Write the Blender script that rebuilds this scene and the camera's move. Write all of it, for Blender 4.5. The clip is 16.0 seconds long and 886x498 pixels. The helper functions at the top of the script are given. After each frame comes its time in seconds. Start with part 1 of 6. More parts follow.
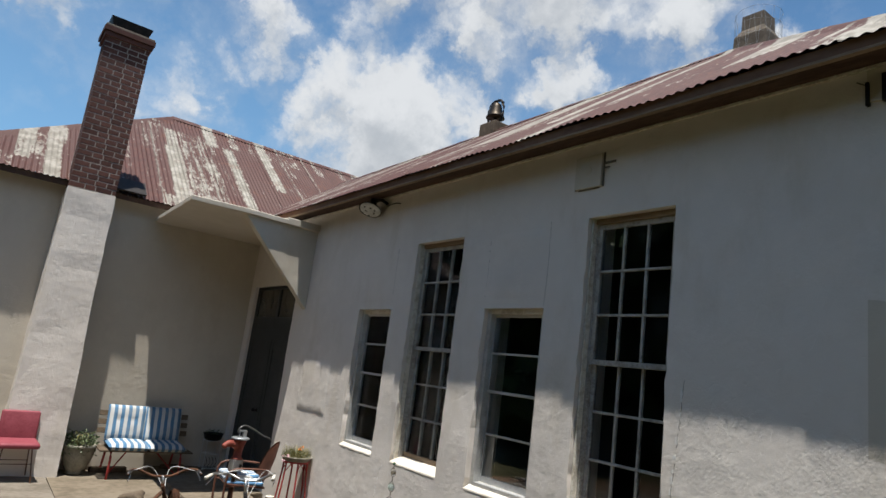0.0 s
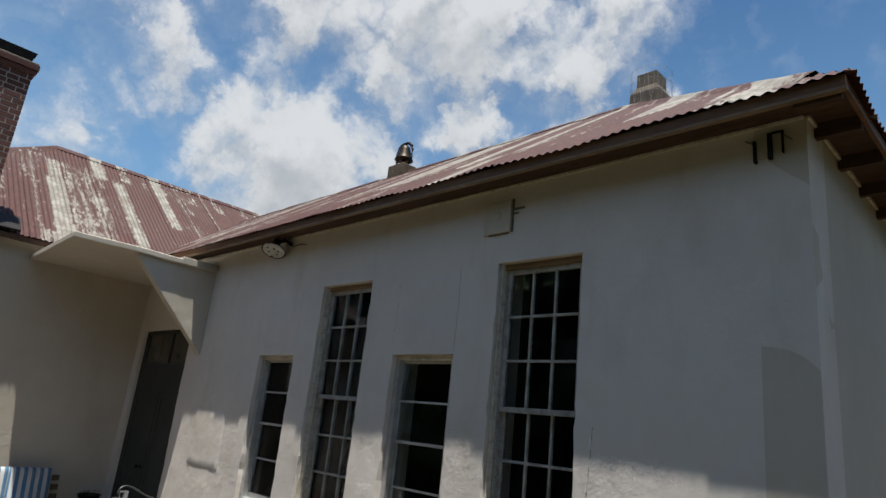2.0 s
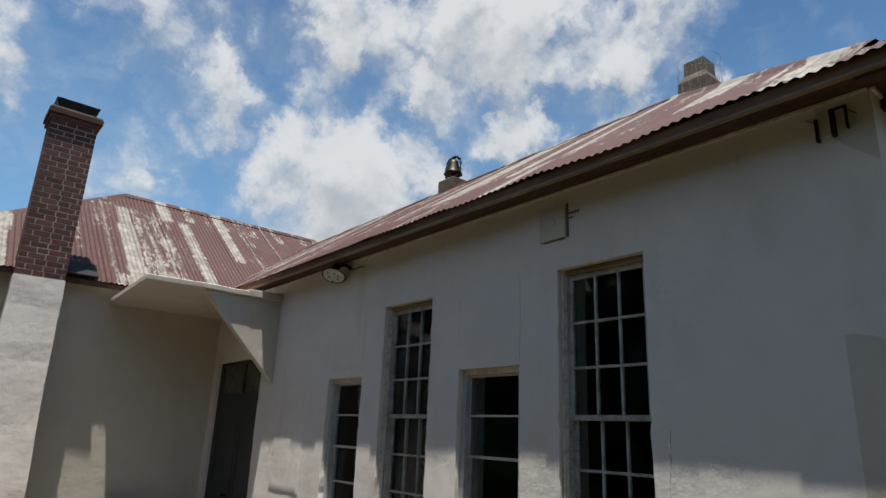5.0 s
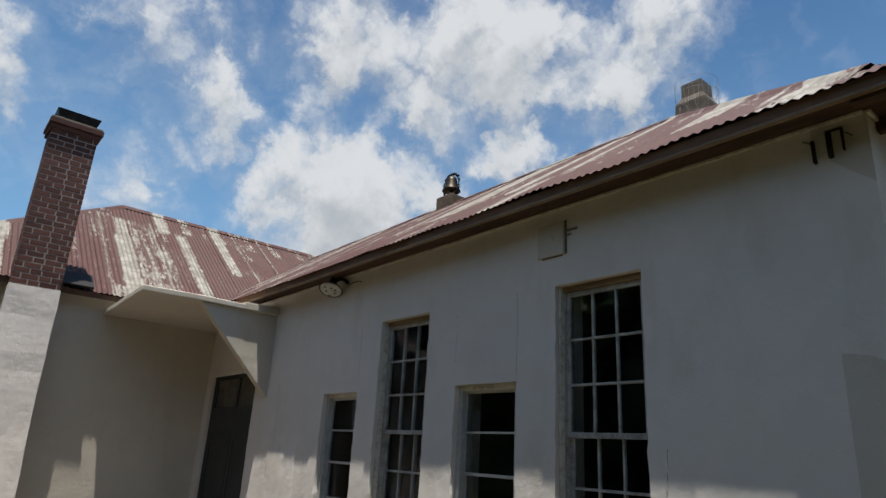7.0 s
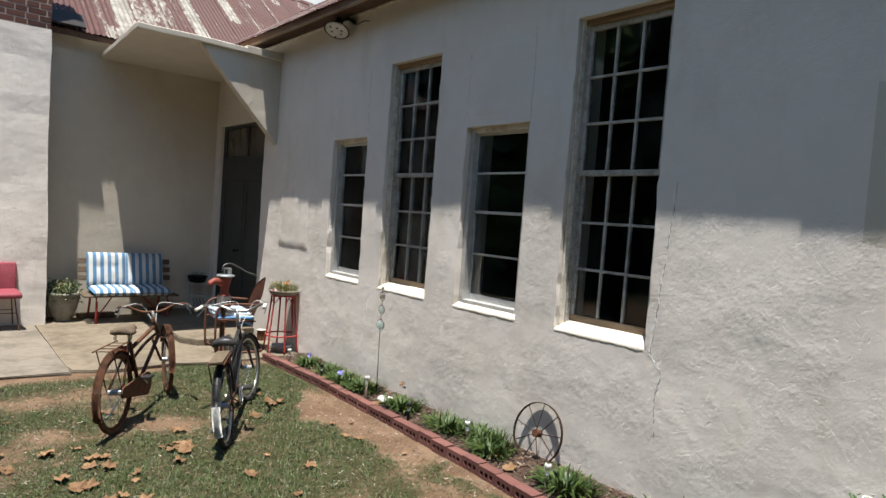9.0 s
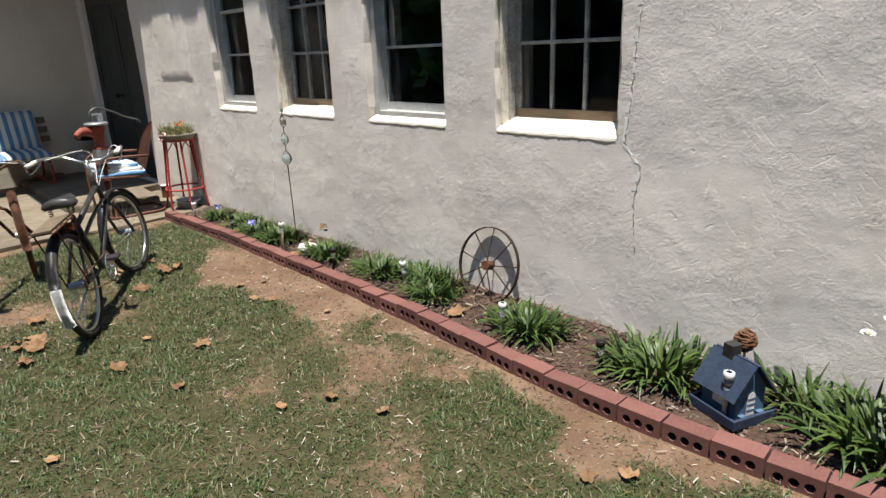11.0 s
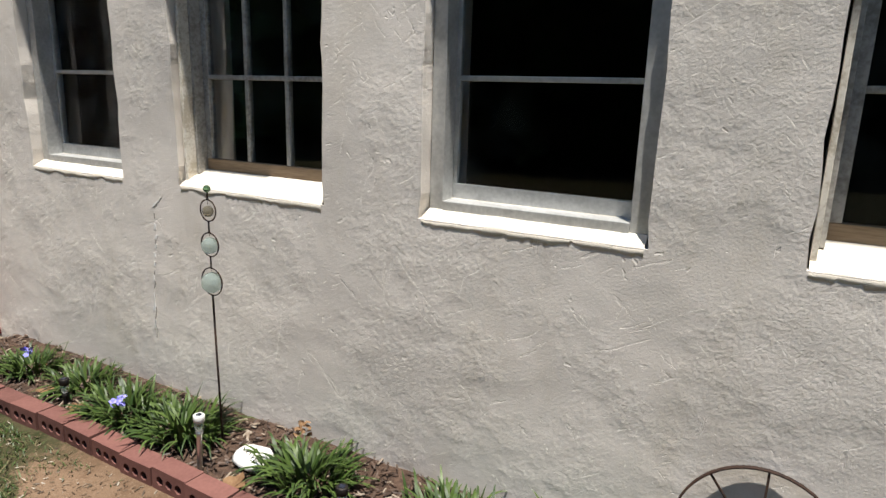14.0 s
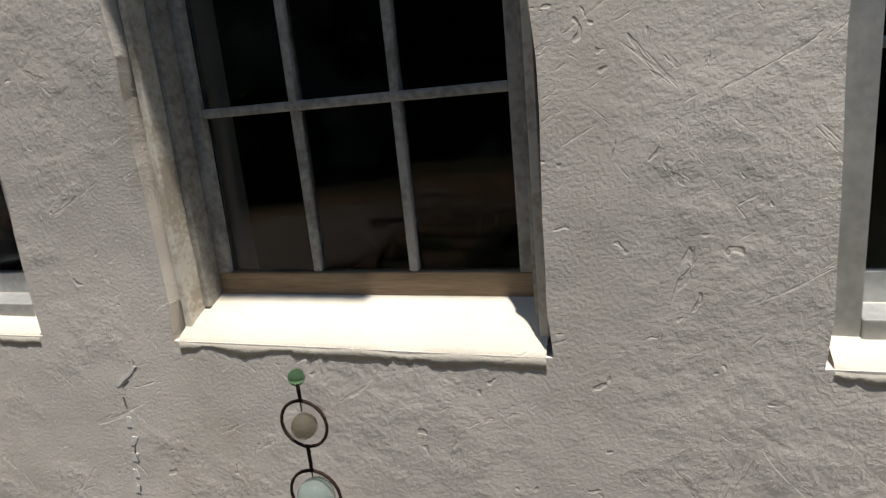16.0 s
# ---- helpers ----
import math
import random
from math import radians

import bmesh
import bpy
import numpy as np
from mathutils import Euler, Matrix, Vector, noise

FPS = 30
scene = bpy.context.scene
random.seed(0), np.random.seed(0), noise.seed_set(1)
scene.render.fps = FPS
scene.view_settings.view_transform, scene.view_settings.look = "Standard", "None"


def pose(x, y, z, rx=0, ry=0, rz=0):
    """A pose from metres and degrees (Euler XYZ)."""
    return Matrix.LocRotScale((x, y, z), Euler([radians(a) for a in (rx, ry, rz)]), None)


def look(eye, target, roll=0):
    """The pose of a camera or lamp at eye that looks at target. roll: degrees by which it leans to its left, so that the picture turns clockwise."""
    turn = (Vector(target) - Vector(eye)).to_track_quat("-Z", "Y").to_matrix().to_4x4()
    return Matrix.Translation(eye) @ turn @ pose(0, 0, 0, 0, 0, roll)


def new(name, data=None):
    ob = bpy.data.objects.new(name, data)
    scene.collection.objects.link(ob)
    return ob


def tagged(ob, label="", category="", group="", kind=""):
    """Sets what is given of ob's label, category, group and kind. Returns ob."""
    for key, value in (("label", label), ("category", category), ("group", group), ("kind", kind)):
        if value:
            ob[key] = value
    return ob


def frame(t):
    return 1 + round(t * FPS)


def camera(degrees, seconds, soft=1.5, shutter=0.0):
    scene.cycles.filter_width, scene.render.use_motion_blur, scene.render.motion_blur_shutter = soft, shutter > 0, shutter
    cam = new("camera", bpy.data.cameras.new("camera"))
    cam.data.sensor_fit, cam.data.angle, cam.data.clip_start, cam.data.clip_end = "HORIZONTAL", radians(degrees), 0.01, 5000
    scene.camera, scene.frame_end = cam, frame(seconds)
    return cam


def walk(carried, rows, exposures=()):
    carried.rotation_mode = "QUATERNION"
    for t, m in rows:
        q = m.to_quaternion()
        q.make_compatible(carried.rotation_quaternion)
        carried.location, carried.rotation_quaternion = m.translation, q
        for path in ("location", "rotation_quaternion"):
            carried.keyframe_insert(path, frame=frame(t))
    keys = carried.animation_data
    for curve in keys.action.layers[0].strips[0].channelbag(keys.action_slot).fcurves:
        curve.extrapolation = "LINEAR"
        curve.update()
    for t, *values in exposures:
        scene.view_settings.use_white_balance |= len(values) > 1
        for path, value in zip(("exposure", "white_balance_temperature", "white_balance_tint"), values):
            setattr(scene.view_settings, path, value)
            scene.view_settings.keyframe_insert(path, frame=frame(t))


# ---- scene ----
cam = camera(70.1, 16.0)
EXPOSURES = [(0, 0.64, 6480, 10), (0.6, 0.54, 6480, 10), (8.2, 0.54, 6480, 10), (9.0, 1.05, 6470, 10), (11.3, 1.04, 6500, 10), (13.5, 0.92, 6550, 10), (14.5, 0.81, 6600, 10), (15.0, 0.52, 6620, 10), (15.5, 0.40, 6650, 10), (16, 0.34, 6650, 10)]
PATH = [
    (0, (0.164, 1.651, 2.034), (1.317, 3.239, 2.422), 7.4),
    (0.5, (0.196, 1.647, 2.082), (1.436, 3.115, 2.636), 7.1),
    (1, (0.249, 1.713, 2.096), (1.513, 3.13, 2.723), 5.8),
    (1.5, (0.219, 1.762, 2.091), (1.548, 3.124, 2.705), 6.5),
    (2, (0.202, 1.759, 2.088), (1.546, 3.136, 2.633), 6.1),
    (2.5, (0.178, 1.773, 2.089), (1.49, 3.187, 2.618), 5.9),
    (3, (0.224, 1.781, 2.114), (1.46, 3.247, 2.682), 4.4),
    (3.5, (0.206, 1.765, 2.1), (1.355, 3.303, 2.659), 2.5),
    (4, (0.21, 1.75, 2.101), (1.375, 3.273, 2.67), 3.2),
    (4.2, (0.202, 1.752, 2.11), (1.381, 3.267, 2.67), 3.1),
    (6.3, (0.225, 1.754, 2.106), (1.453, 3.216, 2.701), 2.7),
    (6.5, (0.209, 1.775, 2.094), (1.445, 3.233, 2.683), 3.0),
    (7, (0.19, 1.761, 2.084), (1.391, 3.236, 2.704), 3.3),
    (7.5, (0.168, 1.783, 2.071), (1.362, 3.301, 2.592), 3.5),
    (8, (0.113, 1.772, 2.071), (1.212, 3.379, 2.53), 3.2),
    (8.5, (0.144, 1.824, 2.012), (1.282, 3.447, 2.283), 4.0),
    (8.6, (0.103, 1.804, 1.99), (1.261, 3.423, 2.184), 4.8),
    (8.8, (0.192, 1.855, 1.864), (1.385, 3.424, 1.952), 6.6),
    (9, (0.239, 1.882, 1.839), (1.523, 3.413, 1.749), 4.3),
    (9.2, (0.352, 1.89, 1.807), (1.675, 3.372, 1.573), 0.1),
    (11.3, (1.409, 2.792, 1.517), (2.696, 4.178, 0.865), -2.1),
    (11.5, (1.508, 2.959, 1.582), (2.757, 4.372, 0.916), -1.0),
    (12, (1.565, 3.359, 1.481), (2.883, 4.802, 1.057), 4.8),
    (12.5, (1.651, 3.813, 1.529), (3.042, 5.166, 1.046), 1.7),
    (13, (1.839, 4.263, 1.53), (3.333, 5.558, 1.221), -0.4),
    (13.5, (1.952, 4.69, 1.47), (3.478, 5.938, 1.13), 3.3),
    (14, (2.161, 5.113, 1.494), (3.871, 6.036, 1.024), 1.8),
    (14.5, (2.461, 5.473, 1.443), (4.217, 6.329, 1.013), 0.2),
    (15, (2.712, 5.826, 1.471), (4.427, 6.72, 0.965), 2.4),
    (15.5, (2.866, 6.239, 1.545), (4.657, 6.967, 1.032), -3.3),
    (16, (3.018, 6.501, 1.557), (4.853, 7.119, 1.057), -5.6),
]
walk(cam, [(t, look(eye, target, roll)) for t, eye, target, roll in PATH], EXPOSURES)

# ---- light ----
SUN_WAY = Vector((1.22, 1.0, -7.5)).normalized()
sun = new("sun", bpy.data.lights.new("sun", "SUN"))
sun.data.energy, sun.data.angle, sun.data.color = 5.0, radians(0.55), (1.0, 0.96, 0.90)
sun.rotation_mode = "QUATERNION"
sun.rotation_quaternion = SUN_WAY.to_track_quat("-Z", "Y")

world = bpy.data.worlds.new("sky")
scene.world = world
world.use_nodes = True
WT = world.node_tree


def N(nt, kind, *links, op=""):
    """A node with its operation; links fill its inputs in order (a socket, a value or None)."""
    n = nt.nodes.new(kind)
    if op:
        n.operation = op
    for i, v in enumerate(links):
        if v is None:
            continue
        if isinstance(v, bpy.types.NodeSocket):
            nt.links.new(v, n.inputs[i])
        else:
            n.inputs[i].default_value = v
    return n


def M(nt, op, a, b=0.0, c=0.0):
    return N(nt, "ShaderNodeMath", a, b, c, op=op).outputs[0]


def mixc(nt, fac, a, b, blend="MIX"):
    n = nt.nodes.new("ShaderNodeMix")
    n.data_type, n.blend_type = "RGBA", blend
    for i, v in ((0, fac), (6, a), (7, b)):
        if isinstance(v, bpy.types.NodeSocket):
            nt.links.new(v, n.inputs[i])
        else:
            n.inputs[i].default_value = v if i == 0 else (*v[:3], 1.0)
    return n.outputs[2]


def ramp(nt, fac, lo, hi, a=0.0, b=1.0):
    n = N(nt, "ShaderNodeMapRange", fac, lo, hi, a, b)
    n.interpolation_type = "SMOOTHSTEP"
    return n.outputs[0]


def noise_of(nt, vec, scale, detail=4.0, rough=0.55, distort=0.0):
    n = nt.nodes.new("ShaderNodeTexNoise")
    if vec is not None:
        nt.links.new(vec, n.inputs["Vector"])
    n.inputs["Scale"].default_value, n.inputs["Detail"].default_value = scale, detail
    n.inputs["Roughness"].default_value, n.inputs["Distortion"].default_value = rough, distort
    return n.outputs[0]


def build_sky():
    nt = WT
    nt.nodes.clear()
    way = N(nt, "ShaderNodeTexCoord").outputs["Generated"]
    sky = N(nt, "ShaderNodeTexSky")
    sky.sky_type, sky.sun_disc, sky.air_density, sky.dust_density, sky.ozone_density = "NISHITA", False, 1.0, 0.15, 3.0
    sky.sun_elevation = math.asin(-SUN_WAY.z)
    sky.sun_rotation = math.atan2(-SUN_WAY.x, -SUN_WAY.y)
    # cumulus clouds: broad soft bodies broken up by noise
    # centre, radius, weight of each cloud body
    bodies = [((0.445, 0.811, 0.375), 0.155, 1.25), ((0.36, 0.85, 0.37), 0.10, 1.1), ((0.55, 0.735, 0.39), 0.10, 1.0),
              ((0.553, 0.615, 0.575), 0.19, 0.98), ((0.40, 0.72, 0.59), 0.15, 0.86), ((0.69, 0.47, 0.57), 0.15, 0.88),
              ((0.17, 0.83, 0.54), 0.17, 0.60), ((0.24, 0.85, 0.465), 0.11, 0.66), ((0.02, 0.90, 0.43), 0.12, 0.72),
              ((0.168, 0.924, 0.33), 0.10, 0.58), ((0.64, 0.61, 0.455), 0.075, 0.9), ((0.735, 0.48, 0.46), 0.075, 0.85),
              ((0.46, 0.70, 0.535), 0.10, 0.8), ((0.81, 0.36, 0.46), 0.04, 0.7),
              ((0.2, 0.3, 0.93), 0.30, 0.8), ((-0.7, 0.3, 0.5), 0.4, 0.9), ((-0.2, -0.8, 0.5), 0.4, 0.9), ((0.8, -0.5, 0.4), 0.3, 0.9)]

    def density(vec):
        wob = N(nt, "ShaderNodeTexNoise", vec, None, 3.5, 8.0, 0.64)
        off = N(nt, "ShaderNodeVectorMath", wob.outputs["Color"], (0.5, 0.5, 0.5), op="SUBTRACT").outputs[0]
        off = N(nt, "ShaderNodeVectorMath", off, None, None, 0.32, op="SCALE").outputs[0]
        warp = N(nt, "ShaderNodeVectorMath", vec, off, op="ADD").outputs[0]
        warp = N(nt, "ShaderNodeVectorMath", warp, op="NORMALIZE").outputs[0]
        total = None
        for c, r, wgt in bodies:
            d = N(nt, "ShaderNodeVectorMath", warp, Vector(c).normalized(), op="DISTANCE").outputs["Value"]
            v = ramp(nt, d, r * 1.25, r * 0.25, 0.0, wgt)
            total = v if total is None else M(nt, "MAXIMUM", total, v)
        fine = noise_of(nt, vec, 9.0, 9.0, 0.62)
        puff = N(nt, "ShaderNodeTexVoronoi", warp, None, 11.0, 2.5, 0.55).outputs["Distance"]
        total = M(nt, "ADD", total, M(nt, "MULTIPLY", M(nt, "SUBTRACT", fine, 0.5), 0.95))
        return M(nt, "ADD", total, M(nt, "MULTIPLY", M(nt, "SUBTRACT", 0.78, puff), 0.55))

    dens = density(way)
    cover = M(nt, "ADD", ramp(nt, dens, 0.30, 0.86, 0.0, 0.80), ramp(nt, dens, -0.10, 0.55, 0.0, 0.20))
    # a side turned to the sun is bright, thick cloud above a spot shades it
    above = density(N(nt, "ShaderNodeVectorMath", way, (-0.012, -0.010, 0.040), op="ADD").outputs[0])
    far_up = density(N(nt, "ShaderNodeVectorMath", way, (-0.02, -0.02, 0.10), op="ADD").outputs[0])
    lit = ramp(nt, M(nt, "SUBTRACT", dens, above), -0.42, 0.34)
    belly = M(nt, "MULTIPLY", ramp(nt, dens, 0.4, 1.5), ramp(nt, far_up, 0.35, 1.5))
    cloud = mixc(nt, lit, (0.84, 0.90, 0.97), (1.20, 1.24, 1.28))
    cloud = mixc(nt, M(nt, "MULTIPLY", belly, 0.80), cloud, (0.60, 0.66, 0.73))
    bright = N(nt, "ShaderNodeVectorMath", cloud, None, None, CLOUD, op="SCALE").outputs[0]
    blue = N(nt, "ShaderNodeVectorMath", sky.outputs[0], None, None, SKY, op="SCALE").outputs[0]
    haze = ramp(nt, N(nt, "ShaderNodeSeparateXYZ", way).outputs[2], 0.75, 0.15, 0.0, 0.35)
    blue = mixc(nt, 1.0, mixc(nt, haze, blue, (0.42, 0.52, 0.64)), (0.62, 0.90, 1.04), "MULTIPLY")
    colour = mixc(nt, cover, blue, bright)
    bg = N(nt, "ShaderNodeBackground", colour, 1.0)
    out = nt.nodes.new("ShaderNodeOutputWorld")
    nt.links.new(bg.outputs[0], out.inputs[0])


SKY, CLOUD = 0.072, 0.40
build_sky()

# ---- materials ----
def material(name, rough=0.8, metal=0.0, spec=0.3):
    m = bpy.data.materials.new(name)
    m.use_nodes = True
    nt = m.node_tree
    b = nt.nodes["Principled BSDF"]
    b.inputs["Roughness"].default_value, b.inputs["Metallic"].default_value = rough, metal
    b.inputs["Specular IOR Level"].default_value = spec
    return m, nt, b


def where(nt, scale=(1, 1, 1)):
    c = N(nt, "ShaderNodeTexCoord").outputs["Object"]
    return N(nt, "ShaderNodeMapping", c, None, None, scale).outputs[0]


def relief(nt, b, height, strength, dist):
    n = N(nt, "ShaderNodeBump")
    n.inputs["Strength"].default_value, n.inputs["Distance"].default_value = strength, dist
    nt.links.new(height, n.inputs["Height"])
    nt.links.new(n.outputs[0], b.inputs["Normal"])


def speckled(name, dark, light, scale=12.0, rough=0.8, metal=0.0, bump=0.3, dist=0.004, spread=(0.3, 0.7), spec=0.3, vary=0.0, stretch=(1, 1, 1)):
    """Two tones mixed by broad and fine noise, with relief."""
    m, nt, b = material(name, rough, metal, spec)
    c = where(nt, stretch)
    f = M(nt, "ADD", M(nt, "MULTIPLY", noise_of(nt, c, scale, 5), 0.6), M(nt, "MULTIPLY", noise_of(nt, c, scale * 7, 3), 0.4))
    col = mixc(nt, ramp(nt, f, *spread), dark, light)
    if vary:
        r = N(nt, "ShaderNodeObjectInfo").outputs["Random"]
        col = mixc(nt, vary, col, mixc(nt, r, [v * 0.45 for v in dark], [min(1, v * 1.5) for v in light]))
    nt.links.new(col, b.inputs["Base Color"])
    if bump:
        relief(nt, b, f, bump, dist)
    return m


def plaster_material(name, base, tint, lump=1.0):
    m, nt, b = material(name, 0.92, 0.0, 0.15)
    c = where(nt)
    broad, mid = noise_of(nt, c, 0.7, 4), noise_of(nt, c, 5.0, 6, 0.6)
    stain = noise_of(nt, where(nt, (1.0, 1.0, 0.35)), 2.2, 5, 0.65)
    col = mixc(nt, ramp(nt, broad, 0.35, 0.65), base, [v * 0.92 for v in base])
    col = mixc(nt, M(nt, "MULTIPLY", ramp(nt, stain, 0.5, 0.75), 0.55), col, tint)
    col = mixc(nt, M(nt, "MULTIPLY", ramp(nt, mid, 0.45, 0.7), 0.22), col, [min(1, v * 1.12) for v in base])
    nt.links.new(col, b.inputs["Base Color"])
    # pits and chips
    warp = N(nt, "ShaderNodeVectorMath", c, N(nt, "ShaderNodeTexNoise", c, None, 6.0, 3.0).outputs["Color"], op="ADD").outputs[0]
    cell = N(nt, "ShaderNodeTexVoronoi", warp, None, 4.2)
    pit = ramp(nt, cell.outputs["Distance"], 0.05, 0.10)
    small = N(nt, "ShaderNodeTexVoronoi", warp, None, 13.0)
    nick = ramp(nt, M(nt, "ADD", small.outputs["Distance"], M(nt, "MULTIPLY", N(nt, "ShaderNodeSeparateXYZ", small.outputs["Color"]).outputs[0], 0.25)), 0.07, 0.11)
    # trowel strokes: long shallow gouges with crisp edges, lying in three directions
    h = M(nt, "ADD", M(nt, "MULTIPLY", pit, 0.040), M(nt, "MULTIPLY", nick, 0.028))
    for turn, at, thin, lo in ((28, 0.0, 24.0, 0.650), (-47, 4.7, 30.0, 0.660), (75, 9.1, 27.0, 0.668)):
        v = N(nt, "ShaderNodeMapping", c, (at, at, at), (radians(turn), 0, radians(turn * 0.6))).outputs[0]
        v = N(nt, "ShaderNodeMapping", v, None, None, (4.2, 4.2, thin)).outputs[0]
        n = noise_of(nt, v, 1.0, 4, 0.6, 1.2)
        h = M(nt, "SUBTRACT", h, M(nt, "MULTIPLY", ramp(nt, n, lo, lo + 0.03), 0.024))
    # lumps, rough crumbly areas and sand grain
    lumps, grit = noise_of(nt, c, 1.7, 3, 0.5), noise_of(nt, c, 140.0, 3, 0.65)
    rough_zone = ramp(nt, noise_of(nt, c, 2.3, 5, 0.65), 0.44, 0.64)
    crumb = M(nt, "ADD", M(nt, "MULTIPLY", noise_of(nt, c, 24.0, 6, 0.68, 0.8), 0.085), M(nt, "MULTIPLY", noise_of(nt, c, 60.0, 5, 0.75), 0.055))
    h = M(nt, "ADD", h, M(nt, "MULTIPLY", crumb, rough_zone))
    h = M(nt, "ADD", h, M(nt, "MULTIPLY", lumps, 0.70 * lump))
    h = M(nt, "ADD", h, M(nt, "MULTIPLY", noise_of(nt, c, 9.0, 3, 0.5, 0.4), 0.022))
    h = M(nt, "ADD", h, M(nt, "MULTIPLY", grit, 0.036))
    relief(nt, b, h, 0.75, 0.04)
    return m


def glass_material(name, tint=(1, 1, 1)):
    m = bpy.data.materials.new(name)
    m.use_nodes = True
    nt = m.node_tree
    nt.nodes.clear()
    c = where(nt)
    dirt = ramp(nt, noise_of(nt, c, 3.0, 6, 0.7), 0.5, 0.85, 0.0, 0.05)
    tr = N(nt, "ShaderNodeBsdfTransparent", (*tint, 1)).outputs[0]
    gl = N(nt, "ShaderNodeBsdfGlossy", (1, 1, 1, 1), 0.02).outputs[0]
    di = N(nt, "ShaderNodeBsdfDiffuse", (0.5, 0.5, 0.47, 1)).outputs[0]
    fr = N(nt, "ShaderNodeFresnel", 1.31).outputs[0]
    a = N(nt, "ShaderNodeMixShader", fr, tr, gl).outputs[0]
    a = N(nt, "ShaderNodeMixShader", dirt, a, di).outputs[0]
    out = nt.nodes.new("ShaderNodeOutputMaterial")
    nt.links.new(a, out.inputs[0])
    return m


def roof_material(name, along, strips=(), worn=0.0):
    """Rusty red paint peeling from corrugated sheets, some sheets bare; along: the axis that runs along the eave."""
    m, nt, b = material(name, 0.62, 0.0, 0.3)
    c = N(nt, "ShaderNodeTexCoord").outputs["Object"]
    s = N(nt, "ShaderNodeSeparateXYZ", c)
    u = s.outputs[0 if along == "x" else 1]
    v = s.outputs[1 if along == "x" else 0]
    strip = M(nt, "FLOOR", M(nt, "DIVIDE", u, 0.235))
    tier = M(nt, "FLOOR", M(nt, "DIVIDE", M(nt, "ADD", v, 0.9), 2.7))
    key = N(nt, "ShaderNodeCombineXYZ", strip, tier, 3.0).outputs[0]
    pick = N(nt, "ShaderNodeTexWhiteNoise", key).outputs[0]
    st = (6.0, 0.7, 0.7) if along == "x" else (0.7, 6.0, 0.7)
    streak = noise_of(nt, N(nt, "ShaderNodeMapping", c, None, None, st).outputs[0], 1.6, 7, 0.72)
    speck = noise_of(nt, N(nt, "ShaderNodeMapping", c, None, None, (2.4, 1, 1) if along == "x" else (1, 2.4, 1)).outputs[0], 8.0, 6, 0.75)
    patch = noise_of(nt, c, 0.8, 3)
    peel = M(nt, "ADD", M(nt, "MULTIPLY", streak, 0.75), M(nt, "MULTIPLY", speck, 0.62))
    peel = M(nt, "ADD", peel, M(nt, "MULTIPLY", M(nt, "SUBTRACT", pick, 0.5), 0.30))
    peel = M(nt, "ADD", peel, M(nt, "MULTIPLY", M(nt, "SUBTRACT", patch, 0.5), 0.35))
    if worn:
        peel = M(nt, "ADD", peel, ramp(nt, u, worn + 0.6, worn - 0.3, -0.040, 0.015))
    bare = M(nt, "MAXIMUM", ramp(nt, peel, 0.75, 0.79), M(nt, "MULTIPLY", ramp(nt, pick, 0.855, 0.86), ramp(nt, speck, 0.66, 0.55))) if not strips else ramp(nt, peel, 0.752, 0.785)
    # whole sheets that lost their paint: start and end along the eave and up the slope
    for u0, u1, v0, v1 in strips:
        uu = M(nt, "ADD", u, M(nt, "MULTIPLY", M(nt, "SUBTRACT", speck, 0.5), 0.22))
        vv = M(nt, "ADD", v, M(nt, "MULTIPLY", M(nt, "SUBTRACT", streak, 0.5), 0.5))
        inside = M(nt, "MULTIPLY", M(nt, "MULTIPLY", ramp(nt, uu, u0 - 0.01, u0 + 0.01), ramp(nt, uu, u1 + 0.01, u1 - 0.01)),
                   M(nt, "MULTIPLY", ramp(nt, vv, v0 - 0.02, v0 + 0.02), ramp(nt, vv, v1 + 0.02, v1 - 0.02)))
        bare = M(nt, "MAXIMUM", bare, M(nt, "MULTIPLY", inside, ramp(nt, speck, 0.70, 0.62)))
    red = mixc(nt, ramp(nt, speck, 0.35, 0.65), (0.046, 0.016, 0.012), (0.084, 0.029, 0.021))
    red = mixc(nt, ramp(nt, patch, 0.4, 0.6), red, (0.072, 0.031, 0.024))
    zinc = mixc(nt, ramp(nt, noise_of(nt, c, 6.0, 5), 0.4, 0.65), (0.185, 0.168, 0.138), (0.30, 0.28, 0.24))
    col = mixc(nt, bare, red, zinc)
    rust = M(nt, "MULTIPLY", ramp(nt, noise_of(nt, c, 3.3, 6, 0.7), 0.56, 0.68), 0.6)
    col = mixc(nt, rust, col, (0.11, 0.038, 0.018))
    nt.links.new(col, b.inputs["Base Color"])
    relief(nt, b, M(nt, "ADD", speck, M(nt, "MULTIPLY", bare, -0.2)), 0.3, 0.006)
    return m


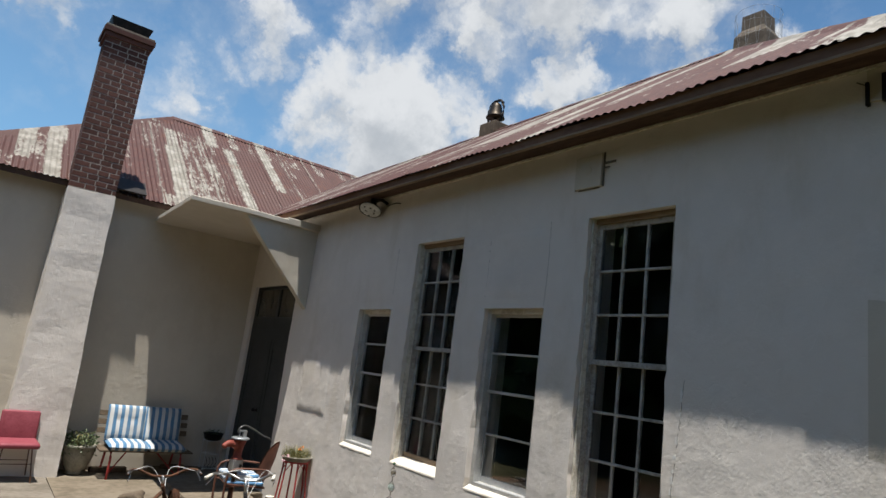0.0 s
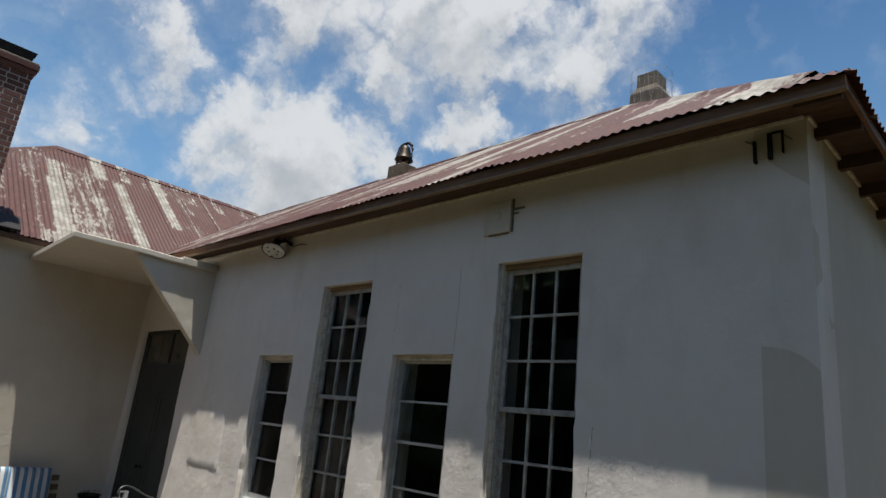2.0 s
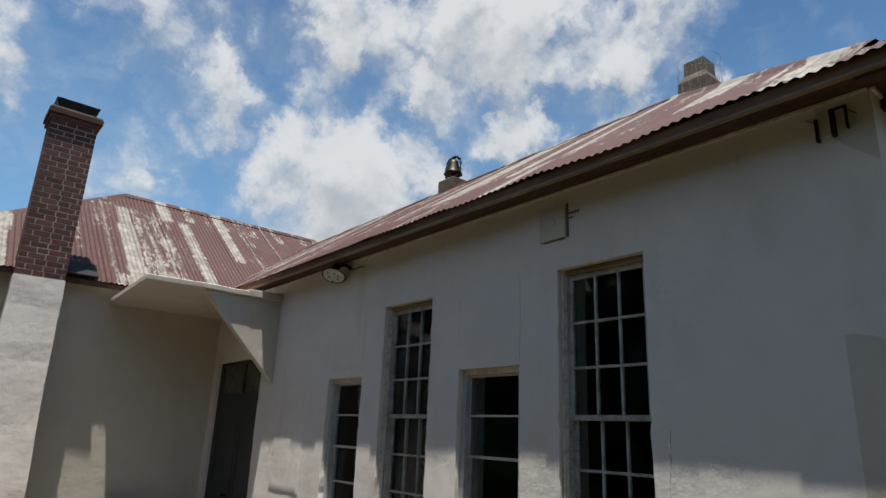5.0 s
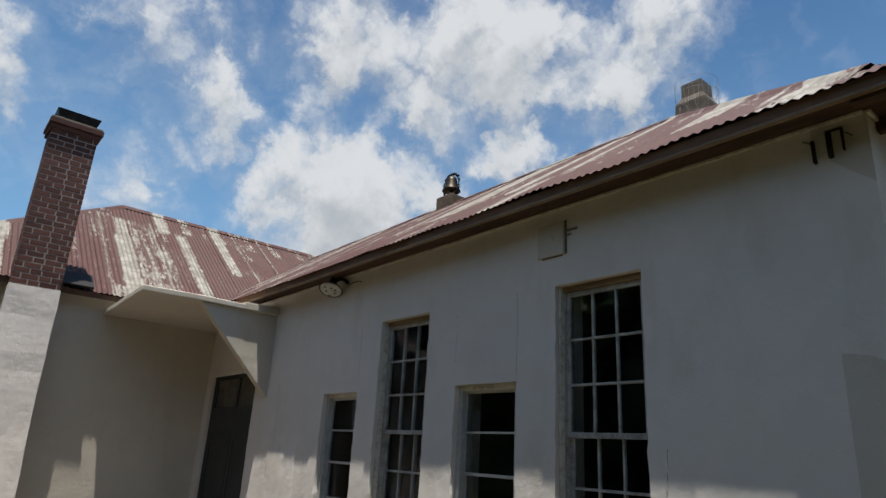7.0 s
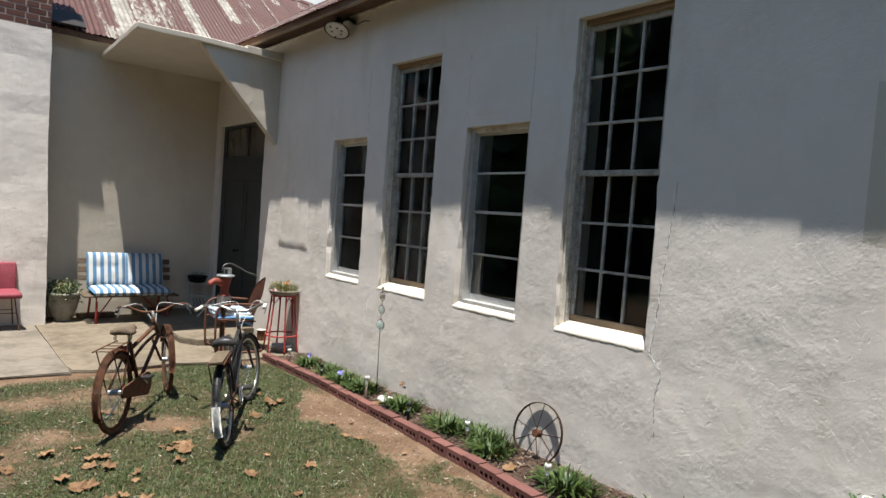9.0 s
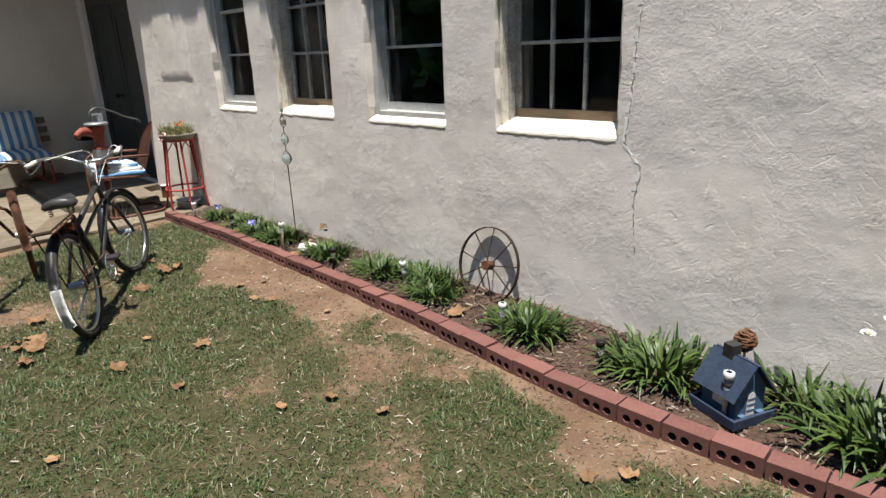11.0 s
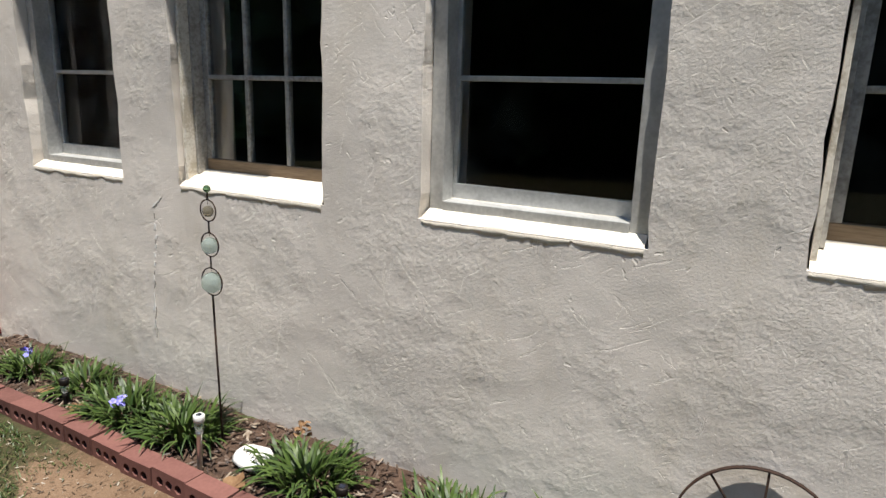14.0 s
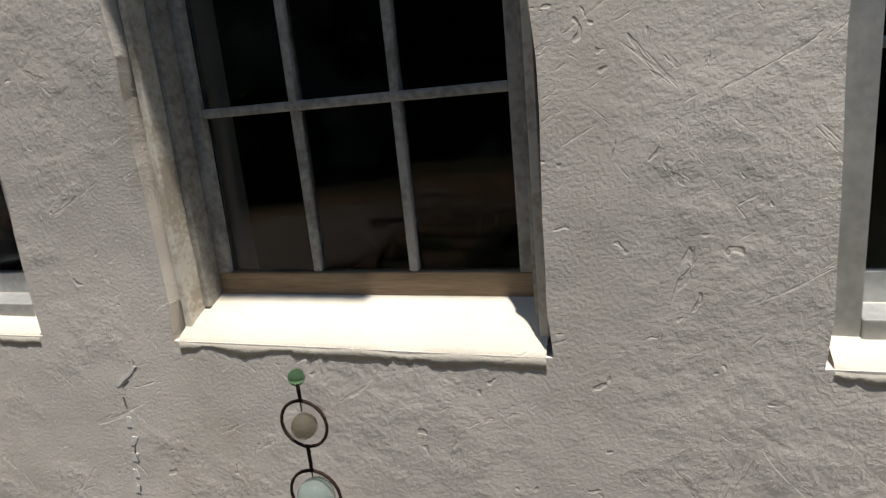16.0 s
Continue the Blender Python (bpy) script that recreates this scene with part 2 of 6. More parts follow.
def attribute_mix_ground(name):
    """Soil with a worn lawn; the mesh's own grass attribute says where the turf is."""
    m, nt, b = material(name, 0.95, 0.0, 0.1)
    c = where(nt)
    at = N(nt, "ShaderNodeAttribute")
    at.attribute_name = "turf"
    at = at.outputs["Fac"]
    n1, n2, n3 = noise_of(nt, c, 2.2, 6, 0.6), noise_of(nt, c, 16.0, 5, 0.65), noise_of(nt, c, 90.0, 3, 0.6)
    soil = mixc(nt, ramp(nt, n1, 0.35, 0.65), (0.112, 0.070, 0.043), (0.172, 0.114, 0.074))
    soil = mixc(nt, M(nt, "MULTIPLY", ramp(nt, n2, 0.5, 0.68), 0.6), soil, (0.105, 0.064, 0.039))
    soil = mixc(nt, M(nt, "MULTIPLY", ramp(nt, n3, 0.58, 0.70), 0.5), soil, (0.28, 0.21, 0.15))
    turf = mixc(nt, ramp(nt, n2, 0.35, 0.65), (0.026, 0.030, 0.012), (0.056, 0.050, 0.026))
    turf = mixc(nt, ramp(nt, n3, 0.5, 0.7), turf, (0.08, 0.062, 0.034))
    edge = ramp(nt, M(nt, "ADD", at, M(nt, "MULTIPLY", M(nt, "SUBTRACT", n2, 0.5), 0.8)), 0.35, 0.62)
    nt.links.new(mixc(nt, edge, soil, turf), b.inputs["Base Color"])
    relief(nt, b, M(nt, "ADD", n2, M(nt, "MULTIPLY", n3, 0.5)), 0.8, 0.02)
    return m


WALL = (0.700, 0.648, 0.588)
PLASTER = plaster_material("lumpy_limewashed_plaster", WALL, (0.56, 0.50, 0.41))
# Smoother limewash, its base darkened to carry the shade on the porch wall.
SMOOTH_SHADE_PLASTER = plaster_material("smooth_limewashed_plaster_shade_tone", (0.565, 0.515, 0.432), (0.48, 0.42, 0.335), 0.5)
SILL_WHITE = plaster_material("white_painted_sill", (0.70, 0.645, 0.55), (0.54, 0.47, 0.36), 0.8)
GLASS = glass_material("window_glass")
ALUMINIUM = speckled("weathered_aluminium", (0.40, 0.40, 0.39), (0.60, 0.60, 0.58), 9, 0.48, 0.55, 0.1, 0.001)
OLD_PAINT = speckled("peeling_cream_paint", (0.44, 0.39, 0.31), (0.66, 0.625, 0.55), 14, 0.75, 0, 0.5, 0.004, (0.38, 0.56))
GREY_WOOD = speckled("weathered_grey_wood", (0.22, 0.205, 0.18), (0.44, 0.42, 0.385), 10, 0.8, 0, 0.5, 0.004, (0.35, 0.62))
BARE_WOOD = speckled("bare_brown_wood", (0.16, 0.105, 0.06), (0.31, 0.225, 0.145), 8, 0.75, 0, 0.5, 0.004, (0.3, 0.65), stretch=(1, 0.25, 3))
DOOR_PAINT = speckled("dark_grey_door_paint", (0.024, 0.025, 0.024), (0.042, 0.044, 0.042), 4, 0.55, 0, 0.2, 0.003)
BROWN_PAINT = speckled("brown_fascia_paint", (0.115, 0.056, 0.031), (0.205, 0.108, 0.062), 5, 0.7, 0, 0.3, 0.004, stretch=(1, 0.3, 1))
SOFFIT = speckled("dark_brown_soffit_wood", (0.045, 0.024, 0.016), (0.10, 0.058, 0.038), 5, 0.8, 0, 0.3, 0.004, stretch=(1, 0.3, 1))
# Room tones near black: the indoor gloom is in the colour.
INSIDE = speckled("room_gloom_tone", (0.020, 0.020, 0.020), (0.032, 0.032, 0.031), 2, 0.9)
GLOOM_FLOOR = speckled("room_gloom_floor_tone", (0.006, 0.005, 0.004), (0.012, 0.010, 0.008), 3, 0.8)
BRICK = speckled("brown_chimney_brick", (0.052, 0.022, 0.017), (0.105, 0.046, 0.035), 9, 0.85, 0, 0.5, 0.006, vary=0.35)
MORTAR = speckled("grey_lime_mortar", (0.22, 0.19, 0.17), (0.36, 0.325, 0.295), 18, 0.95)
EDGE_BRICK = speckled("red_cored_brick", (0.100, 0.040, 0.033), (0.160, 0.072, 0.059), 10, 0.85, 0, 0.4, 0.003, vary=0.25)
HOLE = speckled("dark_core_clay", (0.05, 0.018, 0.013), (0.09, 0.03, 0.022), 20, 0.95)
CONCRETE = speckled("worn_tan_concrete", (0.112, 0.090, 0.062), (0.185, 0.152, 0.110), 1.6, 0.9, 0, 0.4, 0.006, (0.36, 0.62))
CONCRETE_PALE = speckled("worn_grey_concrete", (0.122, 0.104, 0.080), (0.195, 0.168, 0.134), 1.9, 0.9, 0, 0.4, 0.006, (0.36, 0.62))
MULCH = speckled("bark_mulch_soil", (0.035, 0.021, 0.014), (0.115, 0.07, 0.048), 30, 0.95, 0, 1.0, 0.02, (0.35, 0.7))
GROUND = attribute_mix_ground("worn_lawn_soil")
ROOF_X = roof_material("rusty_red_corrugated_iron_x", "x", ((2.53, 2.79, 12.0, 14.5), (3.80, 4.02, 12.0, 15.15), (3.44, 3.70, 15.1, 16.2), (4.68, 4.90, 13.85, 16.2), (0.62, 0.84, 12.0, 14.0), (2.30, 2.33, 12.0, 15.4), (5.86, 5.89, 14.0, 16.1), (3.30, 3.33, 12.0, 15.4), (5.20, 5.23, 13.0, 16.1)), 2.5)
ROOF_Y = roof_material("rusty_red_corrugated_iron_y", "y")
BLACK_IRON = speckled("black_iron", (0.012, 0.011, 0.010), (0.035, 0.03, 0.027), 20, 0.55, 0.6)
RUST = speckled("rusty_steel", (0.045, 0.022, 0.014), (0.15, 0.065, 0.032), 16, 0.8, 0.2, 0.4, 0.002)
DARK_RUST = speckled("dark_rusty_iron", (0.016, 0.011, 0.009), (0.055, 0.027, 0.017), 16, 0.75, 0.3, 0.4, 0.002)
BRONZE = speckled("dark_bronze", (0.026, 0.020, 0.014), (0.058, 0.046, 0.033), 9, 0.45, 0.7)

# ---- mesh helpers ----
def part(name, bm, mat, parent=None, label="", smooth=False):
    """Links a bmesh as one mesh object under a thing or a part."""
    me = bpy.data.meshes.new(name)
    bmesh.ops.recalc_face_normals(bm, faces=bm.faces)
    bm.to_mesh(me)
    bm.free()
    if mat is not None:
        me.materials.append(mat)
    if smooth:
        me.shade_smooth()
    ob = new(name, me)
    if parent is not None:
        ob.parent = parent
    if label:
        ob["label"] = label
    return ob


def thing(name, label, category, group="", at=(0, 0, 0), rz=0, rx=0, ry=0):
    ob = tagged(new(name), label, category, group)
    ob.empty_display_size = 0.1
    ob.matrix_basis = pose(*at, rx, ry, rz)
    return ob


def box(bm, lo, hi, bevel=0.0):
    vs = [bm.verts.new((x, y, z)) for z in (lo[2], hi[2]) for y in (lo[1], hi[1]) for x in (lo[0], hi[0])]
    fs = [bm.faces.new([vs[i] for i in q]) for q in ((0, 2, 3, 1), (4, 5, 7, 6), (0, 1, 5, 4), (2, 6, 7, 3), (0, 4, 6, 2), (1, 3, 7, 5))]
    if bevel:
        es = list({e for f in fs for e in f.edges})
        bmesh.ops.bevel(bm, geom=es, offset=bevel, segments=2, profile=0.6, affect="EDGES")
    return vs


def obox(bm, m, size, bevel=0.0):
    """A box of the given size centred at the pose m."""
    b2 = bmesh.new()
    h = [s / 2 for s in size]
    box(b2, [-v for v in h], h, bevel)
    bmesh.ops.transform(b2, matrix=m, verts=b2.verts)
    join(bm, b2)


def join(bm, b2):
    seen = {}
    for v in b2.verts:
        seen[v] = bm.verts.new(v.co)
    for f in b2.faces:
        try:
            bm.faces.new([seen[v] for v in f.verts])
        except ValueError:
            pass
    b2.free()


def ring(bm, c, ax, r, n, up=None):
    ax = Vector(ax).normalized()
    a = (up or (Vector((0, 0, 1)) if abs(ax.z) < 0.95 else Vector((1, 0, 0)))).cross(ax).normalized()
    b = ax.cross(a)
    return [bm.verts.new(Vector(c) + r * (math.cos(2 * math.pi * i / n) * a + math.sin(2 * math.pi * i / n) * b)) for i in range(n)]


def bridge(bm, r0, r1):
    n = len(r0)
    for i in range(n):
        bm.faces.new((r0[i], r0[(i + 1) % n], r1[(i + 1) % n], r1[i]))


def tube(bm, pts, r, n=8, closed=False, caps=True):
    """A round bar along pts; r may be one radius or one for each point."""
    pts = [Vector(p) for p in pts]
    rs = r if isinstance(r, (list, tuple)) else [r] * len(pts)
    rings = []
    for i, p in enumerate(pts):
        if closed:
            d = pts[(i + 1) % len(pts)] - pts[i - 1]
        else:
            d = pts[min(i + 1, len(pts) - 1)] - pts[max(i - 1, 0)]
        rings.append(ring(bm, p, d, rs[i], n))
    for i in range(len(rings) - (0 if closed else 1)):
        a, b = rings[i], rings[(i + 1) % len(rings)]
        k = min(range(n), key=lambda j: (a[0].co - b[j].co).length_squared)
        b = b[k:] + b[:k]
        bridge(bm, a, b)
    if caps and not closed:
        bm.faces.new(rings[0])
        bm.faces.new(rings[-1])


def lathe(bm, prof, n=20, at=(0, 0, 0), cap=True):
    """A turned shape from (radius, height) pairs."""
    rings = [[bm.verts.new((at[0] + r * math.cos(2 * math.pi * i / n), at[1] + r * math.sin(2 * math.pi * i / n), at[2] + z)) for i in range(n)] for r, z in prof]
    for a, b in zip(rings, rings[1:]):
        bridge(bm, a, b)
    if cap:
        bm.faces.new(rings[0])
        bm.faces.new(rings[-1])


def circle_pts(c, r, n=24, plane="yz", a0=0.0, a1=2 * math.pi, closed=True):
    out = []
    for i in range(n):
        a = a0 + (a1 - a0) * i / (n if closed else n - 1)
        u, v = r * math.cos(a), r * math.sin(a)
        out.append(Vector(c) + (Vector((0, u, v)) if plane == "yz" else Vector((u, 0, v)) if plane == "xz" else Vector((u, v, 0))))
    return out


def bend(pts, n=6):
    """A smooth line through pts (Catmull-Rom)."""
    P = [Vector(p) for p in pts]
    P = [2 * P[0] - P[1]] + P + [2 * P[-1] - P[-2]]
    out = []
    for i in range(1, len(P) - 2):
        for k in range(n):
            t = k / n
            a, b, c, d = P[i - 1], P[i], P[i + 1], P[i + 2]
            out.append(0.5 * (2 * b + (c - a) * t + (2 * a - 5 * b + 4 * c - d) * t * t + (3 * b - a - 3 * c + d) * t ** 3))
    return out + [P[-2]]


def wall_panel(name, u_range, v_range, holes, place, depth, mat, label, wobble=0.0, step=0.25, ragged=0.0):
    """A wall with openings cut right through. place(u, v, d) gives the point at depth d behind the face."""
    def cuts(lo, hi, extra):
        c = sorted({lo, hi, *[e for e in extra if lo < e < hi]})
        out = []
        for a, b in zip(c, c[1:]):
            k = max(1, round((b - a) / step))
            out += [a + (b - a) * i / k for i in range(k)]
        return out + [hi]
    us = cuts(*u_range, [e for h in holes for e in h[:2]])
    vs = cuts(*v_range, [e for h in holes for e in h[2:]])
    solid = lambda a, b: 0 <= a < len(us) - 1 and 0 <= b < len(vs) - 1 and not any(h[0] < (us[a] + us[a + 1]) / 2 < h[1] and h[2] < (vs[b] + vs[b + 1]) / 2 < h[3] for h in holes)
    bm = bmesh.new()
    memo = {}

    def vert(i, j, back):
        k = (i, j, back)
        if k not in memo:
            p = Vector(place(us[i], vs[j], depth if back else 0.0))
            if wobble and not back:
                off = wobble * noise.noise(p * 0.9)
                u, v = us[i], vs[j]
                for h in holes:
                    if h[2] - 0.01 < v < h[3] + 0.01 and ragged:
                        side = -1 if abs(u - h[0]) < 1e-4 else 1 if abs(u - h[1]) < 1e-4 else 0
                        u += side * ragged * (0.5 + noise.noise(Vector((v * 11, h[0], 0.5))) + 0.5 * noise.noise(Vector((v * 31, h[0], 2.5))))
                p = Vector(place(u, v, off))
            memo[k] = bm.verts.new(p)
        return memo[k]
    for i in range(len(us) - 1):
        for j in range(len(vs) - 1):
            if not solid(i, j):
                continue
            for back in (0, 1):
                bm.faces.new([vert(a, b, back) for a, b in ((i, j), (i + 1, j), (i + 1, j + 1), (i, j + 1))])
            for (a, b), (c, d), nb in (((i, j), (i + 1, j), (i, j - 1)), ((i, j + 1), (i + 1, j + 1), (i, j + 1)), ((i, j), (i, j + 1), (i - 1, j)), ((i + 1, j), (i + 1, j + 1), (i + 1, j))):
                if not solid(*nb):
                    bm.faces.new([vert(a, b, 0), vert(c, d, 0), vert(c, d, 1), vert(a, b, 1)])
    ob = part(name, bm, mat)
    return tagged(ob, label, "wall", kind="structure")


# ---- the large structure ----
WX, LY = 4.06, 12.52            # faces of the long wall and of the far wall
WIN = [("window_1", 7.885, 8.61, 2.70, "alu"), ("window_2", 6.675, 7.485, 3.445, "wood"), ("window_3", 5.455, 6.228, 2.70, "alu"), ("window_4", 4.245, 5.03, 3.445, "wood")]
SILL_Z = 1.07
DOOR = (10.60, 12.30, 0.10, 3.10)
holes = [(a, b, SILL_Z, top) for _, a, b, top, _ in WIN] + [DOOR]
wall_panel("wall_east", (2.72, LY), (-0.05, 4.13), holes, lambda u, v, d: (WX + d, u, v), 0.34, PLASTER, "long limewashed plaster wall with trowel marks and cracks", 0.012, 0.085, 0.013)
wall_panel("wall_north", (-0.55, 9.36), (-0.05, 4.13), [], lambda u, v, d: (u, LY + d, v), 0.30, SMOOTH_SHADE_PLASTER, "limewashed plaster wall behind the porch", 0.02)
wall_panel("wall_south", (WX + 0.002, 9.35), (-0.05, 4.13), [], lambda u, v, d: (u, 2.72 + d, v), 0.30, SMOOTH_SHADE_PLASTER, "limewashed plaster end wall under the hip", 0.01)
wall_panel("wall_west", (LY + 0.302, 19.5), (-0.05, 4.13), [], lambda u, v, d: (-0.55 + d, u, v), 0.30, SMOOTH_SHADE_PLASTER, "limewashed plaster end wall of the far wing")

# the rooms behind the windows, their lack of light put into near-black colours
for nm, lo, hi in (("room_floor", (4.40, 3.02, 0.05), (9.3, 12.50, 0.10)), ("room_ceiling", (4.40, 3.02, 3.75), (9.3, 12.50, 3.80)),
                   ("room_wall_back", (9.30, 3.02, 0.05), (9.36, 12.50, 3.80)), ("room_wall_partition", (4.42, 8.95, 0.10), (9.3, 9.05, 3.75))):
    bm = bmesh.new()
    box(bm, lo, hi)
    tagged(part(nm, bm, GLOOM_FLOOR if nm == "room_floor" else INSIDE), "near-black room surface with the indoor gloom in its colour", "room", kind="structure")


def sheet_roof(name, span, lower, upper, place, mat, parent, pitch=0.0763, amp=0.0095, sheet=0.61):
    """Corrugated sheets lapped side by side: span along the eave; lower/upper(u) give the run from the eave, place(u, run, lift) the point."""
    rnd = random.Random(name)
    start = span[0]
    while start < span[1] - 0.01:
        end = min(start + sheet + 0.03, span[1])
        n = max(4, int((end - start) / pitch * 6))
        hang = rnd.uniform(-0.012, 0.012)
        bm = bmesh.new()
        prev = None
        for i in range(n + 1):
            u = start + (end - start) * i / n
            lo, hi = lower(u), upper(u)
            if hi - lo < 0.003:
                prev = None
                continue
            lift = amp * math.cos(2 * math.pi * u / pitch) + 0.006 * (1 - (u - start) / sheet)
            sag = 0.02 * noise.noise(Vector((u * 1.3, 0.0, 4.0)))
            row = [bm.verts.new(place(u, lo + (hang if lo == 0 else 0) + (hi - lo) * k / 5, lift + sag * (1 - k / 5))) for k in range(6)]
            if prev:
                for a in range(5):
                    bm.faces.new((prev[a], row[a], row[a + 1], prev[a + 1]))
            prev = row
        if bm.faces:
            part(name, bm, mat, parent, smooth=True)
        else:
            bm.free()
        start += sheet


EX, EY, EZ, RX, RZ = 3.70, 2.40, 4.135, 6.70, 6.22      # long roof: eave x, end eave y, eave height, ridge
SL = (RZ - EZ) / (RX - EX)
FEY, FRY, FRZ, FEZ = 12.24, 16.0, 6.78, 4.12             # far roof: eave y, ridge y, ridge height
FSL = (FRZ - FEZ) / (FRY - FEY)
long_roof = tagged(new("roof_east"), "rusty red painted corrugated iron hip roof", "roof", kind="structure")
far_roof = tagged(new("roof_north"), "rusty red and bare corrugated iron roof", "roof", kind="structure")


valley = lambda y: max(0.0, (y - FEY) * FSL / SL)
long_run, far_run = lambda y: min(RX - EX, y - EY), lambda x: min(FRY - FEY, x - FW)
FW, FE = -0.9, 13.0
sheet_roof("roof_sheet", (EY, 15.3), valley, long_run, lambda u, r, l: (EX + r - l * 0.30, u, EZ + SL * r + l * 0.90), ROOF_Y, long_roof, amp=0.0072)
sheet_roof("end_sheet", (EX, 2 * RX - EX), lambda x: 0.0, lambda x: min(x - EX, 2 * RX - EX - x), lambda u, r, l: (u, EY + r - l * 0.57, EZ + SL * r + l * 0.82), ROOF_X, long_roof)
sheet_roof("back_sheet", (EY, 15.3), lambda y: 0.0, long_run, lambda u, r, l: (2 * RX - EX - r + l * 0.57, u, EZ + SL * r + l * 0.82), ROOF_Y, long_roof, 0.3, sheet=13.0)
sheet_roof("roof_sheet", (FW, FE), lambda x: 0.0, far_run, lambda u, r, l: (u, FEY + r - l * 0.57, FEZ + FSL * r + l * 0.82), ROOF_X, far_roof)
sheet_roof("end_sheet", (FEY, 2 * FRY - FEY), lambda y: 0.0, lambda y: min(y - FEY, 2 * FRY - FEY - y), lambda u, r, l: (FW + r - l * 0.57, u, FEZ + FSL * r + l * 0.82), ROOF_Y, far_roof, sheet=8.0)
sheet_roof("back_sheet", (FW, FE), lambda x: 0.0, far_run, lambda u, r, l: (u, 2 * FRY - FEY - r + l * 0.57, FEZ + FSL * r + l * 0.82), ROOF_X, far_roof, 0.3, sheet=14.0)


def cap_strip(name, p, q, parent, mat, w=0.14):
    """A bent ridge or hip cap between p and q."""
    p, q = Vector(p), Vector(q)
    side = (q - p).cross(Vector((0, 0, 1))).normalized()
    bm = bmesh.new()
    n = 24
    rows = []
    for i in range(n + 1):
        c = p + (q - p) * i / n + Vector((0, 0, 0.022 + 0.006 * noise.noise(Vector((i * 0.7, p.x, 0)))))
        rows.append([bm.verts.new(c + side * s * w + Vector((0, 0, z))) for s, z in ((-1, -0.097), (-0.25, -0.012), (0, 0.010), (0.25, -0.012), (1, -0.097))])
    for a, b in zip(rows, rows[1:]):
        for k in range(4):
            bm.faces.new((a[k], b[k], b[k + 1], a[k + 1]))
    return part(name, bm, mat, parent)


cap_strip("ridge_cap", (RX, EY + RX - EX, RZ), (RX, 15.2, RZ), long_roof, ROOF_Y)
cap_strip("hip_cap", (EX + 0.22, EY + 0.22, EZ + 0.22 * SL), (RX, EY + RX - EX, RZ), long_roof, ROOF_Y)
cap_strip("ridge_cap", (FW + FRY - FEY, FRY, FRZ), (FE, FRY, FRZ), far_roof, ROOF_X)
cap_strip("hip_cap", (FW, FEY, FEZ), (FW + FRY - FEY, FRY, FRZ), far_roof, ROOF_X)

# eaves: fascia, lip and soffit
def board(name, lo, hi, mat, parent, label=""):
    bm = bmesh.new()
    box(bm, lo, hi)
    return part(name, bm, mat, parent, label)


board("fascia", (EX + 0.035, EY + 0.04, 4.068), (EX + 0.06, 12.15, 4.142), BROWN_PAINT, long_roof)
board("fascia_lip", (EX + 0.025, EY + 0.035, 4.051), (EX + 0.066, 12.15, 4.068), BARE_WOOD, long_roof)
board("fascia", (EX + 0.062, EY + 0.04, 4.068), (9.6, EY + 0.065, 4.142), BROWN_PAINT, long_roof)
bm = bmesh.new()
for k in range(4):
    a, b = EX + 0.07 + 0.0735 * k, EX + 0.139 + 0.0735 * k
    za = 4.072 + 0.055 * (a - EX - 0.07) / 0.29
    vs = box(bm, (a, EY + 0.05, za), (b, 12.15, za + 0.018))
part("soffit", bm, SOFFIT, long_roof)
board("frieze", (WX - 0.022, 2.73, 4.097), (WX - 0.002, 12.1, 4.121), OLD_PAINT, long_roof)
board("frieze", (WX, 2.698, 4.097), (9.3, 2.716, 4.121), OLD_PAINT, long_roof)
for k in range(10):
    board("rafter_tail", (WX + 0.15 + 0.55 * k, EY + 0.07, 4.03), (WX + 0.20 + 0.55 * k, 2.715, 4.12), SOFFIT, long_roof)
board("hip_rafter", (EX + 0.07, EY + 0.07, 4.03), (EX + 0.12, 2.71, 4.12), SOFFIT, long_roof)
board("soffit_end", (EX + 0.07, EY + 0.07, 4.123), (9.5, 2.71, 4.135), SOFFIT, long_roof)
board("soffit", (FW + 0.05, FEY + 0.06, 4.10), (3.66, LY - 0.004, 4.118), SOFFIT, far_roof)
board("fascia", (FW + 0.04, FEY + 0.03, 4.04), (3.66, FEY + 0.055, 4.112), SOFFIT, far_roof)
board("wall_plate", (WX - 0.33, FEY + 0.06, 4.095), (WX + 0.3, LY - 0.004, 4.118), SOFFIT, far_roof)

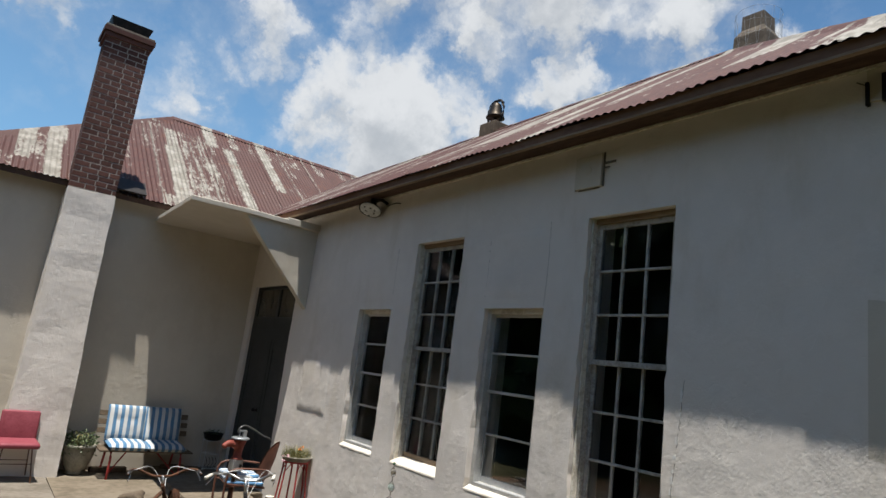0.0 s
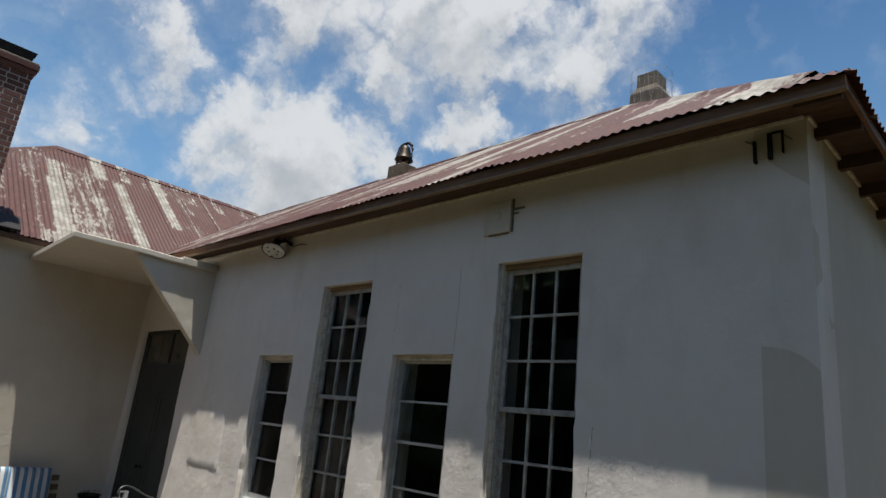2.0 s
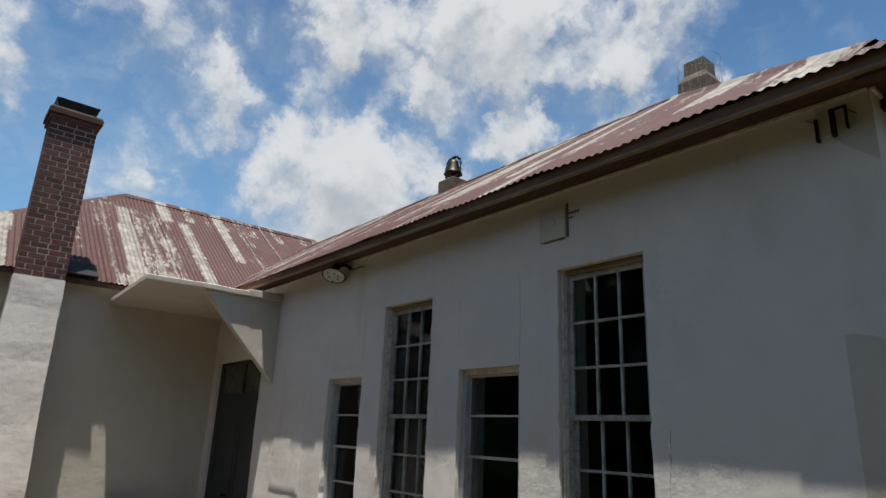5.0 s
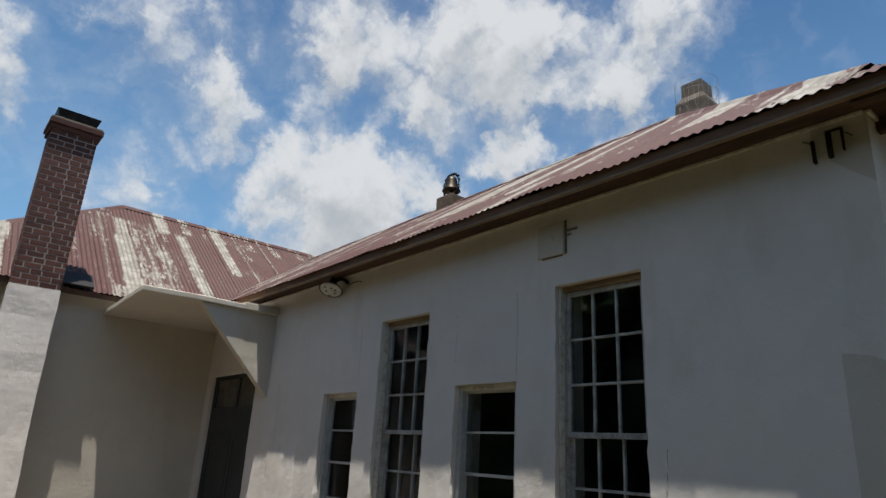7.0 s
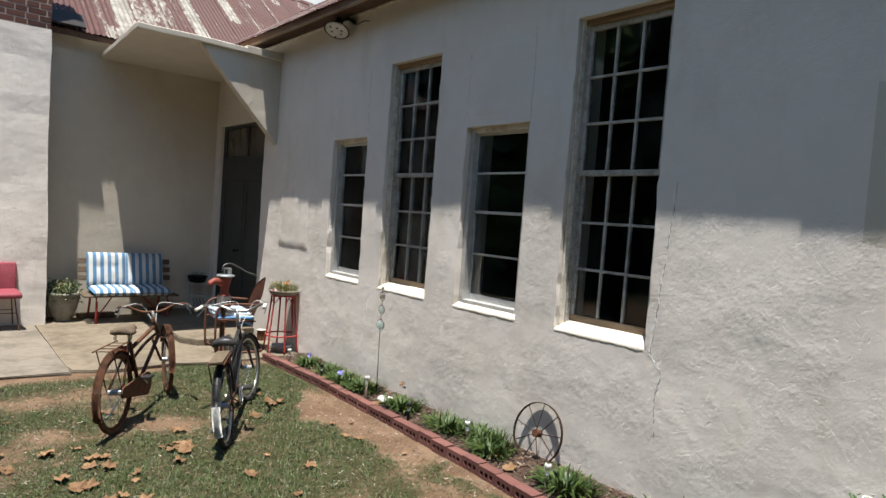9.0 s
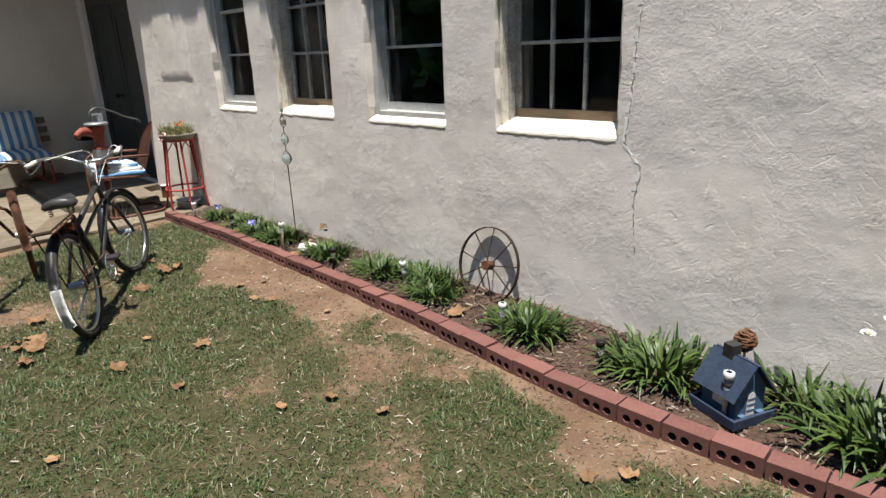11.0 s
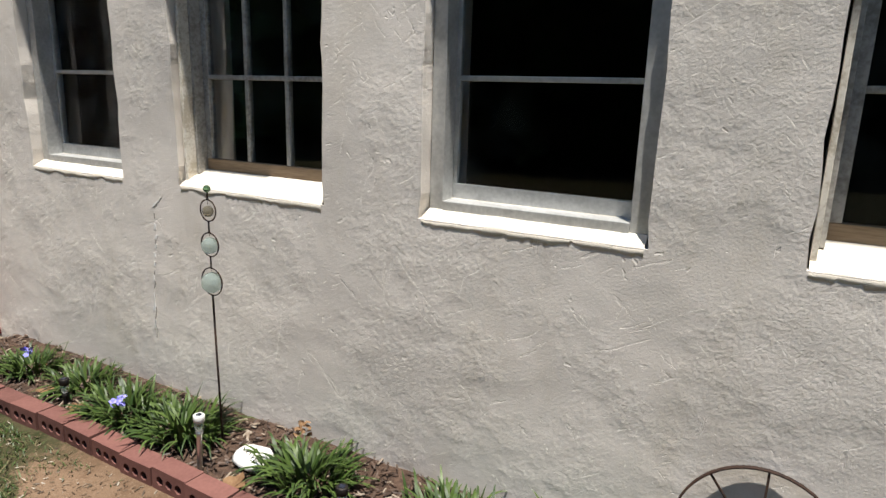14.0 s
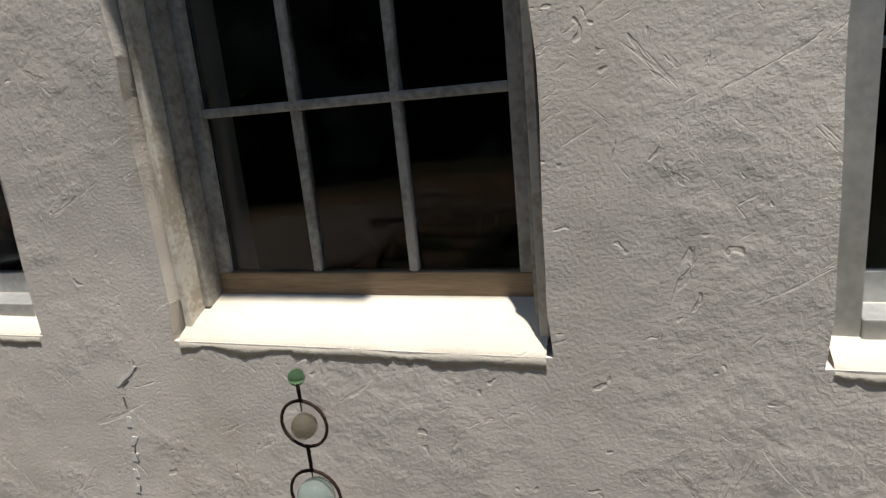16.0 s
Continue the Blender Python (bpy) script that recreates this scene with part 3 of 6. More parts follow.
# ---- chimney on the far wall ----
def masonry(parent, x0, x1, y0, y1, z0, courses, ch, mat_b, mat_m, bl=0.205, joint=0.015, name="brick"):
    """A solid mortar core with single bricks proud of it on every side."""
    bm = bmesh.new()
    box(bm, (x0 + 0.003, y0 + 0.003, z0), (x1 - 0.003, y1 - 0.003, z0 + courses * ch))
    part("core", bm, mat_m, parent)
    cache = {}

    def brick_mesh(l, d, h):
        k = (round(l, 3), round(d, 3), round(h, 3))
        if k not in cache:
            b = bmesh.new()
            box(b, (-k[0] / 2, -k[1] / 2, -k[2] / 2), (k[0] / 2, k[1] / 2, k[2] / 2), 0.004)
            me = bpy.data.meshes.new(name)
            b.to_mesh(me)
            b.free()
            me.materials.append(mat_b)
            cache[k] = me
        return cache[k]
    rnd = random.Random(5)
    for c in range(courses):
        z = z0 + (c + 0.5) * ch
        for side in ("s", "n", "w", "e"):
            run = (x1 - x0) if side in "sn" else (y1 - y0) - 0.2
            start = x0 if side in "sn" else y0 + 0.1
            if side == "n":
                continue
            pos = 0.0
            seq = [0.5, 1, 0.7, 1, 1] if c % 2 else [0.95, 0.65, 1, 0.5, 1]
            if side in "we":
                seq = [0.5, 1, 1, 1, 1] if c % 2 else [1, 1, 1, 1, 1]
            k = 0
            while pos < run - 0.02:
                l = min(seq[k % 5] * (bl + joint) - joint, run - pos)
                if run - pos - l < 0.05:
                    l = run - pos
                m = start + pos + l / 2
                pr = rnd.uniform(-0.0015, 0.0025)
                if side == "s":
                    loc, sz, r = (m, y0 + 0.05 - pr, z), l, 0
                elif side == "w":
                    loc, sz, r = (x0 + 0.05 - pr, m, z), l, 90
                else:
                    loc, sz, r = (x1 - 0.05 + pr, m, z), l, 90
                ob = new(name, brick_mesh(sz, 0.10, ch - joint))
                ob.parent = parent
                ob.matrix_basis = pose(*loc, 0, 0, r + rnd.uniform(-0.4, 0.4))
                pos += l + joint
                k += 1


CX0, CX1, CY0, CY1, CZ = 0.965, 1.585, 12.10, 12.60, 4.02
chimney = tagged(new("chimney"), "tall brown brick chimney on a limewashed plaster base", "chimney")
bm = bmesh.new()
# plastered base, spreading towards the ground
prof = [(0.905, 1.655, 11.93, -0.05), (0.92, 1.635, 11.97, 1.2), (0.94, 1.60, 12.04, 2.6), (CX0 - 0.012, CX1 + 0.012, CY0 - 0.012, 3.6), (CX0 - 0.008, CX1 + 0.008, CY0 - 0.008, CZ)]
rows = [[bm.verts.new(p) for p in ((a, LY + 0.02, z), (a, y, z), (b, y, z), (b, LY + 0.02, z))] for a, b, y, z in prof]
for r0, r1 in zip(rows, rows[1:]):
    for k in range(3):
        bm.faces.new((r0[k], r0[k + 1], r1[k + 1], r1[k]))
bm.faces.new(rows[-1])
bmesh.ops.subdivide_edges(bm, edges=bm.edges[:], cuts=3, use_grid_fill=True)
for v in bm.verts:
    v.co += 0.012 * noise.noise_vector(v.co * 2.3)
part("plaster_base", bm, PLASTER, chimney, "lumpy limewashed plaster base")
masonry(chimney, CX0, CX1, CY0, CY1, CZ, 29, 0.0825, BRICK, MORTAR)
CT = CZ + 29 * 0.0825
for k, (o, h) in enumerate(((0.03, 0.075), (0.055, 0.08))):
    bm = bmesh.new()
    z = CT + (0 if k == 0 else 0.077)
    box(bm, (CX0 - o, CY0 - o, z), (CX1 + o, CY1 + o, z + h), 0.006)
    part("corbel_course", bm, BRICK, chimney)
bm = bmesh.new()
box(bm, (CX0 - 0.04, CY0 - 0.04, CT + 0.157), (CX1 + 0.04, CY1 + 0.04, CT + 0.195), 0.015)
part("mortar_cap", bm, CONCRETE_PALE, chimney, "pale mortar cap")
bm = bmesh.new()
b0 = [(CX0 + 0.06, CY0 + 0.05), (CX1 - 0.06, CY0 + 0.05), (CX1 - 0.06, CY1 - 0.05), (CX0 + 0.06, CY1 - 0.05)]
lo = [bm.verts.new((x, y, CT + 0.19)) for x, y in b0]
hi = [bm.verts.new((x + (0.05 if x > 1.2 else -0.05), y + (0.04 if y > 12.3 else -0.04), CT + 0.36)) for x, y in b0]
bridge(bm, lo, hi)
bm.faces.new(hi)
part("flue_cowl", bm, BLACK_IRON, chimney, "black sheet metal cowl")
bm = bmesh.new()
box(bm, (1.60, FEY - 0.012, FEZ + 0.05), (2.02, FEY + 0.42, FEZ + 0.075))
bmesh.ops.rotate(bm, cent=(1.8, FEY, FEZ), matrix=Matrix.Rotation(math.atan(FSL), 3, "X"), verts=bm.verts)
part("flashing", bm, BLACK_IRON, chimney, "dark tarred flashing beside the chimney")

# ---- canopy over the door ----
canopy = tagged(new("canopy"), "limewashed concrete door canopy on a triangular bracket", "canopy")
bm = bmesh.new()
x0, x1, yf, zt, zb = 2.19, WX - 0.003, 10.13, 3.925, 3.855
pts = [(x0 + 0.09, LY - 0.003), (x0, yf), (x1, yf), (x1, LY - 0.003)]
lo = [bm.verts.new((x, y, zb)) for x, y in pts]
hi = [bm.verts.new((x, y, zt)) for x, y in pts]
bm.faces.new(lo)
bm.faces.new(hi)
bridge(bm, lo, hi)
bmesh.ops.bevel(bm, geom=bm.edges[:], offset=0.008, segments=1, affect="EDGES")
bmesh.ops.subdivide_edges(bm, edges=[e for e in bm.edges if e.calc_length() > 0.5], cuts=12, use_grid_fill=True)
for v in bm.verts:
    v.co.z += 0.012 * noise.noise(v.co * 3.1)
part("slab", bm, SMOOTH_SHADE_PLASTER, canopy)
bm = bmesh.new()
tri = [(2.95, 3.86), (WX - 0.003, 3.86), (WX - 0.003, 2.70)]
a = [bm.verts.new((x, yf + 0.055, z)) for x, z in tri]
b = [bm.verts.new((x, yf + 0.17, z)) for x, z in tri]
bm.faces.new(a)
bm.faces.new(b)
bridge(bm, a, b)
bmesh.ops.bevel(bm, geom=bm.edges[:], offset=0.008, segments=1, affect="EDGES")
part("bracket", bm, SMOOTH_SHADE_PLASTER, canopy, "triangular plastered bracket")
bm = bmesh.new()
box(bm, (WX - 0.52, yf - 0.004, zb - 0.002), (WX - 0.004, yf + 0.25, 3.955), 0.01)
part("upstand", bm, SMOOTH_SHADE_PLASTER, canopy)

# ---- windows ----
def pane(win, y0, y1, z0, z1, x):
    bm = bmesh.new()
    box(bm, (x, y0, z0), (x + 0.004, y1, z1))
    # old panes sit a little askew in their putty
    tilt = Matrix.Rotation(radians(1.3) * noise.noise(Vector((y0 * 7.3, z0 * 5.1, 0.4))) * 2, 3, "Y") @ Matrix.Rotation(radians(1.0) * noise.noise(Vector((y0 * 9.7, z0 * 6.3, 3.4))) * 2, 3, "Z")
    bmesh.ops.rotate(bm, cent=(x, (y0 + y1) / 2, (z0 + z1) / 2), matrix=tilt, verts=bm.verts)
    ob = part("pane", bm, GLASS, win)
    ob.visible_shadow = False


def bar(win, name, lo, hi, mat, bevel=0.003, label=""):
    bm = bmesh.new()
    box(bm, lo, hi, bevel)
    return part(name, bm, mat, win, label)


def rough_sill(win, y0, y1):
    """A sloping sill with an uneven, rounded lip."""
    bm = bmesh.new()
    n = 70
    rows = []
    for i in range(n + 1):
        y = y0 + 0.002 + (y1 - y0 - 0.004) * i / n
        w = noise.noise(Vector((0, y * 9, 1))) * 0.006
        fx = WX + 0.012 * noise.noise(Vector((WX, y, SILL_Z)) * 0.9)
        q = noise.noise(Vector((3, y * 11, 1))) * 0.020 + noise.noise(Vector((5, y * 60, 2))) * 0.013
        rows.append([bm.verts.new((x, y, z)) for x, z in ((WX + 0.20, SILL_Z + 0.085), (WX + 0.13, SILL_Z + 0.064), (WX + 0.05, SILL_Z + 0.030 + w * 0.4), (fx + 0.006, SILL_Z + 0.008 + w),
                                                          (fx - 0.0016, SILL_Z - 0.006 + w), (fx - 0.0016, SILL_Z - 0.022 + q), (fx + 0.012, SILL_Z - 0.030 + q))])
    for a, b in zip(rows, rows[1:]):
        for k in range(6):
            bm.faces.new((a[k], b[k], b[k + 1], a[k + 1]))
    part("sill", bm, SILL_WHITE, win, "white painted sloping sill", smooth=True)


def wood_window(name, y0, y1, top):
    win = tagged(new(name), "old wooden sash window, two sashes of nine panes", "window", "windows of the long wall", "structure")
    bot = SILL_Z + 0.05
    xo = WX + 0.035
    # casing boards line the reveal, a stop bead before the sashes
    for a, b in ((y0 + 0.001, y0 + 0.018), (y1 - 0.018, y1 - 0.001)):
        bar(win, "jamb", (xo, a, bot - 0.03), (xo + 0.16, b, top - 0.002), OLD_PAINT)
    for a, b in ((y0 + 0.019, y0 + 0.034), (y1 - 0.034, y1 - 0.019)):
        bar(win, "stop", (xo + 0.05, a, bot), (xo + 0.15, b, top - 0.03), GREY_WOOD)
    # Brown wood for the head: its darker tone includes the shade below the lintel.
    bar(win, "head", (xo + 0.03, y0 + 0.019, top - 0.045), (xo + 0.16, y1 - 0.019, top - 0.002), BARE_WOOD)
    a, b = y0 + 0.035, y1 - 0.035
    mid = bot + (top - bot) * 0.50
    for s, (z0, z1, x) in enumerate(((mid - 0.02, top - 0.046, xo + 0.06), (bot + 0.004, mid + 0.02, xo + 0.10))):
        sash = bar(win, "sash", (x, a, z1 - 0.04), (x + 0.035, b, z1), GREY_WOOD)
        low = 0.04 if s == 0 else 0.062
        bar(sash, "rail", (x, a, z0), (x + 0.035, b, z0 + low), GREY_WOOD if s == 0 else BARE_WOOD, label="bare brown bottom rail" if s else "")
        bar(sash, "stile", (x, a, z0 + low), (x + 0.035, a + 0.032, z1 - 0.04), GREY_WOOD)
        bar(sash, "stile", (x, b - 0.032, z0 + low), (x + 0.035, b, z1 - 0.04), GREY_WOOD)
        ys = [a + 0.032 + (b - a - 0.064) * k / 3 for k in range(4)]
        zs = [z0 + low + (z1 - 0.04 - z0 - low) * k / 3 for k in range(4)]
        for k in (1, 2):
            bar(sash, "muntin", (x + 0.003, ys[k] - 0.010, zs[0]), (x + 0.033, ys[k] + 0.010, zs[3]), GREY_WOOD, 0.005)
            bar(sash, "muntin", (x + 0.002, ys[0], zs[k] - 0.010), (x + 0.034, ys[3], zs[k] + 0.010), GREY_WOOD, 0.005)
        for i in range(3):
            for j in range(3):
                pane(sash, ys[i], ys[i + 1], zs[j], zs[j + 1], x + 0.017)
    rough_sill(win, y0, y1)


def alu_window(name, y0, y1, top):
    win = tagged(new(name), "aluminium sash window of four stacked panes", "window", "windows of the long wall", "structure")
    bot = SILL_Z + 0.045
    xo = WX + 0.055
    for a, b in ((y0, y0 + 0.062), (y1 - 0.052, y1)):
        bar(win, "jamb", (xo, a, bot - 0.02), (xo + 0.13, b, top - 0.002), ALUMINIUM)
    bar(win, "head", (xo, y0 + 0.062, top - 0.045), (xo + 0.13, y1 - 0.052, top - 0.002), OLD_PAINT)
    bar(win, "sill_frame", (xo - 0.005, y0 + 0.062, bot - 0.025), (xo + 0.13, y1 - 0.052, bot + 0.018), ALUMINIUM)
    a, b = y0 + 0.062, y1 - 0.052
    mid = bot + (top - bot) * 0.52
    for s, (z0, z1, x) in enumerate(((mid - 0.012, top - 0.045, xo + 0.05), (bot + 0.018, mid + 0.012, xo + 0.075))):
        sash = bar(win, "sash", (x, a, z1 - 0.025), (x + 0.022, b, z1), ALUMINIUM)
        low = 0.025 if s == 0 else 0.055
        bar(sash, "rail", (x, a, z0), (x + 0.022, b, z0 + low), ALUMINIUM)
        bar(sash, "stile", (x, a, z0 + low), (x + 0.022, a + 0.016, z1 - 0.025), ALUMINIUM)
        bar(sash, "stile", (x, b - 0.016, z0 + low), (x + 0.022, b, z1 - 0.025), ALUMINIUM)
        zm = (z0 + low + z1 - 0.025) / 2
        bar(sash, "muntin", (x + 0.001, a + 0.016, zm - 0.009), (x + 0.021, b - 0.016, zm + 0.009), ALUMINIUM)
        pane(sash, a + 0.014, b - 0.014, z0 + low, zm, x + 0.011)
        pane(sash, a + 0.014, b - 0.014, zm, z1 - 0.025, x + 0.011)
    rough_sill(win, y0, y1)


for name, y0, y1, top, kind in WIN:
    (alu_window if kind == "alu" else wood_window)(name, y0, y1, top)

# ---- double door with a transom ----
door = tagged(new("door_1"), "dark grey double door with a two-pane transom", "door", kind="structure")
dx = WX + 0.05
D0, D1, DB, DT = DOOR
board("door_head", (dx, D0, DT - 0.05), (dx + 0.06, D1, DT - 0.002), DOOR_PAINT, door)
for a, b in ((D0, D0 + 0.05), (D1 - 0.05, D1)):
    board("door_jamb", (dx, a, DB), (dx + 0.06, b, DT - 0.05), DOOR_PAINT, door)
board("transom_rail", (dx - 0.004, D0 + 0.05, 2.235), (dx + 0.05, D1 - 0.05, 2.60), DOOR_PAINT, door)
ymid = 11.36
for a, b in ((D0 + 0.05, ymid - 0.006), (ymid + 0.006, D1 - 0.05)):
    leaf = board("door_leaf", (dx + 0.012, a, DB + 0.004), (dx + 0.052, b, 2.236), DOOR_PAINT, door)
    for c, d in ((a, a + 0.10), (b - 0.10, b)):
        bm = bmesh.new()
        box(bm, (dx + 0.002, c + 0.001, DB + 0.006), (dx + 0.0118, d - 0.001, 2.22), 0.003)
        part("stile", bm, DOOR_PAINT, leaf)
    for c, d in ((DB + 0.006, DB + 0.22), (1.05, 1.2), (2.08, 2.22)):
        bm = bmesh.new()
        box(bm, (dx + 0.003, a + 0.101, c), (dx + 0.0118, b - 0.101, d), 0.003)
        part("rail", bm, DOOR_PAINT, leaf)
TRANSOM = speckled("dusty_dark_glass", (0.05, 0.045, 0.036), (0.10, 0.088, 0.07), 5, 0.25, 0, 0.1, 0.001, spec=0.5)
for a, b in ((D0 + 0.05, ymid), (ymid, D1 - 0.05)):
    board("transom_pane", (dx + 0.03, a + 0.05, 2.602), (dx + 0.04, b - 0.05, DT - 0.052), TRANSOM, door, "dusty transom pane")
    for c, d in ((a, a + 0.05), (b - 0.05, b)):
        board("glazing_bar", (dx + 0.01, c + 0.001, 2.602), (dx + 0.05, d - 0.001, DT - 0.051), DOOR_PAINT, door)
bm = bmesh.new()
lathe(bm, [(0.03, 0), (0.03, 0.01), (0.012, 0.015), (0.012, 0.04), (0.028, 0.05), (0.028, 0.075), (0.01, 0.085)], 12)
bmesh.ops.transform(bm, matrix=pose(dx + 0.002, 11.47, 1.13, 0, -90, 0), verts=bm.verts)
part("door_knob", bm, BLACK_IRON, door, smooth=True)

# ---- ground ----
def turf_at(x, y):
    """How grassy the yard is, 0 to 1."""
    v = 0.74 + 0.62 * noise.noise(Vector((x * 0.9, y * 0.9, 0.3))) + 0.42 * noise.noise(Vector((x * 2.7, y * 2.7, 1.7)))
    rag = 0.34 * noise.noise(Vector((x * 1.7, y * 1.5, 5.0))) + 0.26 * noise.noise(Vector((x * 4.0, y * 4.0, 8.0)))
    bare = max(0.0, min(1.0, (x - 3.27 + 0.14 * max(0.0, min(1.0, y - 5.6)) + rag) / 0.24 + 0.5)) * (1.0 if y < 7.2 else max(0.30, 1.0 - (y - 7.2)))
    v -= 1.05 * bare
    if y > 8.0 and x < 1.9:
        v -= 0.75 * math.exp(-((y - 8.35) / 0.28) ** 2)
    if y > 8.75:
        v -= 2.5 * (y - 8.75)
    if y > 6.9 and x > 2.5 and y < 9.2:
        v += 0.35
    return max(0.0, min(1.0, v))


def ground_z(x, y):
    return 0.012 * noise.noise(Vector((x * 0.8, y * 0.8, 2.0))) - 0.02


bm = bmesh.new()
lay = bm.verts.layers.float.new("turf")
xs = [-900, -120, -30, -12, -6] + [-4 + 0.12 * i for i in range(int(8.16 / 0.12) + 1)] + [9.3, 30, 120, 900]
ys = [-900, -120, -30, -8, -2] + [0.0 + 0.12 * i for i in range(int(12.6 / 0.12) + 1)] + [14, 30, 120, 900]
grid = []
for y in ys:
    row = []
    for x in xs:
        near = -4 <= x <= 4.2 and 0 <= y <= 12.6
        v = bm.verts.new((x, y, ground_z(x, y) if near else -0.03))
        v[lay] = turf_at(x, y) if near else 1.0
        row.append(v)
    grid.append(row)
for j in range(len(ys) - 1):
    for i in range(len(xs) - 1):
        bm.faces.new((grid[j][i], grid[j][i + 1], grid[j + 1][i + 1], grid[j + 1][i]))
tagged(part("ground", bm, GROUND, smooth=True), "worn lawn with bare sandy soil patches", "lawn", kind="structure")


def slab(name, outline, z0, z1, mat, label, rough=0.01):
    bm = bmesh.new()
    lo = [bm.verts.new((x, y, z0)) for x, y in outline]
    hi = [bm.verts.new((x, y, z1 + rough * noise.noise(Vector((x, y, 0))))) for x, y in outline]
    bridge(bm, lo, hi)
    bm.faces.new(hi)
    bmesh.ops.bevel(bm, geom=[e for e in bm.edges if all(v in hi for v in e.verts)], offset=0.012, segments=2, affect="EDGES")
    return tagged(part(name, bm, mat), label, "paving", kind="structure")


slab("pavement_porch", [(1.53, 11.95), (1.50, 9.45), (1.52, 9.2), (1.9, 9.08), (2.5, 9.15), (3.1, 9.02), (3.5, 9.10), (4.04, 9.05), (4.04, 12.5), (1.53, 12.5)], -0.12, 0.012, CONCRETE, "worn tan concrete porch slab")
slab("pavement_side", [(-0.6, 12.5), (-3.5, 12.5), (-3.5, 9.3), (-1.5, 9.2), (0.2, 9.12), (0.9, 9.18), (1.505, 9.12), (1.52, 11.9), (0.88, 11.95), (0.86, 12.5)], -0.12, 0.014, CONCRETE_PALE, "cracked pale concrete slab beside the porch")
slab("step_door", [(2.95, 12.515), (2.90, 10.2), (3.05, 9.95), (3.78, 9.86), (3.82, 10.5), (4.055, 10.55), (4.055, 12.515)], 0.0, 0.085, CONCRETE, "low worn concrete doorstep")
# garden bed
def edge_x(y):
    """Line of the brick edging."""
    return 3.585 - 0.155 * max(0.0, min(1.0, (6.4 - y) / 2.4)) + 0.03 * max(0.0, min(1.0, (3.5 - y) / 0.6)) + 0.01 * math.sin(y * 2.6)


bm = bmesh.new()
rows = []
for j in range(90):
    y = 1.2 + (8.98 - 1.2) * j / 89
    a = edge_x(y) + 0.03
    rows.append([bm.verts.new((a + (WX + 0.01 - a) * i / 9, y, 0.015 + 0.035 * (i / 9) ** 0.7 + 0.016 * noise.noise(Vector((i * 0.9, y * 9, 0))))) for i in range(10)])
for a, b in zip(rows, rows[1:]):
    for k in range(9):
        bm.faces.new((a[k], a[k + 1], b[k + 1], b[k]))
tagged(part("garden_bed", bm, MULCH, smooth=True), "dark bark mulch bed along the wall", "garden bed", kind="structure")

# ---- materials of the things ----
def striped(name, a, b, axis, period, mid=None):
    m, nt, bs = material(name, 0.9, 0.0, 0.1)
    s = N(nt, "ShaderNodeSeparateXYZ", N(nt, "ShaderNodeTexCoord").outputs["Object"])
    u = s.outputs[axis]
    f = M(nt, "FRACT", M(nt, "DIVIDE", u, period))
    band = M(nt, "MULTIPLY", ramp(nt, f, 0.02, 0.05), ramp(nt, f, 0.55, 0.52))
    col = mixc(nt, band, a, b)
    if mid:
        col = mixc(nt, M(nt, "MULTIPLY", ramp(nt, f, 0.73, 0.75), ramp(nt, f, 0.82, 0.80)), col, mid)
    c = where(nt)
    weave = noise_of(nt, c, 160, 3)
    soil = noise_of(nt, c, 5, 5)
    col = mixc(nt, M(nt, "MULTIPLY", ramp(nt, soil, 0.45, 0.75), 0.3), col, (0.30, 0.27, 0.22))
    nt.links.new(col, bs.inputs["Base Color"])
    relief(nt, bs, M(nt, "ADD", M(nt, "MULTIPLY", weave, 0.25), noise_of(nt, c, 14, 3)), 0.4, 0.012)
    return m


def foliage(name, dark, light, tip=None, single=False):
    m, nt, b = material(name, 0.5, 0.0, 0.35)
    r = N(nt, "ShaderNodeObjectInfo").outputs["Random"] if single else N(nt, "ShaderNodeNewGeometry").outputs["Random Per Island"]
    col = mixc(nt, r, dark, light)
    if tip:
        col = mixc(nt, ramp(nt, r, 0.80, 0.86), col, tip)
    nt.links.new(col, b.inputs["Base Color"])
    b.inputs["Subsurface Weight"].default_value = 0.0
    return m


def clear_glass(name, tint):
    m, nt, b = material(name, 0.03, 0.0, 0.5)
    b.inputs["Transmission Weight"].default_value = 0.85
    b.inputs["Base Color"].default_value = (*tint, 1)
    b.inputs["IOR"].default_value = 1.3
    return m


GRASS = foliage("short_lawn_grass", (0.020, 0.042, 0.009), (0.066, 0.102, 0.026), (0.15, 0.122, 0.062))
STRAP = foliage("strappy_green_leaf", (0.015, 0.035, 0.006), (0.062, 0.098, 0.019), single=True)
POTLEAF = foliage("dull_green_leaf", (0.05, 0.075, 0.03), (0.12, 0.15, 0.07))
ROSELEAF = foliage("rose_leaf", (0.025, 0.06, 0.012), (0.07, 0.13, 0.028))
PETAL_WHITE = foliage("white_petal", (0.70, 0.70, 0.62), (0.82, 0.82, 0.76))
PETAL_BLUE = foliage("blue_violet_petal", (0.20, 0.20, 0.62), (0.32, 0.30, 0.75))
PETAL_ORANGE = foliage("orange_petal", (0.62, 0.20, 0.04), (0.75, 0.33, 0.08))
PETAL_PINK = foliage("pink_petal", (0.65, 0.36, 0.40), (0.75, 0.52, 0.52))
STRAWY = foliage("dry_flower_stem", (0.16, 0.15, 0.05), (0.30, 0.26, 0.10))
DEADLEAF = speckled("dry_brown_leaf", (0.11, 0.055, 0.024), (0.24, 0.145, 0.075), 18, 0.85, 0, 0.4, 0.003, vary=0.35)
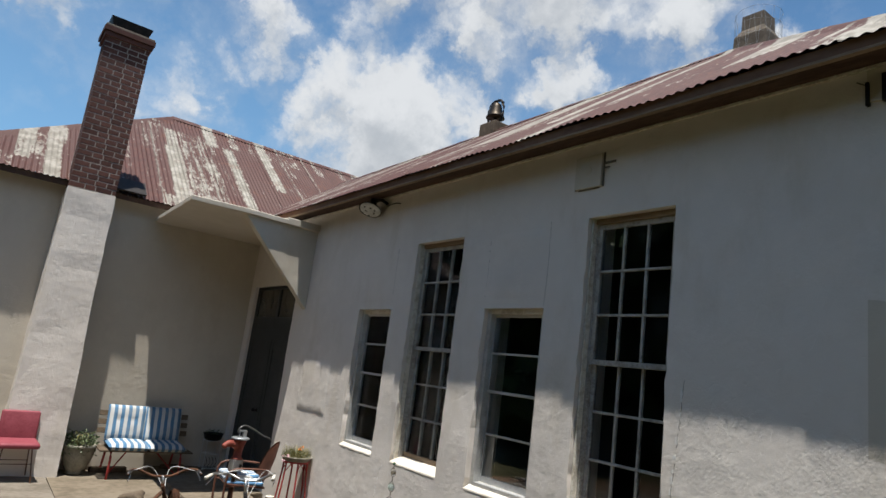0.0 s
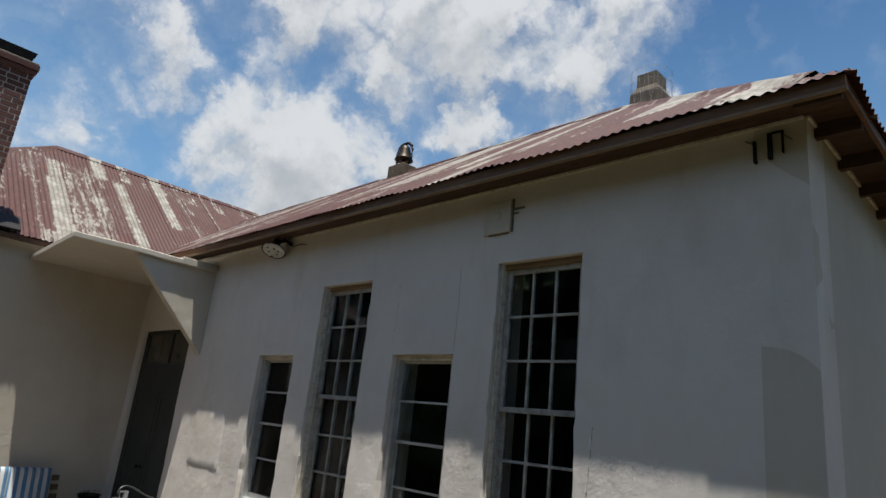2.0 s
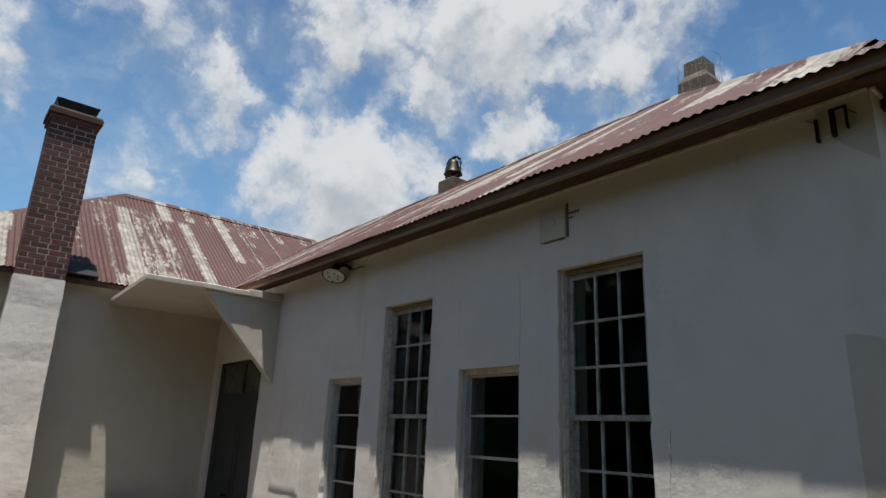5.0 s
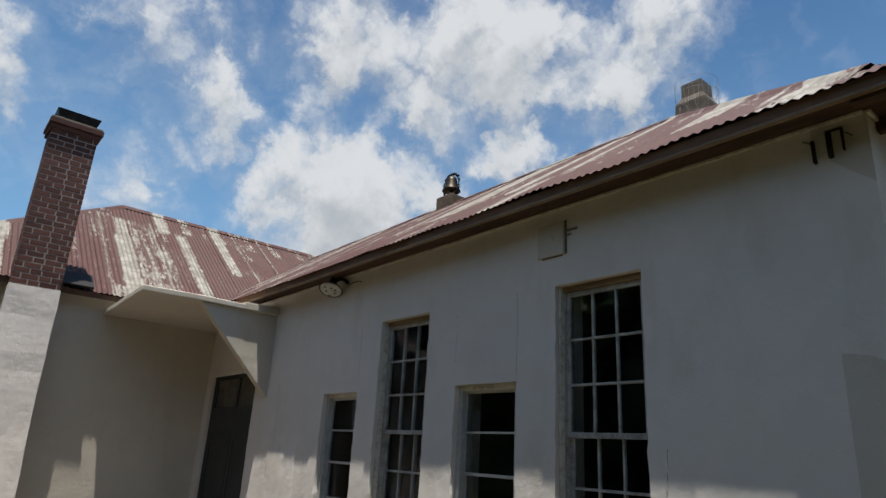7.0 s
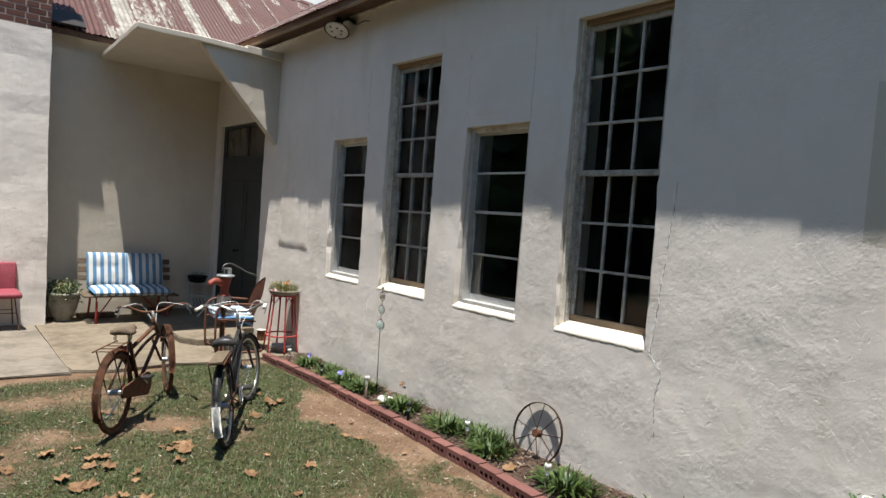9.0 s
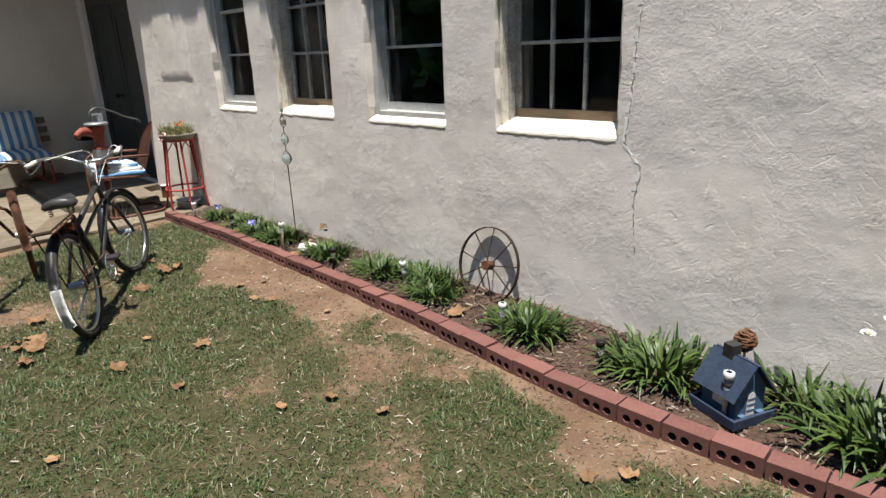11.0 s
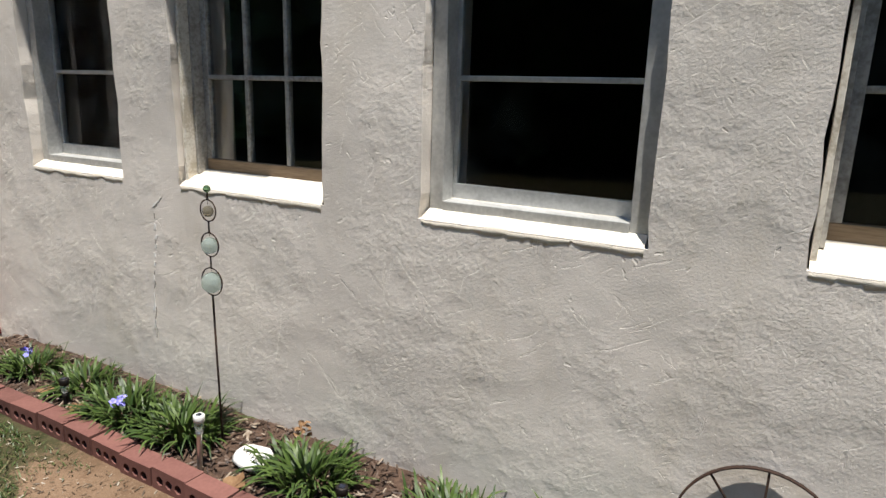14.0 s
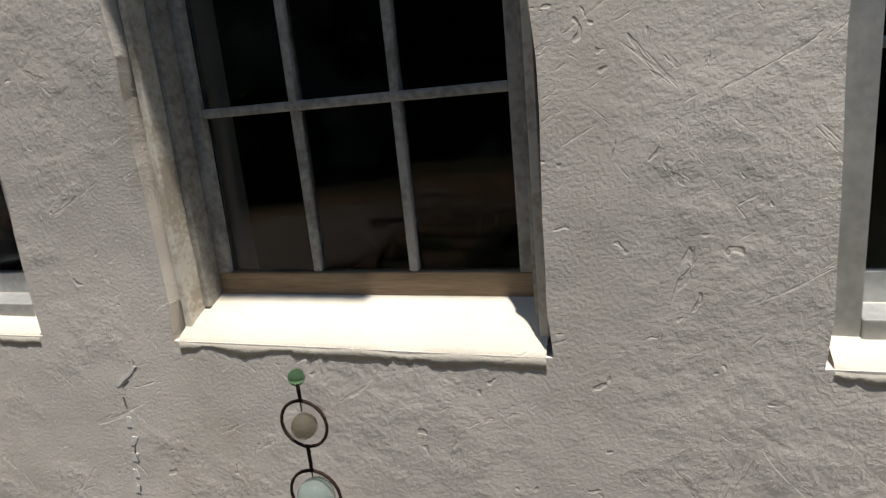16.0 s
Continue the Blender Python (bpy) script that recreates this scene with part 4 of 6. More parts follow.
CHIP = foliage("bark_chip", (0.028, 0.017, 0.012), (0.11, 0.07, 0.048), (0.22, 0.175, 0.13))
DEBRIS = foliage("dry_straw_and_grit", (0.05, 0.034, 0.021), (0.19, 0.14, 0.09), (0.34, 0.30, 0.24))
BLUE_STRIPE = striped("blue_white_striped_canvas", (0.52, 0.53, 0.52), (0.085, 0.185, 0.30), 0, 0.098)
TOWEL = striped("striped_towel_cloth", (0.70, 0.70, 0.68), (0.10, 0.23, 0.40), 0, 0.085, (0.06, 0.07, 0.09))
MAROON = speckled("maroon_vinyl", (0.19, 0.034, 0.046), (0.27, 0.062, 0.078), 6, 0.6, 0, 0.3, 0.004)
RED_PAINT = speckled("chipped_red_paint", (0.21, 0.020, 0.018), (0.36, 0.045, 0.040), 12, 0.55, 0, 0.3, 0.002, (0.25, 0.6))
RED_IRON = speckled("faded_red_cast_iron", (0.16, 0.032, 0.022), (0.27, 0.068, 0.045), 9, 0.6, 0, 0.4, 0.003)
BROWN_METAL = speckled("brown_painted_steel", (0.070, 0.030, 0.020), (0.155, 0.068, 0.044), 8, 0.5, 0.1, 0.3, 0.002)
GREY_METAL = speckled("dull_grey_metal", (0.26, 0.28, 0.29), (0.42, 0.44, 0.45), 9, 0.45, 0.7, 0.2, 0.001)
CHROME = speckled("worn_chrome", (0.45, 0.44, 0.42), (0.68, 0.67, 0.64), 20, 0.28, 0.95, 0.2, 0.001)
RUBBER = speckled("black_rubber", (0.014, 0.014, 0.014), (0.035, 0.034, 0.032), 20, 0.8)
BLACK_PAINT = speckled("worn_black_enamel", (0.014, 0.014, 0.015), (0.045, 0.042, 0.040), 15, 0.4, 0, 0.2, 0.001)
WHITE_PAINT = speckled("worn_white_paint", (0.45, 0.45, 0.43), (0.74, 0.74, 0.72), 14, 0.6, 0, 0.3, 0.002)
SLAT_WOOD = speckled("dark_slat_wood", (0.07, 0.05, 0.032), (0.16, 0.12, 0.08), 10, 0.8)
STONE_POT = speckled("mossy_stone_pot", (0.17, 0.16, 0.125), (0.32, 0.30, 0.245), 8, 0.9, 0, 0.6, 0.008)
TERRACOTTA = speckled("orange_plastic_pot", (0.36, 0.085, 0.035), (0.46, 0.13, 0.055), 8, 0.6)
STONE_WHITE = speckled("white_painted_stone", (0.62, 0.61, 0.57), (0.80, 0.79, 0.76), 14, 0.8, 0, 0.5, 0.006)
NAVY = speckled("navy_blue_painted_wood", (0.014, 0.022, 0.042), (0.030, 0.045, 0.076), 12, 0.7, 0, 0.4, 0.002)
BLUE_WOOD = speckled("slate_blue_painted_wood", (0.045, 0.085, 0.14), (0.075, 0.13, 0.20), 12, 0.7, 0, 0.3, 0.002)
CONE = speckled("brown_pine_cone", (0.06, 0.028, 0.014), (0.20, 0.10, 0.05), 26, 0.85, 0, 0.8, 0.01)
SOLAR = speckled("dark_solar_cell", (0.010, 0.012, 0.02), (0.02, 0.025, 0.04), 20, 0.2)
FROST = clear_glass("clear_acrylic", (0.86, 0.90, 0.92))
GREEN_GLASS = clear_glass("green_glass", (0.16, 0.30, 0.17))
AQUA_GLASS = clear_glass("aqua_glass", (0.62, 0.74, 0.70))
AMBER_GLASS = clear_glass("brown_glass", (0.36, 0.33, 0.26))
CRACK = speckled("crack_shadow_plaster", (0.10, 0.09, 0.075), (0.22, 0.195, 0.165), 30, 0.95)
CHALK = speckled("chipped_white_plaster", (0.68, 0.66, 0.62), (0.80, 0.79, 0.76), 30, 0.95)


def from_lists(name, verts, faces, mat, parent=None, smooth=False):
    me = bpy.data.meshes.new(name)
    me.from_pydata(verts, [], faces)
    me.materials.append(mat)
    if smooth:
        me.shade_smooth()
    ob = new(name, me)
    if parent is not None:
        ob.parent = parent
    return ob


# ---- marks on the long wall ----
def jagged(name, line, w, mat, label, seed, x=WX - 0.0012, every=1.0):
    """A broken line of small uneven flakes along the wall."""
    rnd = random.Random(seed)
    bm = bmesh.new()
    for (y0, z0), (y1, z1) in zip(line, line[1:]):
        L = math.hypot(y1 - y0, z1 - z0)
        n = max(2, int(L / 0.022))
        pts = []
        for i in range(n + 1):
            t = i / n
            pts.append((y0 + (y1 - y0) * t + rnd.uniform(-0.006, 0.006), z0 + (z1 - z0) * t, w * rnd.uniform(0.25, 1.3)))
        for (a, b, c), (d, e, f) in zip(pts, pts[1:]):
            if rnd.random() > every:
                continue
            fr = [bm.verts.new((x + 0.012 * noise.noise(Vector((WX, p, q)) * 0.9), p, q)) for p, q in ((a - c, b), (a + c, b), (d + f, e), (d - f, e))]
            bk = [bm.verts.new((x + 0.03, v.co.y, v.co.z)) for v in fr]
            bm.faces.new(fr)
            bridge(bm, fr, bk)
    tagged(part(name, bm, mat), label, "wall mark", kind="structure")


LINE1 = [(4.10, 2.20), (4.116, 1.92), (4.15, 1.55), (4.163, 1.365), (4.195, 1.06), (4.10, 0.94), (4.13, 0.75), (4.111, 0.50)]
LINE2 = [(7.60, 1.02), (7.675, 0.95), (7.665, 0.82), (7.70, 0.60), (7.715, 0.30)]
jagged("wall_crack", LINE1, 0.0022, CRACK, "long jagged crack beside the window", 1, every=0.75)
jagged("wall_crack_chips", [(y + 0.008, z) for y, z in LINE1[:7]], 0.011, CHALK, "white chipped edges of the crack", 2, every=0.5)
jagged("wall_crack_2", LINE2, 0.002, CRACK, "thin crack below the sill", 3, every=0.7)
jagged("wall_crack_chips_2", [(y + 0.006, z) for y, z in LINE2], 0.007, CHALK, "white chips along the thin crack", 4, every=0.35)
# seams where the tall openings were filled in
for k, (y, lo, hi) in enumerate(((5.452, 2.72, 3.46), (6.236, 2.74, 3.40), (7.882, 2.74, 3.44))):
    jagged("wall_seam", [(y, hi), (y + 0.004, lo)], 0.0014, CRACK, "thin seam beside the filled-in opening", 20 + k, every=0.9 if k == 0 else 0.55)

def plaster_patch(name, y0, y1, z0, z1, proud, seed, label, wavy=0.012):
    bm = bmesh.new()
    n, m = 14, 12
    g = []
    for j in range(m + 1):
        row = []
        for i in range(n + 1):
            u, v = i / n, j / m
            y = y0 + (y1 - y0) * u + wavy * noise.noise(Vector((seed, v * 4, u)))
            z = z0 + (z1 - z0) * v + wavy * noise.noise(Vector((u * 4, seed, v)))
            edge = min(u, 1 - u, v, 1 - v)
            d = proud * min(1.0, edge * 14) + 0.004 * noise.noise(Vector((y * 9, z * 9, seed))) * (edge > 0.01)
            base = WX + 0.012 * noise.noise(Vector((WX, y, z)) * 0.9)
            row.append(bm.verts.new((base - d + (0.006 if edge < 0.01 else -0.002), y, z)))
        g.append(row)
    for j in range(m):
        for i in range(n):
            bm.faces.new((g[j][i], g[j][i + 1], g[j + 1][i + 1], g[j + 1][i]))
    tagged(part(name, bm, PLASTER, smooth=True), label, "plaster patch", kind="structure")


plaster_patch("plaster_patch_1", 9.10, 9.97, 1.31, 2.05, 0.007, 3.0, "rough raised plaster patch")
plaster_patch("plaster_patch_2", 5.47, 6.20, 2.76, 3.44, 0.004, 6.0, "filled-in upper part of a window", 0.004)
plaster_patch("plaster_patch_3", 7.90, 8.58, 2.76, 3.44, 0.003, 9.0, "filled-in upper part of a window", 0.004)

# ---- fittings under the eave ----
cover = thing("wall_cover_plate", "painted square cover plate on the wall", "cover plate")
bm = bmesh.new()
box(bm, (WX - 0.034, 4.925, 3.70), (WX + 0.004, 5.20, 3.98), 0.004)
part("plate", bm, SMOOTH_SHADE_PLASTER, cover)
bm = bmesh.new()
lathe(bm, [(0.035, 0), (0.033, 0.008), (0.02, 0.012)], 14)
bmesh.ops.transform(bm, matrix=pose(WX - 0.034, 5.06, 3.85, 0, -90, 0), verts=bm.verts)
part("boss", bm, SMOOTH_SHADE_PLASTER, cover)
bm = bmesh.new()
for a, b in (((4.908, 3.70), (4.925, 3.99)), ((4.95, 3.688), (5.17, 3.70)), ((5.2, 3.70), (5.213, 3.84)), ((4.80, 3.885), (4.91, 3.905)), ((4.86, 3.85), (4.91, 3.862))):
    box(bm, (WX - 0.012, a[0], a[1]), (WX + 0.004, b[0], b[1]))
part("gap", bm, CRACK, cover, "dark gap round the plate")

vent = thing("wall_vent", "broken iron wall vent with bars", "vent")
for a, b, c, d in ((2.846, 2.853, 3.90, 4.045), (2.910, 2.934, 3.875, 4.045), (3.000, 3.018, 3.865, 4.01)):
    bm = bmesh.new()
    box(bm, (WX - 0.035, a, c), (WX + 0.002, b, d), 0.004)
    part("bar", bm, BLACK_IRON, vent)
bm = bmesh.new()
box(bm, (WX - 0.016, 2.846, 4.046), (WX + 0.002, 2.934, 4.053), 0.001)
part("frame_bar", bm, BLACK_IRON, vent)
bm = bmesh.new()
box(bm, (WX - 0.012, 2.94, 3.89), (WX + 0.002, 3.005, 4.045))
part("slot", bm, SMOOTH_SHADE_PLASTER, vent)
for p, q in (((2.80, 3.98), (2.84, 4.02)), ((3.02, 4.0), (3.07, 4.035))):
    bm = bmesh.new()
    tube(bm, [(WX - 0.004, p[0], p[1]), (WX - 0.003, q[0], q[1])], 0.004, 5)
    part("mortar_crack", bm, CRACK, vent)

lamp = thing("wall_lamp", "rusty enamel reflector lamp under the eave", "lamp")
bm = bmesh.new()
tube(bm, bend([(WX - 0.003, 8.30, 4.02), (WX - 0.08, 8.33, 4.06), (WX - 0.15, 8.38, 4.03)]), 0.02, 8)
part("arm", bm, BLACK_IRON, lamp, smooth=True)
bm = bmesh.new()
lathe(bm, [(0.04, 0.15), (0.05, 0.09), (0.09, 0.04), (0.145, 0.0), (0.15, -0.012), (0.14, -0.006), (0.08, 0.025), (0.04, 0.06)], 20)
bmesh.ops.transform(bm, matrix=pose(WX - 0.17, 8.42, 3.93, -14, 20, 0), verts=bm.verts)
part("shade", bm, BRONZE, lamp, "dark metal shade", smooth=True)
bm = bmesh.new()
lathe(bm, [(0.135, 0.0), (0.13, -0.014), (0.06, -0.02)], 20)
bmesh.ops.transform(bm, matrix=pose(WX - 0.17, 8.42, 3.93, -14, 20, 0), verts=bm.verts)
part("reflector", bm, WHITE_PAINT, lamp, "chipped white enamel face")
bm = bmesh.new()
rnd = random.Random(8)
for k in range(6):
    a, r = k * 1.05, rnd.uniform(0.05, 0.105)
    lathe(bm, [(0.014, -0.021), (0.013, -0.024)], 8, (r * math.cos(a), r * math.sin(a), 0))
bmesh.ops.transform(bm, matrix=pose(WX - 0.17, 8.42, 3.93, -14, 20, 0), verts=bm.verts)
part("rust_spot", bm, BLACK_IRON, lamp)
bm = bmesh.new()
tube(bm, bend([(WX - 0.006, 8.28, 4.0), (WX - 0.006, 8.1, 4.01), (WX - 0.006, 8.0, 3.99)]), 0.005, 5)
part("cable", bm, BLACK_IRON, lamp)

# ---- on the ridge ----
bell = thing("bell", "dark bronze bell in an iron cradle on a brick block", "bell", at=(RX, 9.62, RZ))
bm = bmesh.new()
box(bm, (-0.16, -0.20, -0.12), (0.16, 0.20, 0.13), 0.01)
part("brick_block", bm, SLAT_WOOD, bell)
bm = bmesh.new()
lathe(bm, [(0.165, 0.26), (0.15, 0.29), (0.12, 0.36), (0.10, 0.45), (0.085, 0.50), (0.05, 0.535), (0.02, 0.545)], 22)
part("bell_body", bm, BRONZE, bell, smooth=True)
bm = bmesh.new()
tube(bm, circle_pts((0, 0, 0.31), 0.19, 18, "yz", math.pi, 2 * math.pi, False), 0.022, 8)
for s in (-1, 1):
    tube(bm, [(0, 0.19 * s, 0.31), (0, 0.20 * s, 0.42), (0, 0.13 * s, 0.53)], 0.02, 8)
part("cradle", bm, BLACK_IRON, bell, smooth=True)
bm = bmesh.new()
tube(bm, bend([(0, -0.17, 0.50), (0, -0.08, 0.57), (0, 0.08, 0.57), (0, 0.17, 0.50)]), 0.025, 8)
part("yoke", bm, BLACK_IRON, bell, smooth=True)
bm = bmesh.new()
tube(bm, [(0, 0, 0.27), (0, 0, 0.23)], 0.03, 8)
part("clapper", bm, BLACK_IRON, bell)

stack = thing("flue_stack", "stubby plastered flue wrapped in wire netting", "chimney", at=(RX, 5.05, RZ - 0.09))
bm = bmesh.new()
lo, md, hi = [[bm.verts.new((sx * w, sy * w, z)) for sx, sy in ((-1, -1), (1, -1), (1, 1), (-1, 1))] for w, z in ((0.20, -0.22), (0.185, 0.12), (0.13, 0.22))]
tp = [bm.verts.new((sx * 0.125, sy * 0.125, 0.40)) for sx, sy in ((-1, -1), (1, -1), (1, 1), (-1, 1))]
bridge(bm, lo, md)
bridge(bm, md, hi)
bridge(bm, hi, tp)
bm.faces.new(tp)
part("flue", bm, speckled("weathered_tan_render", (0.075, 0.06, 0.045), (0.15, 0.122, 0.092), 7, 0.95, 0, 0.5, 0.01), stack)
bm = bmesh.new()
for k in range(14):
    a = 2 * math.pi * k / 14
    tube(bm, [(0.25 * math.cos(a), 0.25 * math.sin(a), -0.1), (0.25 * math.cos(a + 0.2), 0.25 * math.sin(a + 0.2), 0.42)], 0.0012, 4)
    tube(bm, [(0.25 * math.cos(a), 0.25 * math.sin(a), -0.1), (0.25 * math.cos(a - 0.2), 0.25 * math.sin(a - 0.2), 0.42)], 0.0012, 4)
for z in (-0.05, 0.1, 0.26, 0.42):
    tube(bm, circle_pts((0, 0, z), 0.25, 20, "xy"), 0.0016, 4, True)
part("wire_netting", bm, GREY_METAL, stack, "rusty wire netting")

# ---- brick edging of the bed ----
def cored_brick():
    """A brick laid on edge, 19 cm long, with three cores in the side that faces the lawn (-x)."""
    L, D, H = 0.188, 0.088, 0.098
    bm = bmesh.new()
    box(bm, (0.0005, -L / 2, 0), (D, L / 2, H))
    bm.faces.ensure_lookup_table()
    front = min(bm.faces, key=lambda f: f.calc_center_median().x)
    bmesh.ops.delete(bm, geom=[front], context="FACES_ONLY")
    rings = []
    for k in range(3):
        yc, y0, y1 = (k - 1) * 0.052, (-L / 2, -0.026, 0.026)[k], (-0.026, 0.026, L / 2)[k]
        sq = [bm.verts.new((0, y, z)) for y, z in ((y0, 0), (y1, 0), (y1, H), (y0, H))]
        hole = [bm.verts.new((0, yc + 0.0195 * math.cos(a), H * 0.52 + 0.0195 * math.sin(a))) for a in [math.radians(-157.5 + 45 * i) for i in range(8)]]
        for a in range(4):
            i = 2 * a
            bm.faces.new((sq[a], hole[(i) % 8], hole[(i + 1) % 8]))
            bm.faces.new((sq[a], hole[(i + 1) % 8], hole[(i + 2) % 8], sq[(a + 1) % 4]))
        deep = [bm.verts.new((0.05, v.co.y, v.co.z)) for v in hole]
        bridge(bm, hole, deep)
        bm.faces.new(deep)
    bmesh.ops.remove_doubles(bm, verts=bm.verts, dist=0.0002)
    bmesh.ops.recalc_face_normals(bm, faces=bm.faces)
    me = bpy.data.meshes.new("brick")
    bm.to_mesh(me)
    bm.free()
    me.materials.append(EDGE_BRICK)
    return me


edging = tagged(new("brick_edging"), "row of red cored bricks edging the flower bed", "edging", kind="structure")
CORED = cored_brick()
rnd = random.Random(3)
y = 8.97
while y > 1.3:
    x = edge_x(y)
    turn = math.degrees(math.atan2(edge_x(y - 0.1) - edge_x(y + 0.1), 0.2))
    ob = new("brick", CORED)
    ob.parent = edging
    ob.matrix_basis = pose(x - 0.045 + rnd.uniform(-0.006, 0.006), y, -0.032 + rnd.uniform(-0.006, 0.006), rnd.uniform(-1.2, 1.2), rnd.uniform(-2.5, 2.5), turn + rnd.uniform(-2, 2))
    y -= 0.196

# ---- plants of the bed ----
def strap_leaf(seed):
    """One arching strap leaf that starts at the origin and leans along +x."""
    rnd = random.Random(seed)
    L, out, up = rnd.uniform(0.15, 0.27), rnd.uniform(0.40, 1.22), rnd.uniform(0.62, 0.92)
    w, tw = rnd.uniform(0.0055, 0.0095), rnd.uniform(-0.5, 0.5)
    V = []
    for k in range(7):
        t = k / 6
        r = L * out * t * 0.8
        z = max(L * up * (1.25 * t - 0.95 * out * t * t), 0.004)
        ww = w * (1 - t ** 2.4) + 0.0006
        V += [(r, ww + tw * t * 0.05, z), (r, -ww + tw * t * 0.05, z + 0.004 * (1 - t))]
    me = bpy.data.meshes.new("leaf")
    me.from_pydata(V, [], [(2 * k, 2 * k + 1, 2 * k + 3, 2 * k + 2) for k in range(6)])
    me.materials.append(STRAP)
    me.shade_smooth()
    return me


STRAP_LEAVES = [strap_leaf(200 + k) for k in range(24)]


def strap_clump(at, seed, n=110, size=1.0, flower=None, label="clump of strappy green leaves in the mulch"):
    rnd = random.Random(seed)
    ob = thing("lily_clump", label, "plant", "lily clumps of the bed", at)
    for _ in range(min(290, int(n * 2.3))):
        a, r0 = rnd.uniform(0, 2 * math.pi), 0.15 * rnd.random() ** 0.7 * size
        lf = new("leaf", STRAP_LEAVES[rnd.randrange(24)])
        lf.parent = ob
        s = size * rnd.uniform(0.72, 1.05)
        lf.matrix_basis = pose(r0 * 0.85 * math.cos(a), r0 * 1.3 * math.sin(a), 0, 0, rnd.uniform(-12, 8), math.degrees(a) + rnd.uniform(-55, 55)) @ Matrix.Diagonal((s, s, s, 1))
    if flower:
        for fx, fy, fz, fm, fr in flower:
            bm = bmesh.new()
            for i in range(14):
                m = pose(fx + rnd.uniform(-fr, fr), fy + rnd.uniform(-fr, fr), fz + rnd.uniform(-fr, fr) * 0.8, rnd.uniform(-60, 60), rnd.uniform(-60, 60), rnd.uniform(0, 360))
                vs = [bm.verts.new(m @ Vector((0.014 * math.cos(j * 1.257), 0.014 * math.sin(j * 1.257), 0.004 * (j % 2)))) for j in range(5)]
                bm.faces.new(vs)
            part("flower", bm, fm, ob)
    return ob


BED = 0.03
strap_clump((3.84, 8.45, BED), 1, 90, 0.85, [(-0.05, -0.08, 0.14, PETAL_BLUE, 0.018)], "clump of strappy leaves with a blue flower")
strap_clump((3.86, 8.02, BED), 2, 90, 0.85)
strap_clump((3.80, 7.62, BED), 3, 110, 0.95, [(-0.12, -0.12, 0.15, PETAL_BLUE, 0.026)], "clump of strappy leaves with blue flowers")
strap_clump((3.82, 7.28, BED), 4, 120, 1.0)
strap_clump((3.83, 6.58, BED), 5, 120, 1.0, [(-0.03, -0.02, 0.24, DEADLEAF, 0.03)], "clump of strappy leaves with a withered flower head")
strap_clump((3.84, 5.92, BED), 6, 120, 1.0)
strap_clump((3.93, 5.60, BED), 7, 90, 1.0)
strap_clump((3.76, 5.33, BED), 8, 110, 0.85)
strap_clump((3.95, 5.40, BED), 18, 60, 0.9)
strap_clump((3.76, 4.55, BED), 9, 150, 1.05)
strap_clump((3.80, 3.80, BED), 10, 170, 1.2)
strap_clump((3.97, 3.22, BED), 11, 70, 1.15)
strap_clump((3.80, 2.92, BED), 12, 190, 1.35)


def rose_bush():
    rnd = random.Random(21)
    ob = thing("rose_bush", "low rose bush covered in white blooms", "bush", at=(3.76, 2.66, 0.03))
    bm = bmesh.new()
    tips = []
    for k in range(13):
        a, r = rnd.uniform(0, 6.28), rnd.uniform(0.1, 0.30)
        top = Vector((r * math.cos(a) * 0.9, r * math.sin(a), rnd.uniform(0.35, 0.66)))
        tube(bm, bend([(0.02 * math.cos(a), 0.02 * math.sin(a), 0), top * 0.55 + Vector((0, 0, 0.06)), top], 4), 0.005, 5)
        tips.append(top)
    part("stem", bm, BARE_WOOD, ob)
    V, F = [], []
    for _ in range(900):
        t = rnd.choice(tips)
        p = t * rnd.uniform(0.35, 1.0) + Vector((rnd.gauss(0, 0.06), rnd.gauss(0, 0.06), rnd.gauss(0, 0.05)))
        p.z = max(p.z, 0.02)
        p.x = min(p.x, 0.26)
        m = pose(*p, rnd.uniform(-50, 50), rnd.uniform(-50, 50), rnd.uniform(0, 360))
        s = rnd.uniform(0.012, 0.024)
        b = len(V)
        V += [tuple(m @ Vector(q)) for q in ((-s, 0, 0), (-s * 0.2, s * 0.55, 0.004), (s, 0, -0.003), (-s * 0.2, -s * 0.55, 0.004))]
        F += [(b, b + 1, b + 2), (b, b + 2, b + 3)]
    from_lists("leaves", V, F, ROSELEAF, ob)
    for k in range(26):
        t = rnd.choice(tips)
        p = t + Vector((rnd.gauss(0, 0.05), rnd.gauss(0, 0.06), rnd.uniform(-0.12, 0.04)))
        p.x = min(p.x, 0.24)
        bm = bmesh.new()
        for layer in range(3):
            for j in range(6):
                m = pose(*p, 0, 0, j * 60 + layer * 20) @ pose(0.010 - 0.002 * layer, 0, 0.004 * layer, 0, -18 - 22 * layer, 0)
                s = 0.015 - 0.003 * layer
                bm.faces.new([bm.verts.new(m @ Vector(q)) for q in ((-0.4 * s, -0.5 * s, 0), (0.9 * s, -0.8 * s, 0.002), (1.2 * s, 0, 0.003), (0.9 * s, 0.8 * s, 0.002), (-0.4 * s, 0.5 * s, 0))])
        part("bloom", bm, PETAL_WHITE, ob)


rose_bush()


